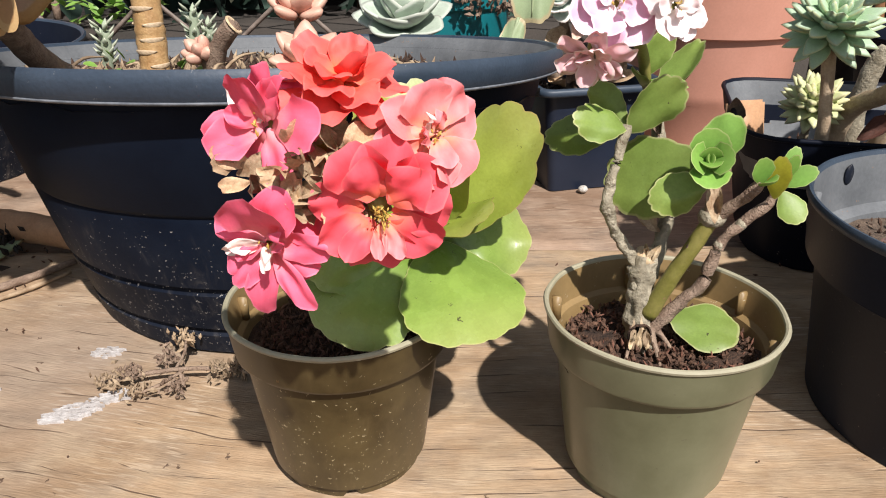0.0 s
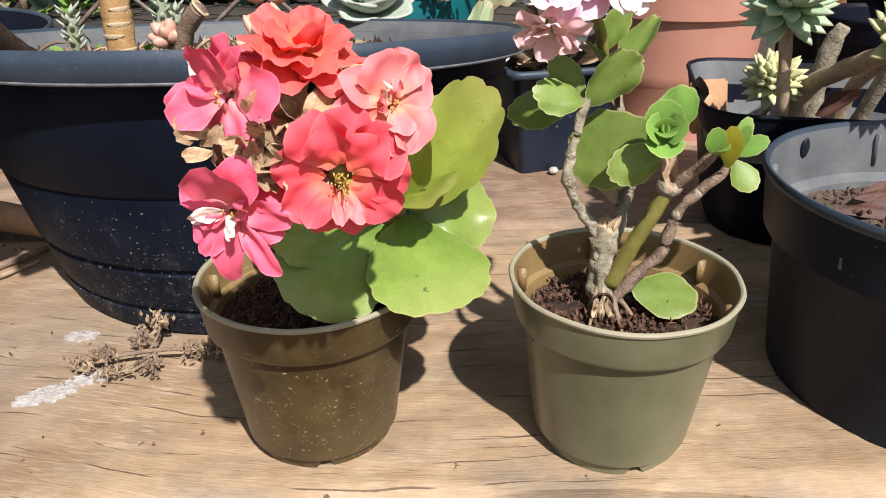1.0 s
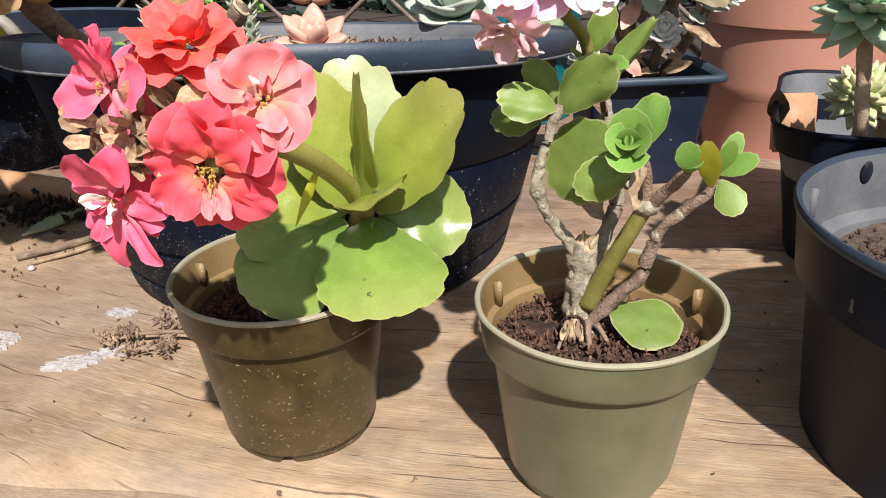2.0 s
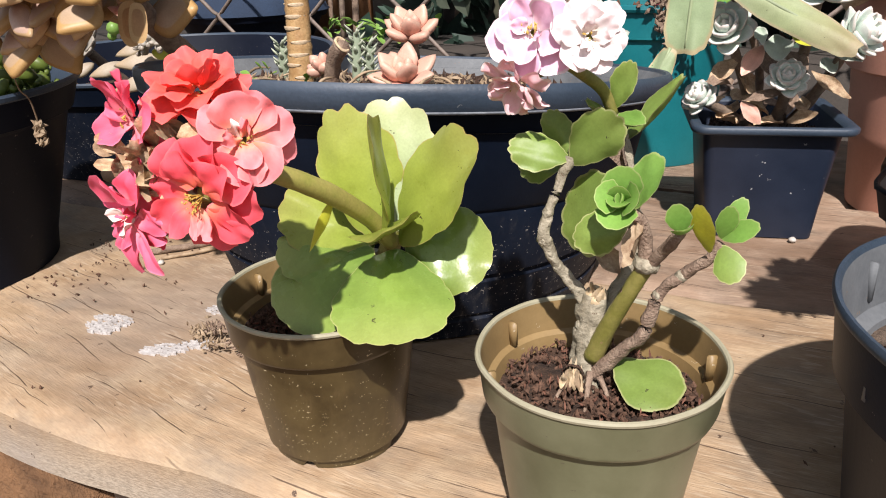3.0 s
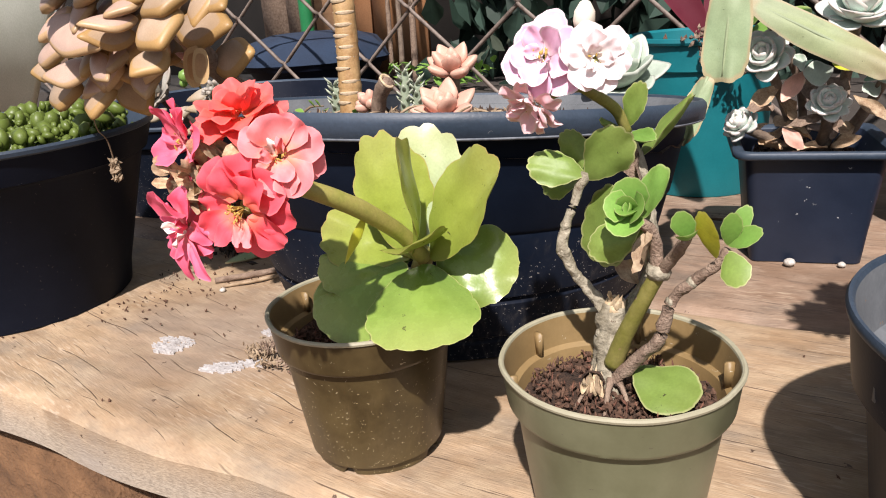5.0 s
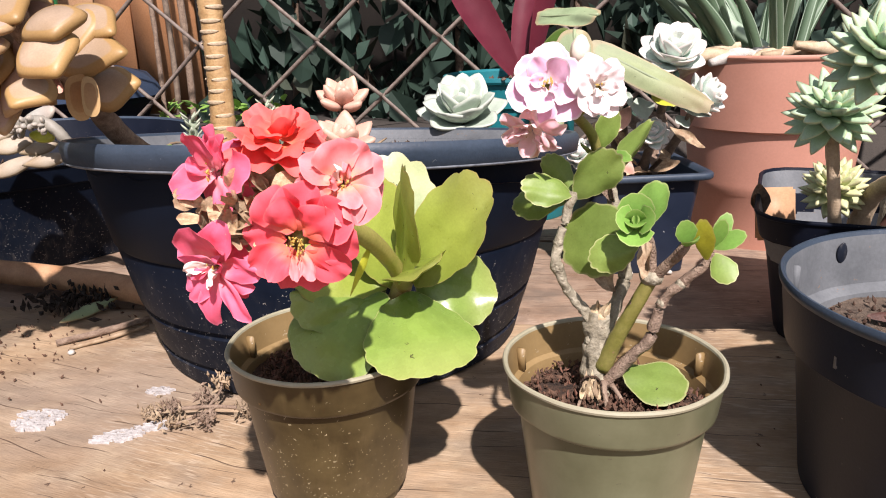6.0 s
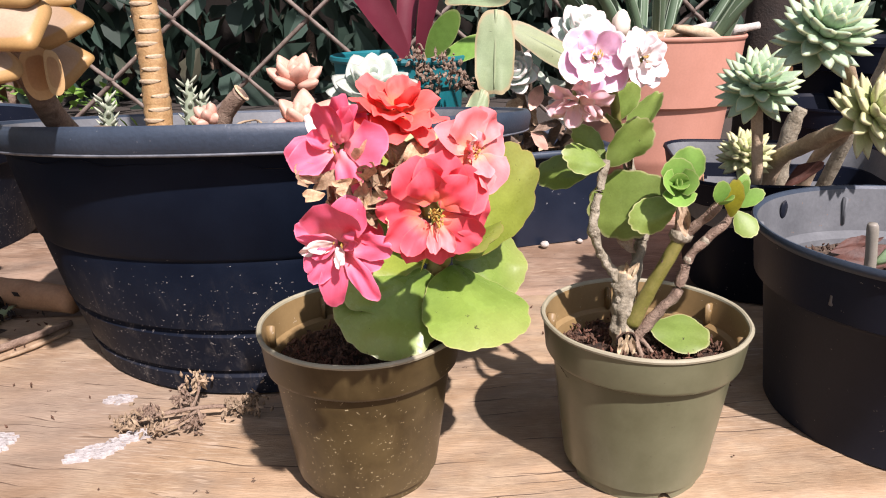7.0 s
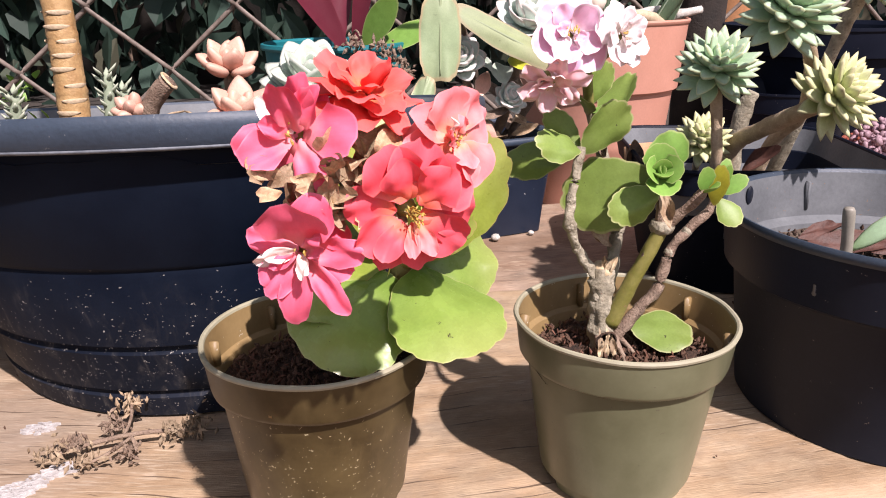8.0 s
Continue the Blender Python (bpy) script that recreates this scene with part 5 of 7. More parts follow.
part("flower_stalk", tube([(0.079, 0.311, 0.207), (0.084, 0.304, 0.212), (0.09, 0.299, 0.217)], [0.002, 0.002, 0.002], 8, 5), GREENSTEM, pink)
part("flower_stalk", tube([(0.078, 0.309, 0.208), (0.069, 0.307, 0.206), (0.062, 0.304, 0.203)], [0.002, 0.0018, 0.0018], 8, 5), GREENSTEM, pink)
double_flower(pink, (0.066, 0.299, 0.2215), (-0.05, -0.95, 0.25), 0.0175, full_ring(4, [(6, 2, 1.0, 1.0), (5, 22, 0.78, 0.75), (2, 46, 0.45, 0.4)]), PETAL_BLUSH, PETAL_WHITE, 41, 12, 0.0015)
double_flower(pink, (0.088, 0.2975, 0.2205), (0.35, -0.85, 0.15), 0.014, full_ring(6, [(6, 6, 1.0, 0.92), (5, 28, 0.82, 0.75), (3, 52, 0.55, 0.45)]), PETAL_WHITE, PETAL_WHITE, 42, 5, 0.0016)
double_flower(pink, (0.06, 0.302, 0.203), (-0.3, -0.78, -0.5), 0.0152, full_ring(8, [(6, 26, 1.0, 0.7), (5, 46, 0.8, 0.55), (2, 64, 0.6, 0.35)]), PETAL_FADE, PETAL_WHITE, 43, 3)
part("bud", lathe([(0.0, -0.005), (0.003, -0.004), (0.0045, 0.0), (0.0042, 0.004), (0.002, 0.0075), (0.0, 0.0085)], 14, 0.0014), PETAL_WHITE, pink, "closed cream flower bud", Matrix.Translation((0.08, 0.306, 0.235)) @ Matrix.Rotation(0.1, 4, "Y"))
part("flower_stalk", tube([(0.08, 0.309, 0.209), (0.081, 0.308, 0.22), (0.08, 0.306, 0.23)], [0.0018, 0.0016, 0.0016], 8, 4), GREENSTEM, pink)
SR = dict(scallop=(14, 0.075), nth=68, nr=6, thick=0.0018)
leaf(pink, (0.0965, 0.336, 0.172), (0.117, 0.345, 0.2), (-0.95, -0.35, 0.15), 0.022, LEAF_R, narrow=0.35, cup=0.08, curl=0.06, wave=0.002, seed=11, **SR)
leaf(pink, (0.079, 0.311, 0.167), (0.0985, 0.307, 0.1905), (0.5, -0.75, 0.4), 0.0225, LEAF_R, narrow=0.4, cup=0.06, curl=0.05, wave=0.002, seed=12, **SR)
leaf(pink, (0.079, 0.311, 0.169), (0.0535, 0.304, 0.1745), (0.05, -0.75, 0.6), 0.0185, LEAF_R, narrow=0.4, cup=-0.04, curl=-0.08, wave=0.002, seed=13, **SR)
leaf(pink, (0.08, 0.316, 0.167), (0.047, 0.338, 0.157), (-0.1, -0.8, 0.55), 0.021, LEAF_R, narrow=0.4, cup=-0.05, curl=-0.05, wave=0.002, seed=14, **SR)
leaf(pink, (0.079, 0.313, 0.17), (0.064, 0.322, 0.186), (-0.1, -0.9, 0.2), 0.014, LEAF_R, narrow=0.4, wave=0.002, seed=15, **SR)
leaf(pink, (0.0905, 0.334, 0.186), (0.0985, 0.331, 0.207), (-0.3, -0.9, 0.2), 0.0125, LEAF_R, narrow=0.4, cup=0.1, wave=0.001, seed=16, **SR)
leaf(pink, (0.0905, 0.334, 0.183), (0.106, 0.322, 0.183), (-0.1, -0.4, 0.9), 0.01, LEAF_YOUNG, narrow=0.45, cup=0.2, wave=0.001, seed=17, **SR)
leaf(pink, (0.09, 0.333, 0.182), (0.082, 0.32, 0.191), (0.0, -0.5, 0.8), 0.011, LEAF_R, narrow=0.4, cup=0.1, wave=0.001, seed=18, **SR)
leaf(pink, (0.111, 0.299, 0.159), (0.0735, 0.318, 0.137), (-0.25, -0.9, 0.35), 0.038, LEAF_R, narrow=0.42, cup=-0.03, curl=-0.06, wave=0.002, seed=19, **SR)
leaf(pink, (0.1095, 0.29, 0.1535), (0.0865, 0.291, 0.1405), (-0.1, -0.85, 0.5), 0.0185, LEAF_R, narrow=0.5, cup=-0.1, curl=-0.06, wave=0.002, seed=20, **SR)
part("withered_leaf", blade(0.017, 0.006, 0.5, 0.1, (0, 0), 0.8, -0.3, 0.0008, nth=16, nr=3, wave=0.004, seed=4), BARK_BROWN, pink, "withered brown leaf", aim((0.0955, 0.331, 0.178), (0.096, 0.325, 0.16), (-0.4, -0.8, 0.1)))
part("withered_leaf", blade(0.018, 0.007, 0.5, 0.1, (0, 0), 0.7, 0.3, 0.0008, nth=16, nr=3, wave=0.004, seed=6), DRYPETAL, pink, "withered brown leaf", aim((0.112, 0.292, 0.154), (0.113, 0.286, 0.137), (-0.3, -0.8, 0.1)))
part("withered_leaf", blade(0.014, 0.01, 0.4, 0.1, (0, 0), 0.6, 0.2, 0.0008, nth=16, nr=3, wave=0.004, seed=9), DRYPETAL, pink, "withered brown leaf", aim((0.101, 0.319, 0.116), (0.0885, 0.322, 0.124), (0.0, -0.5, 0.8)))
ROS = dict(scallop=(11, 0.055), nth=52, nr=5, thick=0.0016)
AX1 = Vector((-0.1, -0.85, 0.5))
R1 = Vector((0.1065, 0.288, 0.1605))
whorl(pink, R1, AX1, [(2, 34, 0.015, 0.0165, 0.0), (2, 46, 0.0125, 0.0135, 0.002), (2, 60, 0.0085, 0.0095, 0.003), (2, 73, 0.0052, 0.0058, 0.0035)], LEAF_YOUNG, turn=None, start=40, cup=0.16, narrow=0.45, **ROS)
leaf(pink, (0.11, 0.291, 0.157), (0.1175, 0.294, 0.179), (-0.7, -0.6, 0.2), 0.019, LEAF_YOUNG, narrow=0.4, cup=0.06, wave=0.001, seed=22, **ROS)
leaf(pink, (0.129, 0.285, 0.152), (0.1265, 0.282, 0.1645), (0.1, -0.95, 0.1), 0.0098, LEAF_YOUNG, narrow=0.5, cup=0.12, seed=23, **ROS)
leaf(pink, (0.129, 0.285, 0.152), (0.131, 0.2765, 0.1565), (0.0, -0.6, 0.75), 0.0089, LEAF_YOUNG, narrow=0.5, cup=0.18, seed=24, **ROS)
leaf(pink, (0.139, 0.292, 0.143), (0.1345, 0.2825, 0.165), (-0.35, -0.9, 0.25), 0.0098, LEAF_YEL, narrow=0.5, cup=0.08, seed=25, **ROS)
leaf(pink, (0.1425, 0.297, 0.147), (0.1445, 0.292, 0.1625), (0.3, -0.9, 0.1), 0.0086, LEAF_YOUNG, narrow=0.5, cup=0.1, seed=26, **ROS)
leaf(pink, (0.1425, 0.297, 0.147), (0.1555, 0.293, 0.1555), (0.0, -0.7, 0.6), 0.0090, LEAF_YOUNG, narrow=0.5, cup=0.14, seed=27, **ROS)
leaf(pink, (0.143, 0.296, 0.145), (0.1495, 0.2865, 0.134), (-0.1, -0.9, 0.35), 0.0125, LEAF_R, narrow=0.45, cup=-0.05, seed=28, **ROS)
leaf(pink, (0.1425, 0.297, 0.147), (0.149, 0.301, 0.163), (0.0, -0.8, 0.3), 0.0081, LEAF_YOUNG, narrow=0.5, cup=0.1, seed=29, **ROS)

for at, k in ((LP, 1), (RP, 2)):
    tagged(bits("soil_fibres", disc_spots(at[0], at[1], 0.068, 0.043, 240, 60 + k, 0.004), 0.0006, FIBRE, None, "", 70 + k, 4), "reddish fibres and bark shreds on the potting soil", "soil fibres", kind="stuff")
fallen = leaf(None, (0.104, 0.304, 0.0805), (0.1345, 0.29, 0.0755), (-0.1, -0.35, 0.93), 0.029, LEAF_R, "fallen_leaf", narrow=0.5, cup=-0.03, curl=0.05, wave=0.002, seed=33, **dict(SR, scallop=(9, 0.03), rag=0.05))
tagged(fallen, "fallen green leaf lying on the soil of the small pot", "leaf")


# ---- plants of the bowl planter ----
def big_z(y, z):
    return z * (1 + FALL * (y - BIG[1]) / 0.1645)


bm = soil_disc(0.187, 31, 0.006, 64)
for v in bm.verts:
    v.co.z = big_z(v.co.y + BIG[1], 0.145) + v.co.z - 0.012 * max(0, v.co.x / 0.19)
bowl_soil = part("potting_soil", bm, SOIL_DRY, None, "", Matrix.Translation((BIG[0], BIG[1], 0)))
tagged(bowl_soil, "dry brown soil covered with litter in the bowl planter", "soil", kind="stuff")
spots = [(x, y, big_z(y, 0.146)) for x, y, _ in disc_spots(BIG[0] - 0.02, BIG[1], 0, 0.155, 700, 5)]
bits("crumbs", spots, 0.002, CRUMB, bowl_soil, "crumbs and twigs", 6, 3)
spots = [(x, y, big_z(y, 0.149)) for x, y, _ in disc_spots(BIG[0] - 0.01, BIG[1] - 0.03, 0, 0.135, 320, 15)]
bits("pale_litter", spots, 0.0017, STRAW, bowl_soil, "pale shreds of dry leaf", 16, 3.5)
rnd = random.Random(5)
for k in range(40):
    x, y = BIG[0] + rnd.uniform(-0.16, 0.1), BIG[1] + rnd.uniform(-0.16, -0.02)
    if math.hypot(x - BIG[0], y - BIG[1]) > 0.165:
        continue
    z = big_z(y, 0.149)
    a = rnd.uniform(0, 6.28)
    q = Vector((math.cos(a), math.sin(a), rnd.uniform(-0.1, 0.5))) * rnd.uniform(0.012, 0.03)
    part("straw", tube([(x, y, z), Vector((x, y, z + 0.004)) + q * 0.5, Vector((x, y, z)) + q], [0.0013, 0.0012, 0.0006], 5, 3, 0.2, k), STRAW, bowl_soil)

trunk = thing("succulent_trunk", (-0.198, 0.515, 0.15), "upright golden-brown succulent trunk ringed with pale leaf scars", "plant")
TB, TT = Vector((-0.197, 0.51, 0.145)), Vector((-0.203, 0.532, 0.42))
part("trunk", tube([TB, TB.lerp(TT, 0.3) + Vector((0.001, 0, 0)), TB.lerp(TT, 0.6) + Vector((-0.002, 0, 0)), TT], [0.0097, 0.0091, 0.0087, 0.0084], 24, 30, 0.06, 2, 0.07, 0.009), TRUNK, trunk)
rnd = random.Random(3)
for k in range(31):
    s = 0.015 + k * 0.0325 + rnd.uniform(-0.004, 0.004)
    q = TB.lerp(TT, s)
    r0 = 0.0099 - 0.0012 * s
    a = radians(-66 + (0, 32, -30)[k % 3] + rnd.uniform(-10, 10))
    for side in (0, 180):
        o = Vector((math.cos(a + radians(side)), math.sin(a + radians(side)), 0))
        part("leaf_scar", blade(0.0036, 0.0165, 0.95, 0.0, (0, 0), -0.245, 0.0, 0.0016, True, 24, 5), SCAR, trunk, "", aim(q + o * r0 + Vector((0, 0, -0.0017)), q + o * (r0 + 0.0003) + Vector((0, 0, 0.0017)), o))

ghost = thing("ghost_plant", (-0.235, 0.47, 0.15), "trailing succulent with fat amber and dusty pink pointed leaves, unseen top added for shade", "plant")
part("stem", tube([(-0.225, 0.49, 0.145), (-0.2405, 0.47, 0.16), (-0.2405, 0.44, 0.1795), (-0.2365, 0.405, 0.209), (-0.238, 0.385, 0.232), (-0.25, 0.372, 0.256), (-0.262, 0.37, 0.29)], [0.0085, 0.008, 0.0078, 0.0075, 0.008, 0.008, 0.007], 14, 6, 0.15, 4), BARK_BROWN, ghost, "grey-brown bare stem")
FAT = dict(fat=True, nth=36, nr=8, narrow=0.8, point=0.13)
leaf(ghost, (-0.2388, 0.4050, 0.2143), (-0.2043, 0.4090, 0.2180), (0.25, -0.75, 0.55), 0.0348, GHOST, thick=0.0112, cup=-0.07, curl=0.05, **FAT)
leaf(ghost, (-0.2416, 0.3800, 0.2409), (-0.1924, 0.3780, 0.2385), (0.2, -0.75, 0.6), 0.0363, GHOST, thick=0.0116, cup=-0.07, curl=0.05, **FAT)
leaf(ghost, (-0.2213, 0.3450, 0.2521), (-0.2001, 0.3280, 0.2311), (0.1, -0.8, 0.55), 0.0392, GHOST, thick=0.0126, cup=-0.07, curl=0.05, **FAT)
leaf(ghost, (-0.2239, 0.3500, 0.2275), (-0.2266, 0.3255, 0.2142), (0.1, -0.8, 0.55), 0.0310, GHOST, thick=0.0100, cup=-0.07, curl=0.05, **FAT)
leaf(ghost, (-0.2131, 0.3500, 0.2646), (-0.2019, 0.3350, 0.2498), (0.1, -0.75, 0.6), 0.0386, GHOST, thick=0.0124, cup=-0.07, curl=0.05, **FAT)
leaf(ghost, (-0.2429, 0.3500, 0.2478), (-0.2558, 0.3180, 0.2467), (0.0, -0.7, 0.7), 0.0267, GHOST_PINK, thick=0.0085, cup=-0.07, curl=0.05, **FAT)
leaf(ghost, (-0.2592, 0.3600, 0.2369), (-0.2723, 0.3280, 0.2384), (0.0, -0.9, 0.3), 0.0233, GHOST, thick=0.0075, cup=-0.07, curl=0.05, **FAT)
leaf(ghost, (-0.2445, 0.3550, 0.2611), (-0.2465, 0.3300, 0.2509), (-0.1, -0.7, 0.7), 0.0274, GHOST_PINK, thick=0.0088, cup=-0.07, curl=0.05, **FAT)
leaf(ghost, (-0.3483, 0.3550, 0.2500), (-0.2730, 0.3360, 0.2320), (-0.2, -0.7, 0.65), 0.0354, GHOST_PINK, thick=0.0113, cup=-0.07, curl=0.05, **FAT)
leaf(ghost, (-0.3371, 0.3700, 0.2585), (-0.3458, 0.3470, 0.2380), (-0.3, -0.7, 0.6), 0.0416, GHOST_PINK, thick=0.0133, cup=-0.07, curl=0.05, **FAT)
leaf(ghost, (-0.3199, 0.3700, 0.2662), (-0.2988, 0.3420, 0.2432), (-0.1, -0.75, 0.6), 0.0278, GHOST_PINK, thick=0.0089, cup=-0.07, curl=0.05, **FAT)
leaf(ghost, (-0.3179, 0.3650, 0.2165), (-0.3557, 0.3500, 0.2106), (-0.1, -0.7, 0.7), 0.0309, GHOST_PINK, thick=0.0099, cup=-0.07, curl=0.05, **FAT)
leaf(ghost, (-0.2902, 0.3700, 0.2287), (-0.2767, 0.3470, 0.2151), (0, -0.8, 0.5), 0.0295, GHOST_PINK, thick=0.0095, cup=-0.07, curl=0.05, **FAT)
leaf(ghost, (-0.3049, 0.3550, 0.2248), (-0.2783, 0.3430, 0.2092), (0, -0.8, 0.5), 0.0200, GHOST_PINK, thick=0.0064, cup=-0.07, curl=0.05, **FAT)
leaf(ghost, (-0.3727, 0.3750, 0.2065), (-0.3654, 0.3620, 0.1848), (0, -0.9, 0.35), 0.0408, GHOST, thick=0.0131, cup=-0.07, curl=0.05, **FAT)
leaf(ghost, (-0.3340, 0.3800, 0.2061), (-0.3240, 0.3590, 0.1804), (0, -0.9, 0.35), 0.0373, GHOST, thick=0.0120, cup=-0.07, curl=0.05, **FAT)
leaf(ghost, (-0.3401, 0.4000, 0.2066), (-0.3260, 0.4100, 0.1751), (0.1, -0.9, 0.3), 0.0402, GHOST, thick=0.0129, cup=-0.07, curl=0.05, **FAT)
leaf(ghost, (-0.2811, 0.3900, 0.2130), (-0.3046, 0.3750, 0.2071), (0, -0.9, 0.3), 0.0253, GHOST, thick=0.0081, cup=-0.07, curl=0.05, **FAT)
leaf(ghost, (-0.3817, 0.3800, 0.2170), (-0.4066, 0.3720, 0.2115), (-0.2, -0.8, 0.5), 0.0256, GHOST, thick=0.0082, cup=-0.07, curl=0.05, **FAT)
leaf(ghost, (-0.2318, 0.3950, 0.2657), (-0.2006, 0.3850, 0.2508), (0.2, -0.7, 0.6), 0.0314, GHOST, thick=0.0100, cup=-0.07, curl=0.05, **FAT)
leaf(ghost, (-0.2673, 0.4000, 0.2317), (-0.2724, 0.3720, 0.2165), (0.1, -0.85, 0.4), 0.0388, GHOST, thick=0.0124, cup=-0.07, curl=0.05, **FAT)
leaf(ghost, (-0.3121, 0.3850, 0.2479), (-0.3231, 0.3650, 0.2209), (0, -0.8, 0.5), 0.0437, GHOST_PINK, thick=0.0140, cup=-0.07, curl=0.05, **FAT)
leaf(ghost, (-0.3882, 0.3850, 0.2333), (-0.3853, 0.3700, 0.2166), (-0.2, -0.8, 0.5), 0.0448, GHOST_PINK, thick=0.0144, cup=-0.07, curl=0.05, **FAT)
leaf(ghost, (-0.2614, 0.3600, 0.2752), (-0.2312, 0.3450, 0.2598), (0.1, -0.7, 0.7), 0.0361, GHOST, thick=0.0115, cup=-0.07, curl=0.05, **FAT)
leaf(ghost, (-0.3074, 0.3700, 0.2770), (-0.2877, 0.3500, 0.2631), (-0.1, -0.7, 0.7), 0.0392, GHOST_PINK, thick=0.0126, cup=-0.07, curl=0.05, **FAT)
leaf(ghost, (-0.3609, 0.3800, 0.2776), (-0.3437, 0.3600, 0.2612), (-0.2, -0.7, 0.7), 0.0424, GHOST_PINK, thick=0.0136, cup=-0.07, curl=0.05, **FAT)
rnd = random.Random(21)
for k in range(34):
    b = Vector((rnd.uniform(-0.35, -0.225), rnd.uniform(0.375, 0.405), rnd.uniform(0.205, 0.275)))
    if b.z < 0.212 + 0.4 * max(0, b.x + 0.31):
        continue
    t = b + Vector((rnd.uniform(-0.5, 0.7), rnd.uniform(-0.7, -0.1), rnd.uniform(-1.0, -0.4))).normalized() * rnd.uniform(0.03, 0.038)
    leaf(ghost, b, t, (rnd.uniform(-0.2, 0.2), -0.85, 0.45), 0.031, GHOST if rnd.random() < 0.4 or b.x > -0.25 else GHOST_PINK, thick=0.011, cup=-0.05, curl=0.05, **FAT)
whorl(ghost, (-0.265, 0.375, 0.275), (-0.2, -0.15, 1.0), [(8, 5, 0.04, 0.03, 0.0), (7, 30, 0.036, 0.028, 0.008), (5, 60, 0.026, 0.02, 0.016)], GHOST_PINK, jitter=0.8, base_out=0.004, thick=0.011, cup=-0.1, curl=0.1, **FAT)
whorl(ghost, (-0.29, 0.405, 0.24), (0.0, 0.6, 0.2), [(7, 20, 0.036, 0.03, 0.0), (6, 50, 0.034, 0.028, 0.006)], GHOST, jitter=1.0, base_out=0.01, thick=0.011, cup=-0.1, curl=0.1, **FAT)
# unseen top whorl and its stem, added to throw shade on the bench behind
whorl(ghost, (-0.3, 0.345, 0.315), (-0.2, -0.2, 1.0), [(8, -20, 0.04, 0.032, -0.01), (8, 10, 0.04, 0.032, 0.0), (7, 35, 0.036, 0.028, 0.008), (5, 62, 0.026, 0.02, 0.016)], GHOST_PINK, jitter=0.8, base_out=0.006, thick=0.011, cup=-0.1, curl=0.1, **FAT)
part("stem", tube([(-0.262, 0.37, 0.285), (-0.28, 0.36, 0.3), (-0.3, 0.345, 0.318)], [0.007, 0.007, 0.006], 10, 6, 0.15, 4), BARK_BROWN, ghost)
leaf(ghost, (-0.2165, 0.369, 0.227), (-0.2115, 0.362, 0.2015), (0.05, -0.98, 0.1), 0.0165, WITHERED, "withered_leaf", "folded amber withered leaf", thick=0.0028, cup=0.2, curl=0.05, narrow=0.9, square=0.6, point=0.04, nth=28, nr=6)
leaf(ghost, (-0.2075, 0.366, 0.226), (-0.2045, 0.3585, 0.203), (0.85, -0.5, 0.1), 0.011, WITHERED, "withered_leaf", "folded amber withered leaf", thick=0.0022, cup=0.15, curl=0.05, narrow=0.9, square=0.7, nth=24, nr=5)
part("withered_leaf", blade(0.019, 0.009, 0.5, 0.15, (0, 0), 0.7, 0.2, 0.001, nth=18, nr=4, wave=0.004, seed=4), PINKSUC, ghost, "withered pinkish leaf", aim((-0.248, 0.392, 0.226), (-0.234, 0.38, 0.211), (0.2, -0.9, 0.2)))
part("aerial_root", tube([(-0.325, 0.362, 0.186), (-0.3295, 0.362, 0.178), (-0.339, 0.37, 0.166), (-0.3445, 0.38, 0.156), (-0.351, 0.387, 0.1355)], [0.0005, 0.0005, 0.0005, 0.0006, 0.0008], 6, 6, 0.3), STRAW, ghost, "thin dry aerial root")
bits("root_tuft", disc_spots(-0.351, 0.387, 0.126, 0.0034, 64, 3, 0.012), 0.0016, STRAW, ghost, "", 4)


def small_rosette(name, at, axis, rows, material, label, stem_to=None, stem_mat=None, r=0.004, category="succulent", **how):
    t = thing(name, stem_to or at, label, category)
    if stem_to:
        mid = (Vector(at) + Vector(stem_to)) / 2 + Vector((0.003, -0.002, 0))
        part("stem", tube([stem_to, mid, Vector(at) + Vector(axis).normalized() * 0.002], [r * 1.15, r, r * 0.9], 10, 6, 0.15, at[0] * 50, 0.08, 0.006), stem_mat or GRAYSTEM, t)
    whorl(t, at, axis, rows, material, **how)
    return t


PF = dict(fat=True, nth=18, nr=5, narrow=0.6, point=0.09, thick=0.008, cup=0.08, curl=0.1, jitter=0.8)
small_rosette("pink_succulent", (-0.096, 0.512, 0.19), (0.1, -0.35, 0.9), [(5, 28, 0.0205, 0.0165, 0.0), (4, 52, 0.02, 0.016, 0.002), (3, 72, 0.014, 0.011, 0.004)], PINKSUC, "small salmon-pink succulent rosette", (-0.105, 0.525, 0.145), base_out=0.002, **PF)
small_rosette("pink_succulent", (-0.088, 0.482, 0.163), (0.05, -0.4, 0.9), [(5, 22, 0.0245, 0.018, 0.0), (4, 48, 0.023, 0.0175, 0.002), (3, 70, 0.015, 0.012, 0.004)], PINKSUC, "small salmon-pink succulent rosette", (-0.096, 0.49, 0.145), start=30, base_out=0.002, **PF)
small_rosette("pink_succulent", (-0.153, 0.478, 0.17), (-0.3, -0.4, 0.85), [(4, 25, 0.012, 0.0095, 0.0), (3, 55, 0.011, 0.009, 0.002)], PINKSUC, "small salmon-pink succulent rosette", (-0.15, 0.484, 0.145), base_out=0.001, **PF)
stub = thing("cut_stem", (-0.15, 0.475, 0.15), "short cut brown succulent stem with a hollow end", "plant stem")
part("stem", tube([(-0.146, 0.478, 0.148), (-0.144, 0.474, 0.168), (-0.136, 0.469, 0.182), (-0.128, 0.466, 0.19)], [0.0062, 0.0058, 0.0056, 0.0064], 12, 6, 0.2, 6), BARK_BROWN, stub)
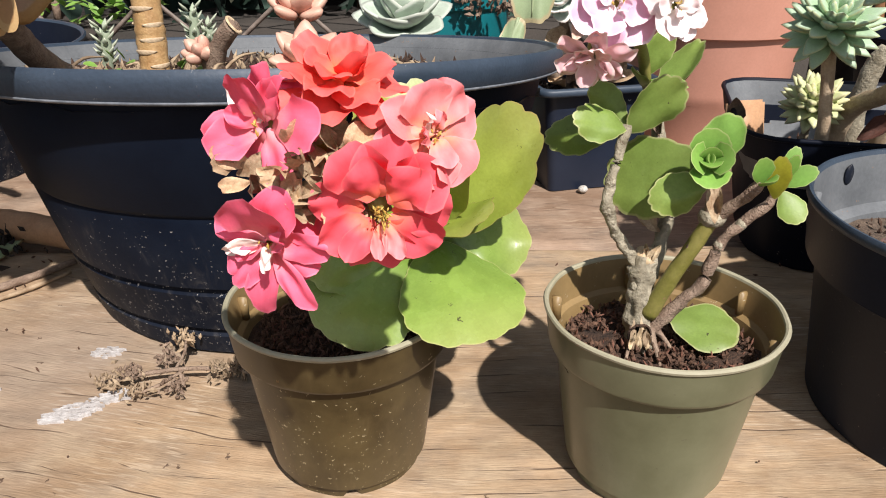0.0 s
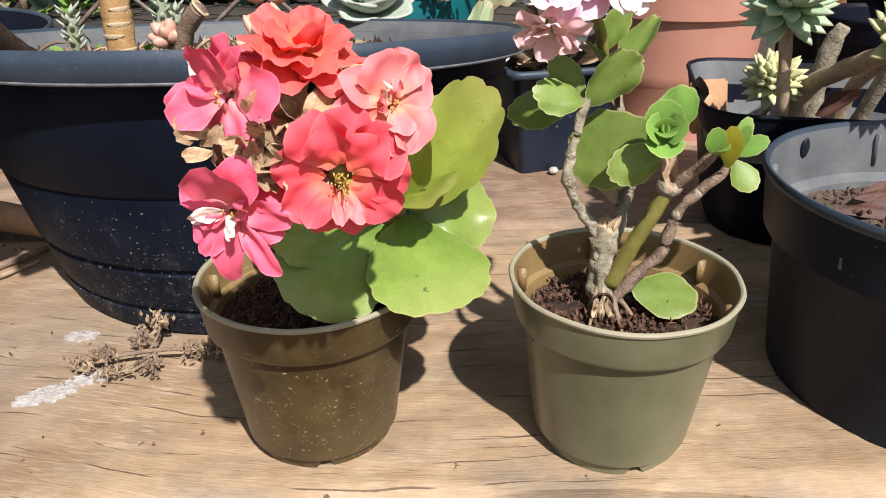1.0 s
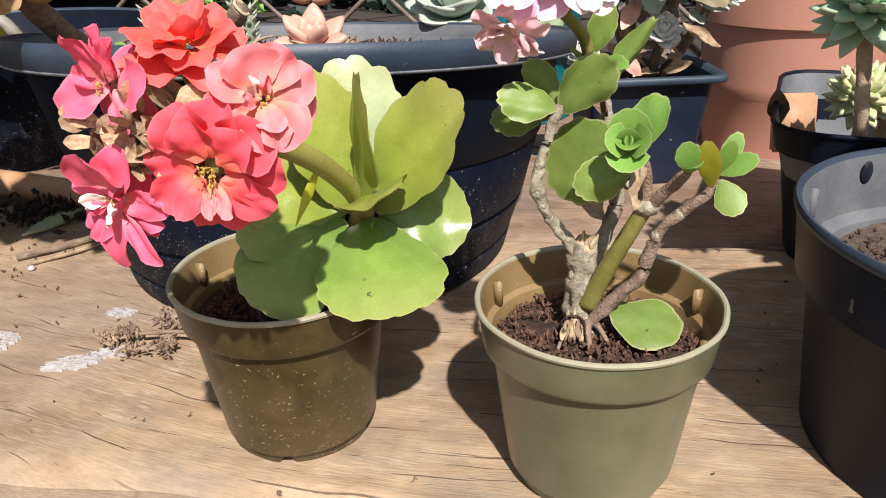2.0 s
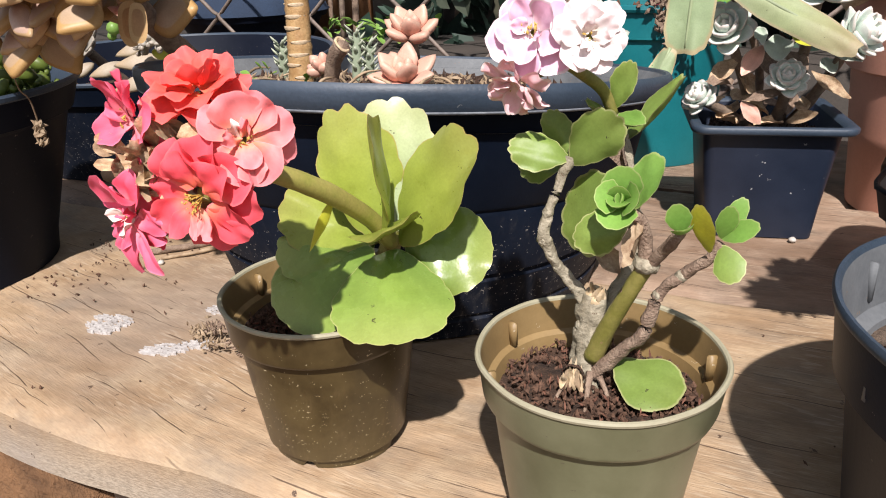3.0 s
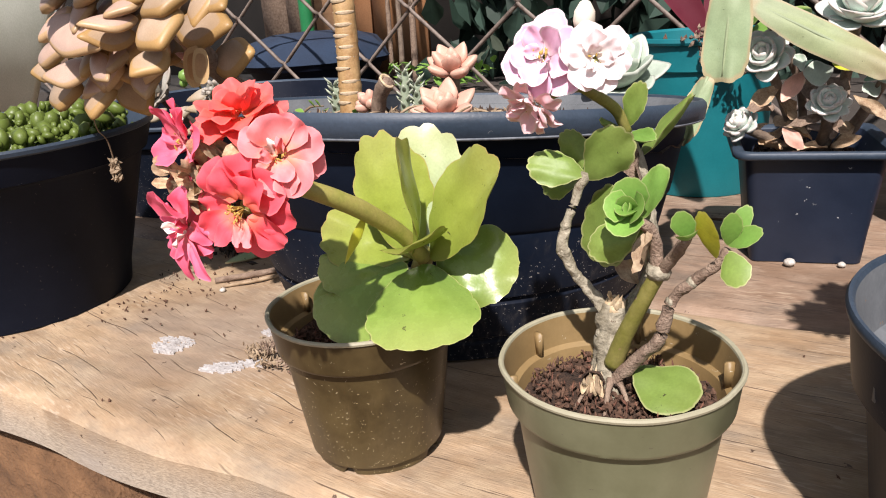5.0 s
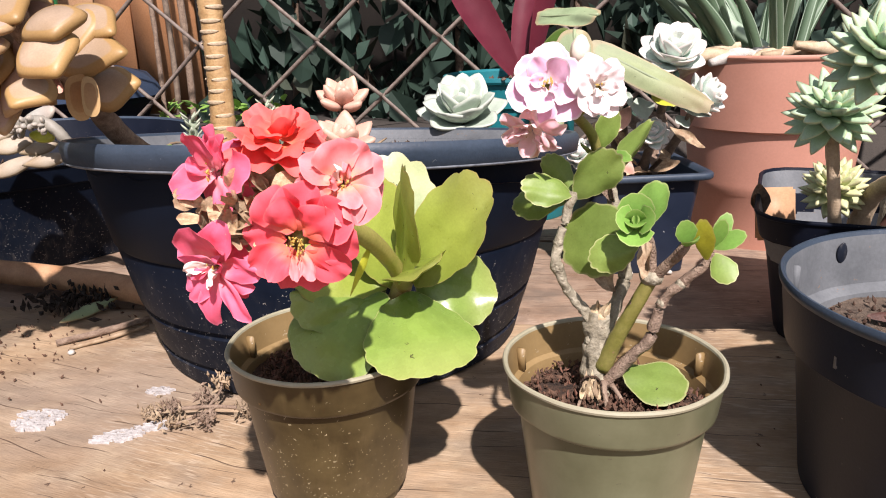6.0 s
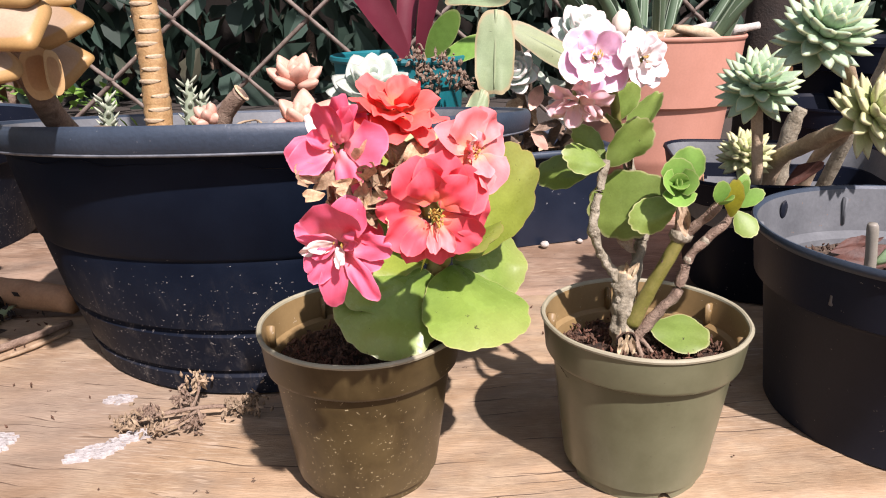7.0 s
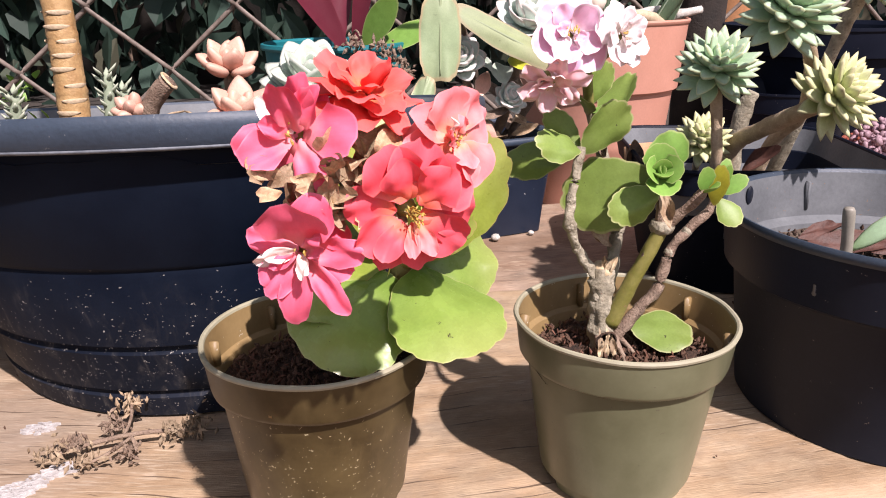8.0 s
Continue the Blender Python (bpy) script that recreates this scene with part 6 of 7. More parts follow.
part("hollow", lathe([(0.0, -0.003), (0.003, -0.002), (0.005, 0.001), (0.0062, 0.0012), (0.0066, 0.0)], 14, 0.0008), CUTWOOD, stub, "", Matrix.Translation((-0.128, 0.466, 0.19)) @ Matrix.Rotation(radians(52), 4, "Y"))
for x, y, h, mat in ((-0.252, 0.56, 0.03, TUFT), (-0.196, 0.592, 0.042, TUFT), (-0.188, 0.6, 0.03, TUFT)):
    tuft = thing("spiky_succulent", (x, y, 0.14), "small spiny whitish-green succulent shoot", "succulent", "spiny shoots")
    z0 = big_z(y, 0.145)
    part("stem", tube([(x, y, z0 - 0.004), (x + 0.002, y, z0 + h * 0.5), (x + 0.004, y, z0 + h)], [0.004, 0.0045, 0.003], 8, 4), mat, tuft)
    me = mesh_of("leaf", blade(0.0085, 0.0042, 0.7, 0.2, (0, 0), 0.1, 0.15, 0.0022, True, 8, 3), mat)
    rnd = random.Random(int(x * -1000))
    for k in range(22):
        q = Vector((x + 0.002, y, z0 + 0.006 + h * k / 23))
        a = k * 2.4
        o = Vector((math.cos(a), math.sin(a), 0))
        part("leaf", me, mat, tuft, "", aim(q + o * 0.002, q + o + Vector((0, 0, 0.7)), Vector((0, 0, 1)) - o * 0.6))
green = thing("green_sprouts", (-0.18, 0.47, 0.16), "tuft of small bright green sprouts beside the trunk", "sprouts")
me = mesh_of("leaf", blade(0.009, 0.006, 0.5, 0.0, (0, 0), 0.1, -0.1, 0.0007, False, 10, 3), LEAF_YOUNG)
rnd = random.Random(14)
for k in range(13):
    c = ((-0.214, 0.478), (-0.166, 0.482))[k % 2]
    q = Vector((c[0] + rnd.gauss(0, 0.007), c[1] + rnd.gauss(0, 0.006), big_z(c[1], 0.149) + rnd.uniform(0, 0.012)))
    part("leaf", me, LEAF_YOUNG, green, "", aim(q, q + Vector((rnd.uniform(-1, 1), rnd.uniform(-1, 1), rnd.uniform(0.1, 1))), (0, -0.3, 1)))

# ---- plants behind ----
round_pot("plant_pot", (-0.035, 0.79, -0.006), [(0.0, 0.003), (0.028, 0.003), (0.03, 0.0), (0.04, 0.1)], [(0.04, 0.1), (0.042, 0.101), (0.042, 0.104), (0.04, 0.1045), (0.039, 0.102)], [(0.039, 0.102), (0.03, 0.01), (0.0, 0.01)], (BLACK_CLEAN, BLACK_CLEAN, BLACK_CLEAN), "small black pot standing behind the bowl planter", n=40)
small_rosette("echeveria", (-0.04, 0.765, 0.143), (0.0, -0.42, 0.9), [(6, 12, 0.046, 0.045, 0.0), (6, 32, 0.046, 0.044, 0.004), (5, 52, 0.04, 0.037, 0.008), (4, 70, 0.028, 0.025, 0.012)], PALESUC, "large pale mint-green echeveria rosette", (-0.035, 0.79, 0.08), GRAYSTEM, 0.006, base_out=0.003, fat=True, nth=20, nr=5, narrow=0.55, point=0.09, thick=0.007, cup=0.16, curl=0.16, jitter=0.6)
BF = dict(fat=True, nth=18, nr=5, narrow=0.5, point=0.05, thick=0.005, cup=0.2, curl=0.3, jitter=0.7, base_out=0.002)
ROS_AT = (
    ((0.1037, 0.7050, 0.1747), (-0.15, -0.8, 0.5), 0.845),
    ((0.1696, 0.7100, 0.2084), (0.1, -0.6, 0.75), 1.154),
    ((0.1986, 0.7150, 0.1707), (0.75, -0.45, 0.4), 0.813),
    ((0.1539, 0.7100, 0.1349), (0.1, -0.75, 0.55), 0.603),
    ((0.0885, 0.7050, 0.1161), (-0.4, -0.6, 0.6), 0.563),
)
for at, ax, s in ROS_AT:
    small_rosette("echeveria", at, ax, [(6, 6, 0.027 * s, 0.023 * s, -0.002), (7, 26, 0.027 * s, 0.024 * s, 0.0), (6, 46, 0.025 * s, 0.023 * s, 0.003), (5, 64, 0.02 * s, 0.018 * s, 0.005), (3, 78, 0.014 * s, 0.012 * s, 0.007)], BLUESUC, "powdery blue-grey echeveria rosette on a bare stem", (0.142 + (at[0] - 0.142) * 0.3, 0.755, 0.084), GRAYSTEM, 0.0045, **BF)
dead = thing("dead_leaves", (0.142, 0.74, 0.085), "dry curled pinkish-brown leaves lying in the square pot", "dead leaves")
rnd = random.Random(16)
for k in range(16):
    b = Vector((0.142 + rnd.uniform(-0.04, 0.045), 0.745 + rnd.uniform(-0.04, 0.02), 0.088 + rnd.uniform(0, 0.045)))
    d = Vector((rnd.uniform(-1, 1), rnd.uniform(-1, 0.3), rnd.uniform(-0.5, 0.4)))
    part("leaf", blade(rnd.uniform(0.02, 0.034), rnd.uniform(0.01, 0.017), 0.5, 0.1, (0, 0), rnd.uniform(0.1, 0.5), rnd.uniform(-0.3, 0.4), 0.001, nth=16, nr=3, wave=0.004, seed=k), BARK_BROWN if k % 3 == 0 else DRYPETAL, dead, "", aim(b, b + d, (0, -0.4, 0.9)))

leaf(dead, (0.1418, 0.7150, 0.1721), (0.1464, 0.7000, 0.1538), (0.05, -0.8, 0.5), 0.0239, PALESUC, thick=0.0022, nth=20, nr=4, narrow=0.5, point=0.1, cup=0.2, curl=0.1, wave=0.003, seed=10)
leaf(dead, (0.1535, 0.7150, 0.1743), (0.1727, 0.7000, 0.1667), (0.05, -0.8, 0.5), 0.0169, LEAF_YEL, thick=0.0022, nth=20, nr=4, narrow=0.5, point=0.1, cup=0.2, curl=0.1, wave=0.003, seed=11)
leaf(dead, (0.1722, 0.7150, 0.1429), (0.2013, 0.7000, 0.1256), (0.05, -0.8, 0.5), 0.0113, DRYPETAL, thick=0.0022, nth=20, nr=4, narrow=0.5, point=0.1, cup=0.2, curl=0.1, wave=0.003, seed=12)
leaf(dead, (0.1327, 0.7150, 0.1636), (0.1203, 0.7000, 0.1415), (0.05, -0.8, 0.5), 0.0169, PINKSUC, thick=0.0022, nth=20, nr=4, narrow=0.5, point=0.1, cup=0.2, curl=0.1, wave=0.003, seed=13)
leaf(dead, (0.1138, 0.7150, 0.1512), (0.0947, 0.7000, 0.1347), (0.05, -0.8, 0.5), 0.0170, DRYPETAL, thick=0.0022, nth=20, nr=4, narrow=0.5, point=0.1, cup=0.2, curl=0.1, wave=0.003, seed=14)
leaf(dead, (0.1216, 0.7000, 0.1172), (0.1372, 0.7000, 0.1004), (0.05, -0.8, 0.5), 0.0139, PINKSUC, thick=0.0022, nth=20, nr=4, narrow=0.5, point=0.1, cup=0.2, curl=0.1, wave=0.003, seed=15)
leaf(dead, (0.1586, 0.7150, 0.0992), (0.1804, 0.7000, 0.1105), (0.05, -0.8, 0.5), 0.0114, DRYPETAL, thick=0.0022, nth=20, nr=4, narrow=0.5, point=0.1, cup=0.2, curl=0.1, wave=0.003, seed=16)
leaf(dead, (0.1798, 0.7200, 0.1646), (0.2049, 0.7000, 0.1554), (0.05, -0.8, 0.5), 0.0142, PALESUC, thick=0.0022, nth=20, nr=4, narrow=0.5, point=0.1, cup=0.2, curl=0.1, wave=0.003, seed=17)
leaf(dead, (0.1268, 0.7200, 0.1783), (0.1322, 0.7000, 0.1664), (0.05, -0.8, 0.5), 0.0113, PALESUC, thick=0.0022, nth=20, nr=4, narrow=0.5, point=0.1, cup=0.2, curl=0.1, wave=0.003, seed=18)
leaf(dead, (0.1519, 0.7300, 0.1565), (0.1675, 0.7100, 0.1436), (0.05, -0.8, 0.5), 0.0172, BARK_BROWN, thick=0.0022, nth=20, nr=4, narrow=0.5, point=0.1, cup=0.2, curl=0.1, wave=0.003, seed=19)
leaf(dead, (0.1325, 0.7300, 0.1543), (0.1441, 0.7100, 0.1387), (0.05, -0.8, 0.5), 0.0144, BARK_BROWN, thick=0.0022, nth=20, nr=4, narrow=0.5, point=0.1, cup=0.2, curl=0.1, wave=0.003, seed=20)
leaf(dead, (0.1810, 0.7300, 0.1510), (0.1883, 0.7100, 0.1434), (0.05, -0.8, 0.5), 0.0144, PALESUC, thick=0.0022, nth=20, nr=4, narrow=0.5, point=0.1, cup=0.2, curl=0.1, wave=0.003, seed=21)


def pad(plant, base, tip, face, W, seed, material=CACTUS):
    leaf(plant, base, tip, face, W, material, "pad", narrow=0.9, scallop=(13, 0.04), nth=72, nr=5, thick=0.004, square=0.62, cup=-0.03, wave=0.004, seed=seed)
    b, t = Vector(base), Vector(tip)
    f = Vector(face).normalized()
    part("midrib", tube([b + f * 0.001, b.lerp(t, 0.5) + f * 0.0014, b.lerp(t, 0.93) + f * 0.001], [0.0016, 0.0014, 0.0008], 8, 5), material, plant)


cactus = thing("leaf_cactus", (0.12, 0.755, 0.085), "flat-padded cactus with scalloped pale green pads and dry patches", "cactus")
part("stem", tube([(0.135, 0.757, 0.082), (0.128, 0.74, 0.15), (0.1, 0.69, 0.215), (0.09, 0.682, 0.228)], [0.004, 0.0035, 0.003, 0.002], 8, 6, 0.2), GRAYSTEM, cactus)
pad(cactus, (0.0783, 0.6720, 0.2389), (0.0756, 0.6620, 0.1610), (-0.05, -0.97, 0.1), 0.0386, 3, CACTUS)
pad(cactus, (0.0646, 0.6620, 0.1661), (0.0454, 0.6450, 0.1113), (-0.35, -0.9, 0.15), 0.0233, 4, CACTUS)
pad(cactus, (0.0909, 0.6800, 0.2231), (0.2014, 0.6650, 0.1670), (0.1, -0.8, 0.55), 0.027, 5, CACTUS_DRY)
pad(cactus, (0.1, 0.7, 0.25), (0.04, 0.76, 0.25), (-0.1, -0.7, 0.6), 0.026, 6)

stapelia = thing("striped_succulent", (0.318, 0.868, 0.18), "tuft of ridged grey-green finger-like stems among bark", "succulent")
rnd = random.Random(33)
for k in range(26):
    a = rnd.uniform(0, 6.28)
    q = rnd.uniform(0.01, 0.085)
    x, y = CLAY[0] + q * math.cos(a), CLAY[1] + q * math.sin(a)
    d = Vector((math.cos(a) * 0.7 + rnd.uniform(-0.3, 0.3), math.sin(a) * 0.5 - 0.15, rnd.uniform(0.8, 1.5))).normalized() * rnd.uniform(0.1, 0.2)
    b = Vector((x, y, 0.186))
    bm = tube([b, b + d * 0.5 + Vector((0, 0, 0.006)), b + d], [0.0062, 0.0062, 0.003], 10, 6, 0.0, k)
    part("stem", bm, STRIPED, stapelia)
    for j in range(3):
        o = Vector((math.cos(j * 2.1 + a), math.sin(j * 2.1 + a) - 0.3, 0)).normalized() * 0.006
        part("ridge", tube([b + o, b + d * 0.5 + Vector((0, 0, 0.006)) + o, b + d * 0.97 + o * 0.45], [0.0009, 0.0009, 0.0006], 5, 5), PALESUC, stapelia)
bark = thing("bark_pieces", (0.318, 0.8, 0.19), "rolls of dry bark and pale chips lying on the soil", "bark")
for k in range(14):
    x, y = CLAY[0] + rnd.uniform(-0.09, 0.07), CLAY[1] + rnd.uniform(-0.075, -0.02)
    d = Vector((rnd.uniform(-0.05, 0.05), rnd.uniform(-0.02, 0.02), rnd.uniform(-0.004, 0.02)))
    part("piece", tube([Vector((x, y, 0.2)) - d, (x, y, 0.206), Vector((x, y, 0.2)) + d], [0.005, 0.0075, 0.004], 9, 5, 0.4, k), (SCAR, STRAW, STONE)[k % 3], bark)
for k, (a, b) in enumerate((((0.31, 0.85, 0.19), (0.14, 0.9, 0.29)), ((0.28, 0.87, 0.19), (0.2, 0.95, 0.31)))):
    part("stem", tube([a, (Vector(a) + Vector(b)) / 2 + Vector((0, 0, 0.01)), b], [0.008, 0.0085, 0.005], 10, 6, 0.05, k), PALESUC, stapelia, "long pale leaning stem")

burg = thing("burgundy_plant", (0.0, 0.985, 0.16), "plant with broad upright burgundy strap leaves", "plant")
for b, t, f, w in (((0.012, 0.96, 0.165), (-0.1, 0.93, 0.34), (0.3, -0.9, 0.3), 0.045), ((0.02, 0.975, 0.165), (0.065, 0.96, 0.36), (-0.4, -0.9, 0.2), 0.03), ((0.0, 0.985, 0.16), (0.02, 1.02, 0.33), (0.0, -0.95, 0.2), 0.03)):
    leaf(burg, b, t, f, w, BURGUNDY, narrow=0.6, point=0.15, cup=0.15, curl=-0.06, thick=0.0015, nth=30, nr=5)
for b, t, f, w in (((0.03, 0.965, 0.168), (0.07, 0.93, 0.235), (0.0, -0.9, 0.3), 0.035), ((0.04, 0.96, 0.168), (0.12, 0.93, 0.2), (0.0, -0.7, 0.7), 0.04)):
    leaf(burg, b, t, f, w, LEAF_YOUNG, narrow=0.5, cup=0.05, thick=0.001, nth=24, nr=4, label="bright green leaf")
dryheads = thing("dried_flower_heads", (0.02, 0.9, 0.18), "clusters of dried brown flower heads hanging over the turquoise rim", "dried flowers")
for k in range(8):
    c = (0.012 + k * 0.0085, 0.892 - 0.003 * k, 0.178 - 0.009 * (k % 4))
    bits("flower_head", [(c[0] + rnd.gauss(0, 0.006), c[1] + rnd.gauss(0, 0.004), c[2] + rnd.gauss(0, 0.006)) for _ in range(26)], 0.0024, BARK_BROWN, dryheads, "", k)
part("stalk", tube([(0.01, 0.97, 0.165), (0.02, 0.92, 0.195), (0.03, 0.892, 0.165)], [0.0016, 0.0014, 0.001], 6, 6), BARK_BROWN, dryheads)

# ---- rosettes of the nursery pot ----
AF = dict(fat=True, nth=16, nr=4, narrow=0.55, point=0.12, thick=0.0052, cup=0.12, curl=0.12, jitter=0.8, base_out=0.002)


def head(name, at, axis, s, material, label, stem, r=0.005, stem_mat=BARK):
    t = thing(name, stem[0], label, "succulent", "branching rosettes")
    part("stem", tube([*stem, Vector(at) - Vector(axis).normalized() * 0.004], [r * 1.2, r, r], 12, 7, 0.15, at[0] * 90, 0.1, 0.007), stem_mat, t)
    whorl(t, at, axis, [(9, -22, 0.025 * s, 0.0125 * s, -0.007), (11, -3, 0.027 * s, 0.013 * s, -0.003), (12, 15, 0.027 * s, 0.013 * s, 0.0), (11, 33, 0.025 * s, 0.0125 * s, 0.002), (8, 51, 0.02 * s, 0.011 * s, 0.004), (6, 70, 0.014 * s, 0.0085 * s, 0.005)], material, **AF)
    return t


head("rosette_succulent", (0.247, 0.486, 0.185), (-0.12, -0.55, 0.8), 0.98, AGAVE, "grey-green pointed rosette on a short pale stem", [(0.272, 0.52, 0.06), (0.259, 0.494, 0.112), (0.252, 0.489, 0.15)], 0.0042, TANSTEM)
head("rosette_succulent", (0.245, 0.408, 0.226), (0.0, -0.6, 0.8), 1.0, AGAVE, "grey-green pointed rosette high on a branching stem", [(0.33, 0.56, 0.06), (0.332, 0.535, 0.117), (0.33, 0.5, 0.145), (0.31, 0.468, 0.178), (0.28, 0.435, 0.203)], 0.0048, TANSTEM)
head("rosette_succulent", (0.297, 0.422, 0.172), (0.3, -0.75, 0.5), 0.95, AGAVE_PALE, "yellow-green pointed rosette on a thick bare stem", [(0.29, 0.555, 0.06), (0.296, 0.535, 0.114), (0.296, 0.5, 0.135), (0.3, 0.46, 0.155)], 0.0062, TANSTEM)
head("rosette_succulent", (0.272, 0.54, 0.122), (-0.1, -0.5, 0.85), 0.75, AGAVE_PALE, "small pale yellow rosette at the foot of the stems", [(0.282, 0.57, 0.06), (0.282, 0.566, 0.08), (0.281, 0.56, 0.105)], 0.003)
head("rosette_succulent", (0.4, 0.53, 0.25), (0.1, -0.6, 0.7), 0.9, AGAVE, "grey-green pointed rosette on a leaning stem", [(0.392, 0.62, 0.06), (0.396, 0.585, 0.14), (0.4, 0.55, 0.22)], 0.0055)
debris = thing("litter", (0.28, 0.56, 0.07), "dry bark flakes, a tan chip and a pale stump on the soil", "litter")
part("chip", box(-0.016, 0.016, -0.004, 0.004, 0, 0.044, 0.002), TANWOOD, debris, "tan wood chip", Matrix.Translation((0.247, 0.588, 0.066)) @ Matrix.Rotation(0.15, 4, "Z") @ Matrix.Rotation(-0.25, 4, "X"))
part("flake", blade(0.03, 0.016, 0.5, 0.1, (0, 0), 0.6, 0.3, 0.001, nth=16, nr=3, wave=0.004), BARK_BROWN, debris, "", aim((0.233, 0.582, 0.09), (0.226, 0.576, 0.122), (-0.2, -0.8, 0.2)))
part("flake", blade(0.03, 0.015, 0.5, 0.1, (0, 0), 0.6, 0.3, 0.001, nth=16, nr=3, wave=0.004, seed=3), DEADRED, debris, "", aim((0.3, 0.523, 0.098), (0.332, 0.513, 0.116), (-0.2, -0.6, 0.6)))
part("stump", tube([(0.338, 0.6, 0.062), (0.336, 0.596, 0.1), (0.34, 0.592, 0.136), (0.346, 0.59, 0.152)], [0.0085, 0.008, 0.0075, 0.005], 12, 6, 0.25, 5, 0.12, 0.009), BARK, debris, "pale knobbly dead stump")

# ---- in the black pot ----
deadleaf = thing("dead_leaf", (0.27, 0.39, 0.095), "curled dark reddish-brown dead leaf on the soil", "dead leaf")
for k, (b, t, w) in enumerate((((0.243, 0.376, 0.086), (0.318, 0.362, 0.089), 0.017), ((0.29, 0.36, 0.085), (0.345, 0.345, 0.088), 0.015), ((0.262, 0.392, 0.085), (0.3, 0.4, 0.09), 0.013))):
    leaf(deadleaf, b, t, (0.05, -0.35, 0.93), w, DEADRED, nth=30, nr=4, narrow=0.5, point=0.12, thick=0.001, cup=0.3, curl=0.08, wave=0.005, seed=k + 2)
shoot = thing("cut_stem", (0.243, 0.326, 0.09), "pale grey cut succulent stem standing in the soil", "plant stem")
part("stem", tube([(0.2445, 0.327, 0.086), (0.243, 0.326, 0.105), (0.2405, 0.3255, 0.1225), (0.2402, 0.3255, 0.126)], [0.0034, 0.0032, 0.0034, 0.0024], 10, 6, 0.08), WHITESUC, shoot)
leaf(shoot, (0.2445, 0.326, 0.1), (0.268, 0.315, 0.125), (-0.4, -0.7, 0.5), 0.011, AGAVE, thick=0.004, **dict(fat=True, nth=16, nr=4, narrow=0.5))

# ---- stonecrop and pale succulents ----
stonecrop = thing("stonecrop", (-0.52, 0.37, 0.15), "low carpet of tiny bright green stonecrop leaves", "stonecrop")
me_bits = disc_spots(LEFTP[0], LEFTP[1], 0.138, 0.13, 2200, 44, 0.026)
beads("foliage", me_bits, 0.004, STONECROP, stonecrop, "", 45)
beads("pearl_foliage", disc_spots(LEFTP[0], LEFTP[1], 0.15, 0.128, 240, 46, 0.02), 0.0075, STONECROP, stonecrop, "rounder yellow-green pearls", 47)
WF = dict(fat=True, nth=18, nr=5, narrow=0.55, point=0.1, thick=0.006, cup=0.25, curl=0.35, jitter=1.6, base_out=0.003)
draped = thing("pale_succulent", (-0.47, 0.61, 0.12), "cream and whitish fleshy succulent draped over a black rim", "succulent")
for b, t, f, w in (((-0.44, 0.602, 0.136), (-0.481, 0.578, 0.119), (0.1, -0.8, 0.45), 0.018), ((-0.408, 0.606, 0.136), (-0.442, 0.588, 0.13), (0.05, -0.8, 0.5), 0.016), ((-0.45, 0.615, 0.15), (-0.487, 0.593, 0.143), (0.0, -0.8, 0.5), 0.02), ((-0.47, 0.622, 0.164), (-0.495, 0.603, 0.152), (-0.1, -0.7, 0.6), 0.019), ((-0.425, 0.616, 0.147), (-0.452, 0.598, 0.14), (0.1, -0.85, 0.4), 0.016), ((-0.505, 0.615, 0.142), (-0.53, 0.594, 0.13), (-0.1, -0.85, 0.4), 0.018), ((-0.545, 0.612, 0.14), (-0.565, 0.592, 0.128), (-0.1, -0.85, 0.4), 0.017)):
    leaf(draped, b, t, f, w, CREAMSUC, thick=0.009, fat=True, nth=24, nr=6, narrow=0.7, point=0.12, cup=-0.05, curl=0.08)
arch = [Vector(q) for q in ((-0.452, 0.598, 0.158), (-0.44, 0.588, 0.168), (-0.42, 0.582, 0.172), (-0.402, 0.58, 0.168), (-0.39, 0.584, 0.15), (-0.387, 0.592, 0.13))]
part("stem", tube(arch, [0.0045, 0.0055, 0.006, 0.0055, 0.005, 0.0045], 14, 10, 0.2, 5, 0.12, 0.006), WHITESUC, draped, "knobbly whitish arching stem")
rk = random.Random(9)
for k in range(26):
    q = arch[0].lerp(arch[1], k / 6) if k < 6 else arch[1].lerp(arch[2], (k - 6) / 8) if k < 14 else arch[2].lerp(arch[3], (k - 14) / 12)
    o = Vector((rk.uniform(-0.5, 0.5), -0.8, rk.uniform(-0.8, 0.9))).normalized()
    part("bud", blade(0.0075, 0.006, 0.8, 0.0, (0, 0), -0.1, 0.0, 0.0042, True, 12, 4), WHITESUC, draped, "", aim(q + o * 0.004, q + o * 0.011, (o.z, 0.3, o.x + 0.2)))
leaf(draped, (-0.452, 0.604, 0.168), (-0.41, 0.6, 0.181), (0.0, -0.8, 0.6), 0.021, WHITESUC, thick=0.009, fat=True, nth=24, nr=6, narrow=0.9, cup=-0.1, label="whitish rounded leaf")
leaf(draped, (-0.44, 0.596, 0.158), (-0.408, 0.59, 0.155), (0.0, -0.9, 0.3), 0.013, LEAF_YEL, thick=0.005, fat=True, nth=20, nr=5, narrow=0.8, label="yellowed leaf")
small_rosette("pale_succulent", (-0.6, 0.65, 0.15), (-0.1, -0.7, 0.6), [(6, 5, 0.034, 0.02, 0.0), (5, 35, 0.03, 0.018, 0.004)], WHITESUC, "whitish curling succulent rosette hanging over a black rim", (-0.6, 0.7, 0.1), GRAYSTEM, 0.006, **WF)
pearls = thing("green_pearls", (-0.5, 0.64, 0.17), "round green succulent pearls on a thin stalk", "succulent")
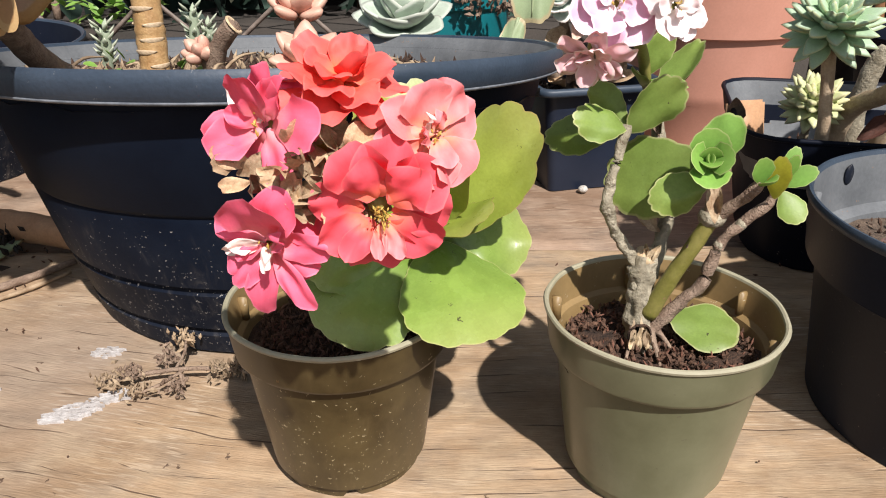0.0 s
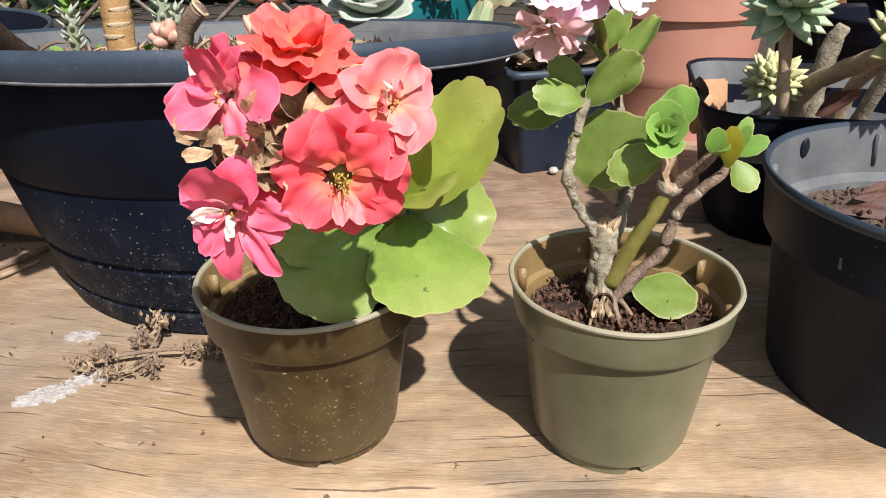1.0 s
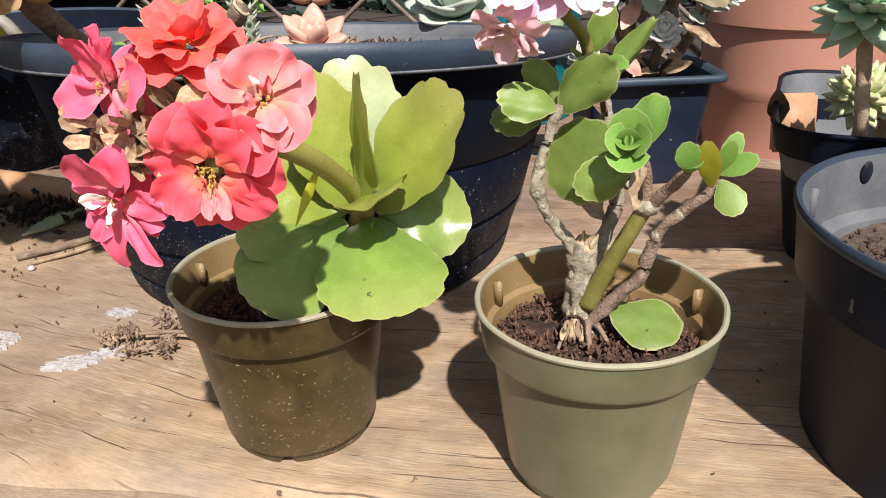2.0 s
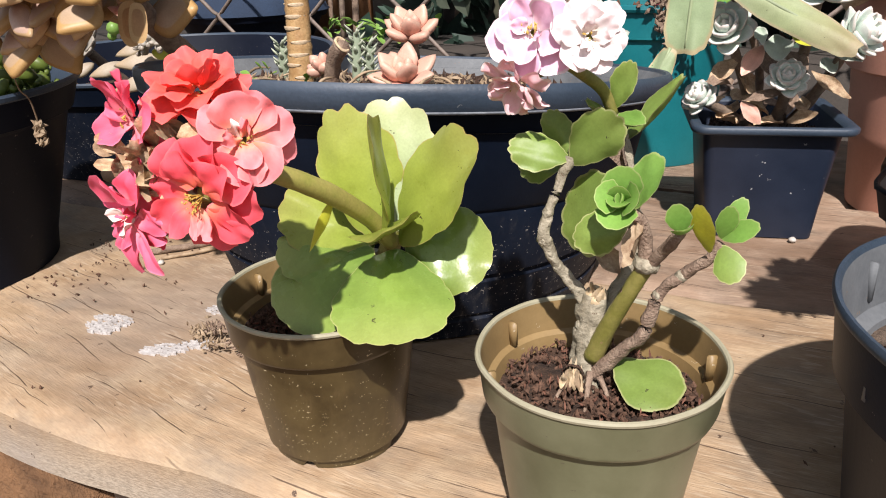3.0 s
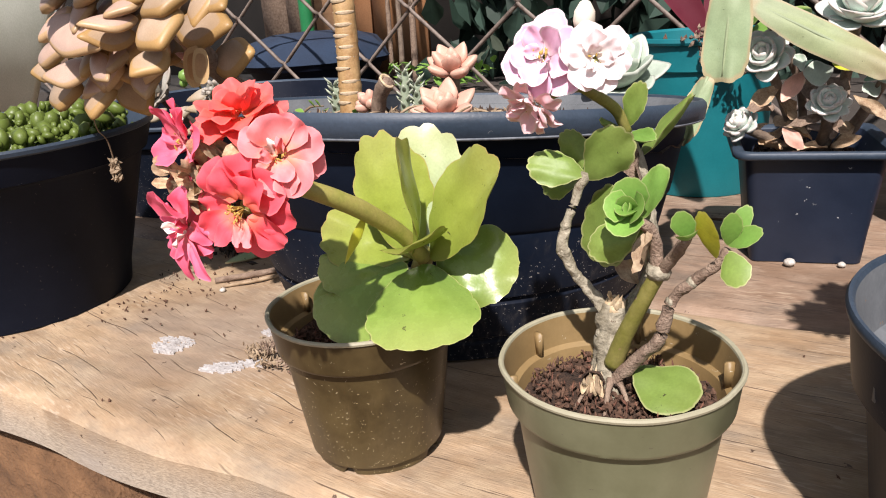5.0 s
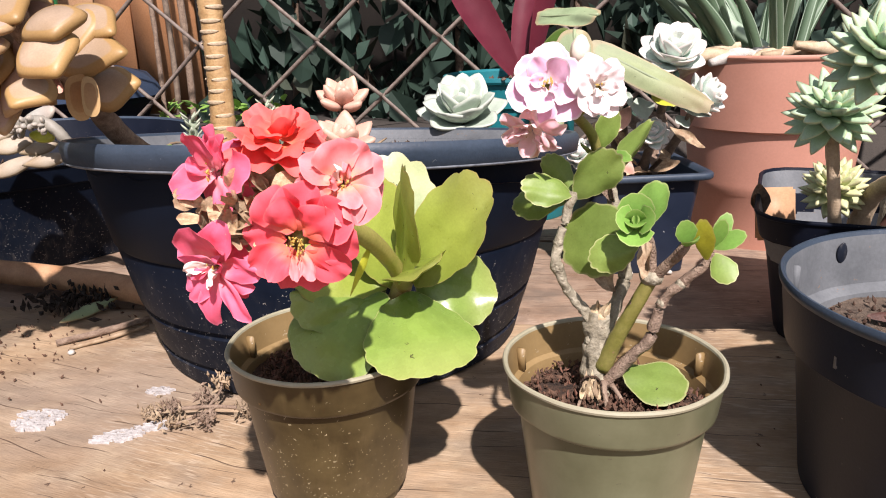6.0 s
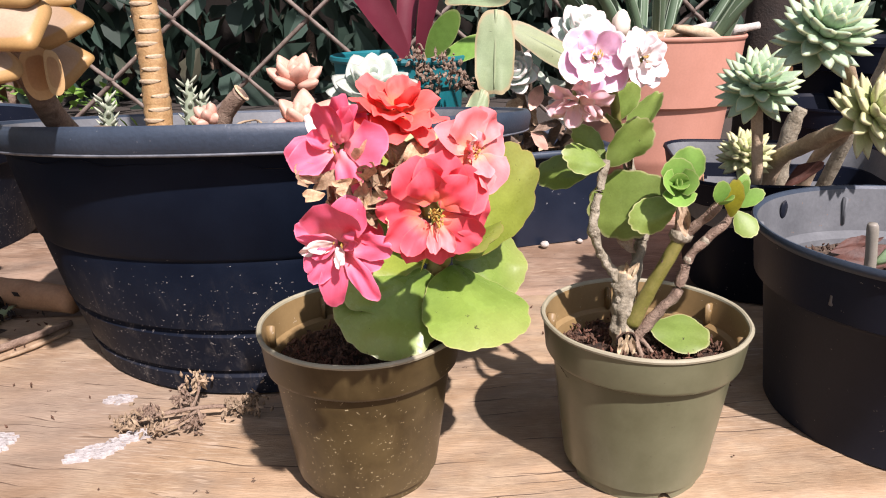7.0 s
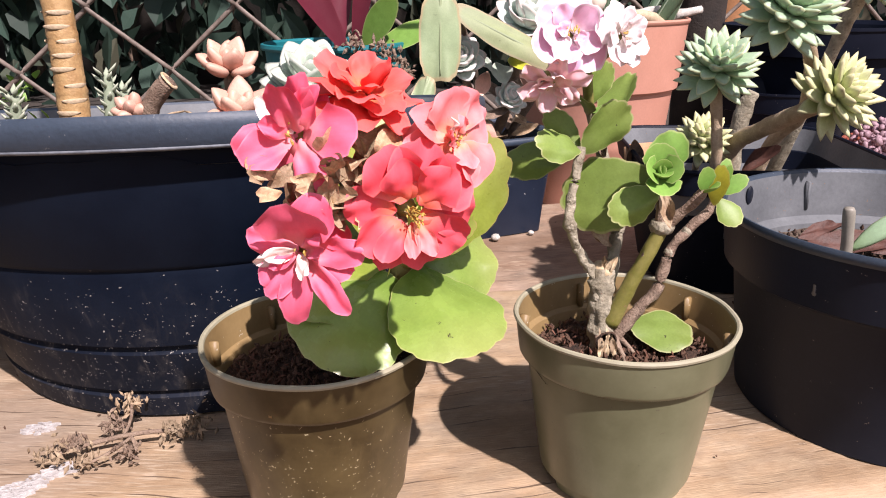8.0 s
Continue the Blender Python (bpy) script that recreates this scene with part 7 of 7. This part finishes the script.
for x, y, z, r in ((-0.505, 0.612, 0.178, 0.0075), (-0.516, 0.618, 0.169, 0.005)):
    part("pearl", lathe([(0.0, -r), (r * 0.7, -r * 0.7), (r, 0.0), (r * 0.72, r * 0.7), (0.0, r * 1.08)], 16, r * 0.06), LEAF_YOUNG, pearls, "", Matrix.Translation((x, y, z)))
part("stalk", tube([(-0.505, 0.64, 0.15), (-0.5, 0.625, 0.168), (-0.488, 0.622, 0.174)], [0.0015, 0.0012, 0.001], 6, 5), GREENSTEM, pearls)

# ---- loose things on the bench ----
sprig = thing("dry_sprig", (-0.16, 0.365, 0.004), "dried brown sprig with crumbled seed heads lying on the bench", "dry sprig")
SP = [(-0.197, 0.357, 0.006), (-0.17, 0.364, 0.008), (-0.145, 0.366, 0.009), (-0.118, 0.367, 0.006)]
part("stalk", tube(SP, [0.0011, 0.0014, 0.0014, 0.0009], 7, 6, 0.2), BARK_BROWN, sprig)
part("stalk", tube([(-0.155, 0.365, 0.008), (-0.165, 0.352, 0.007), (-0.178, 0.345, 0.005)], [0.001, 0.001, 0.0008], 6, 5), BARK_BROWN, sprig)
part("stalk", tube([(-0.16, 0.365, 0.008), (-0.158, 0.38, 0.012), (-0.16, 0.392, 0.018)], [0.001, 0.001, 0.0008], 6, 5), BARK_BROWN, sprig)
for k, (x, y, z, s) in enumerate(((-0.195, 0.357, 0.008, 0.006), (-0.184, 0.36, 0.01, 0.005), (-0.176, 0.348, 0.007, 0.006), (-0.159, 0.388, 0.017, 0.006), (-0.166, 0.372, 0.012, 0.005), (-0.132, 0.366, 0.009, 0.005), (-0.12, 0.368, 0.008, 0.006), (-0.155, 0.352, 0.007, 0.005))):
    rnd = random.Random(k)
    bits("seed_head", [(x + rnd.gauss(0, s * 0.75), y + rnd.gauss(0, s * 0.6), max(0.0025, z + rnd.gauss(0, s * 0.55))) for _ in range(48)], 0.0011, (STRAW, BARK_BROWN, STRAW)[k % 3], sprig, "", k, 2.6)
sticks = (((-0.345, 0.462, 0.003), (-0.29, 0.522, 0.004), 0.003, BARK_BROWN, "thin dry grey-brown stick lying on the bench"), ((-0.328, 0.455, 0.002), (-0.286, 0.505, 0.003), 0.0016, STRAW, "thin dry straw lying on the bench"))
for a, b, r, mat, label in sticks:
    s = part("stick", tube([a, (Vector(a) + Vector(b)) / 2 + Vector((0.003, 0, 0)), b], [r, r * 1.1, r * 0.8], 8, 6, 0.25), mat)
    tagged(s, label, "stick")
root = part("dead_branch", tube([(-0.56, 0.615, 0.012), (-0.44, 0.592, 0.013), (-0.36, 0.572, 0.013), (-0.296, 0.548, 0.013)], [0.012, 0.0125, 0.013, 0.0115], 16, 8, 0.08, 3), TANWOOD)
tagged(root, "thick smooth tan dead branch lying on the bench", "branch")
pod = leaf(None, (-0.37, 0.5, 0.004), (-0.348, 0.55, 0.008), (0.3, -0.5, 0.8), 0.014, CACTUS, "fallen_leaf", thick=0.005, **dict(fat=True, nth=20, nr=4, narrow=0.5, point=0.1))
tagged(pod, "fallen pale green succulent leaf on the bench", "leaf")
clump = bits("dry_clump", [(-0.385 + random.gauss(0, 0.022), 0.545 + random.gauss(0, 0.014), 0.004 + abs(random.gauss(0, 0.006))) for _ in range(160)], 0.0022, DARKWOOD, None, "", 9, 2.5)
tagged(clump, "clump of dark dry plant debris on the bench", "debris", kind="stuff")


rnd = random.Random(91)
grit = []
for k in range(170):
    if k % 3:
        a = rnd.uniform(0.2, 1.5)
        q = 0.105 + abs(rnd.gauss(0, 0.05))
        grit.append((LEFTP[0] + 0.01 + q * math.cos(a - 0.6), LEFTP[1] + q * math.sin(a - 0.3), 0.0016))
    else:
        grit.append((rnd.uniform(-0.5, 0.45), rnd.uniform(0.256, 0.545), 0.0014))
tagged(bits("dirt_crumbs", grit, 0.0009, CRUMB, None, "", 92, 2.2), "scattered crumbs of soil on the bench", "dirt crumbs", kind="stuff")


def stone(at, r, label):
    bm = bmesh.new()
    bmesh.ops.create_icosphere(bm, subdivisions=2, radius=r)
    for v in bm.verts:
        v.co *= 1 + 0.25 * noise.noise(v.co * 260 + Vector(at) * 40)
        v.co.z *= 0.75
    return tagged(part("pebble", bm, STONE, None, "", Matrix.Translation(at)), label, "pebble")


stone((0.137, 0.69, -0.002), 0.005, "small white pebble beside the square pot")
stone((0.178, 0.7, -0.003), 0.0035, "tiny pale pebble on the bench")
stone((-0.322, 0.449, 0.002), 0.003, "tiny pale pebble on the bench")


def paint_patch(cx, cy, lx, ly, turn, seed):
    """A stain of old paint: many thin flakes lying along the grain inside a ragged outline."""
    rnd = random.Random(seed)
    verts, faces = [], []
    c, s = math.cos(radians(turn)), math.sin(radians(turn))
    for _ in range(int(lx * ly * 1500000)):
        u, v = rnd.uniform(-1, 1), rnd.uniform(-1, 1)
        edge = u * u + v * v + 0.7 * noise.noise((u * 2.2 + seed, v * 2.2, 0))
        if edge > 0.95 or noise.noise((u * 3.5, v * 6 + seed, 4)) < -0.22:
            continue
        x, y = cx + lx * u * c - ly * v * s, cy + lx * u * s + ly * v * c
        w, h = rnd.uniform(0.0008, 0.0034), rnd.uniform(0.0004, 0.0009)
        k, z = len(verts), 0.0016 + rnd.uniform(0, 0.0004)
        for a in range(6):
            q = rnd.uniform(0.7, 1.2)
            verts.append((x + w * q * math.cos(a * 1.047), y + h * q * math.sin(a * 1.047), z))
        faces.append(list(range(k, k + 6)))
        for a in range(6):
            verts.append((verts[k + a][0], verts[k + a][1], z - 0.003))
        for a in range(6):
            b = (a + 1) % 6
            faces.append([k + a, k + 6 + a, k + 6 + b, k + b])
    me = bpy.data.meshes.new("paint_stain")
    me.from_pydata(verts, [], faces)
    me.materials.append(LIMEPAINT)
    ob = part("paint_stain", me, LIMEPAINT)
    return tagged(ob, "flaking white paint stain on the wooden bench", "paint stain", "paint stains")


paint_patch(-0.208, 0.336, 0.019, 0.0075, 32, 1)
paint_patch(-0.19, 0.35, 0.009, 0.006, 20, 4)
paint_patch(-0.276, 0.349, 0.017, 0.014, 15, 7)
paint_patch(-0.213, 0.396, 0.008, 0.006, 0, 9)

# ---- beyond the fence ----
def far_pot(name, at, r, h, material, label):
    return round_pot(name, at, [(0.0, 0.004), (r * 0.72, 0.004), (r * 0.74, 0.0), (r * 0.9, h * 0.8), (r * 0.96, h * 0.81), (r * 0.985, h * 0.97)], [(r * 0.985, h * 0.97), (r, h * 0.98), (r, h), (r * 0.97, h), (r * 0.94, h * 0.97)], [(r * 0.94, h * 0.97), (r * 0.7, 0.02), (0.0, 0.02)], (material, material, material), label, n=56)


fence_boards = thing("board_fence", (-1.1, 1.7, 0.045), "weathered orange-brown upright boards behind the wire fence", "board fence")
for k, (x, w, top, tint) in enumerate(((-0.856, 0.078, 0.62, ORANGE), (-0.942, 0.088, 0.66, ORANGE), (-1.035, 0.09, 0.64, ORANGE), (-1.13, 0.092, 0.6, TANWOOD), (-1.226, 0.094, 0.63, BARK_BROWN), (-1.324, 0.096, 0.6, BARK_BROWN))):
    part("board", box(-w / 2, w / 2, -0.009, 0.009, 0.0, top, 0.003), tint, fence_boards, "", Matrix.Translation((x, 1.7 + 0.006 * (k % 2), 0.045)) @ Matrix.Rotation(0.012 * (k % 3 - 1), 4, "Y"))
for x, y, r, mat, label in ((-0.812, 1.55, 0.0065, GRAYSTEM, "thin grey stake behind the wire fence"), (-0.782, 1.56, 0.008, BARK_BROWN, "dark brown stake behind the wire fence"), (-0.888, 1.62, 0.006, BARK_BROWN, "thin dark stake before the boards")):
    stake = part("stake", tube([(x, y, 0.04), (x + 0.004, y, 0.25), (x - 0.003, y, 0.5), (x, y + 0.01, 0.7)], [r, r, r * 0.95, r * 0.9], 10, 8, 0.15, x * 50), mat)
    tagged(stake, label, "stake")
pole = part("green_pole", tube([(-1.128, 1.6, 0.04), (-1.128, 1.6, 0.3), (-1.13, 1.6, 0.7)], [0.018, 0.018, 0.018], 16, 4), GREENPLASTIC)
tagged(pole, "bright green plastic pole before the boards", "pole")
far_pot("terracotta_pot", (0.86, 1.5, 0.045), 0.07, 0.24, ORANGE, "orange clay pot behind the fence")
far_pot("plant_pot", (-1.0, 1.46, 0.045), 0.18, 0.068, BLACK_CLEAN, "wide black pot under a blue cloth behind the fence")
cloth = part("blue_cloth", lathe([(0.0, 0.134), (0.09, 0.13), (0.15, 0.114), (0.176, 0.092), (0.186, 0.069)], 60, 0.012, 3), CLOTH, None, "", Matrix.Translation((-1.0, 1.46, 0.045)))
tagged(cloth, "crumpled blue cloth draped over a black pot", "cloth")
post = part("fence_post", tube([(0.62, 1.18, -0.6), (0.615, 1.18, 0.1), (0.622, 1.18, 0.6), (0.62, 1.18, 1.3)], [0.038, 0.037, 0.036, 0.035], 18, 8, 0.12, 4), DARKWOOD)
tagged(post, "dark weathered round wooden fence post", "post", kind="structure")
panel = part("pale_board", box(-0.3, 0.0, -0.01, 0.01, -0.15, 0.5, 0.003), PALEBOARD, None, "", Matrix.Translation((-1.13, 0.82, 0.13)) @ Matrix.Rotation(radians(36), 4, "Y"))
tagged(panel, "pale greenish painted board leaning behind the pots", "board")
far_pot("plant_pot", (0.7, 0.98, -0.012), 0.14, 0.2, BLACK_CLEAN, "large black plastic pot on the back plank")
far_pot("plant_pot", (0.56, 0.86, -0.012), 0.09, 0.13, BLACK_CLEAN, "black plastic pot between the rosettes and the clay pot")
far_pot("clay_bowl", (0.63, 0.72, -0.006), 0.065, 0.075, REDCLAY, "low red clay bowl at the end of the bench")
trail = thing("trailing_stonecrop", (0.6, 0.69, 0.07), "lilac-pink beaded stonecrop trailing over the clay bowl", "stonecrop")
rt = random.Random(12)
beads("foliage", [(0.565 + rt.gauss(0, 0.012), 0.672 + rt.gauss(0, 0.01), 0.066 + rt.uniform(-0.045, 0.022)) for _ in range(150)] + disc_spots(0.63, 0.72, 0.07, 0.055, 260, 9, 0.02), 0.0042, LILAC, trail, "", 3)
far_leaves = thing("weeds", (-0.6, 1.42, 0.045), "bright green weeds on the ledge behind the fence", "weeds")
me = mesh_of("leaf", blade(0.03, 0.016, 0.4, 0.1, (0, 0), 0.1, -0.2, 0.001, False, 12, 3), LEAF_YOUNG)
rnd = random.Random(71)
for k in range(60):
    q = Vector((rnd.uniform(-0.78, -0.5), rnd.uniform(1.4, 1.46), 0.05 + rnd.uniform(0, 0.05)))
    part("leaf", me, LEAF_YOUNG, far_leaves, "", aim(q, q + Vector((rnd.uniform(-1, 1), rnd.uniform(-1, 0.3), rnd.uniform(0, 1))), (0, -0.3, 1)))
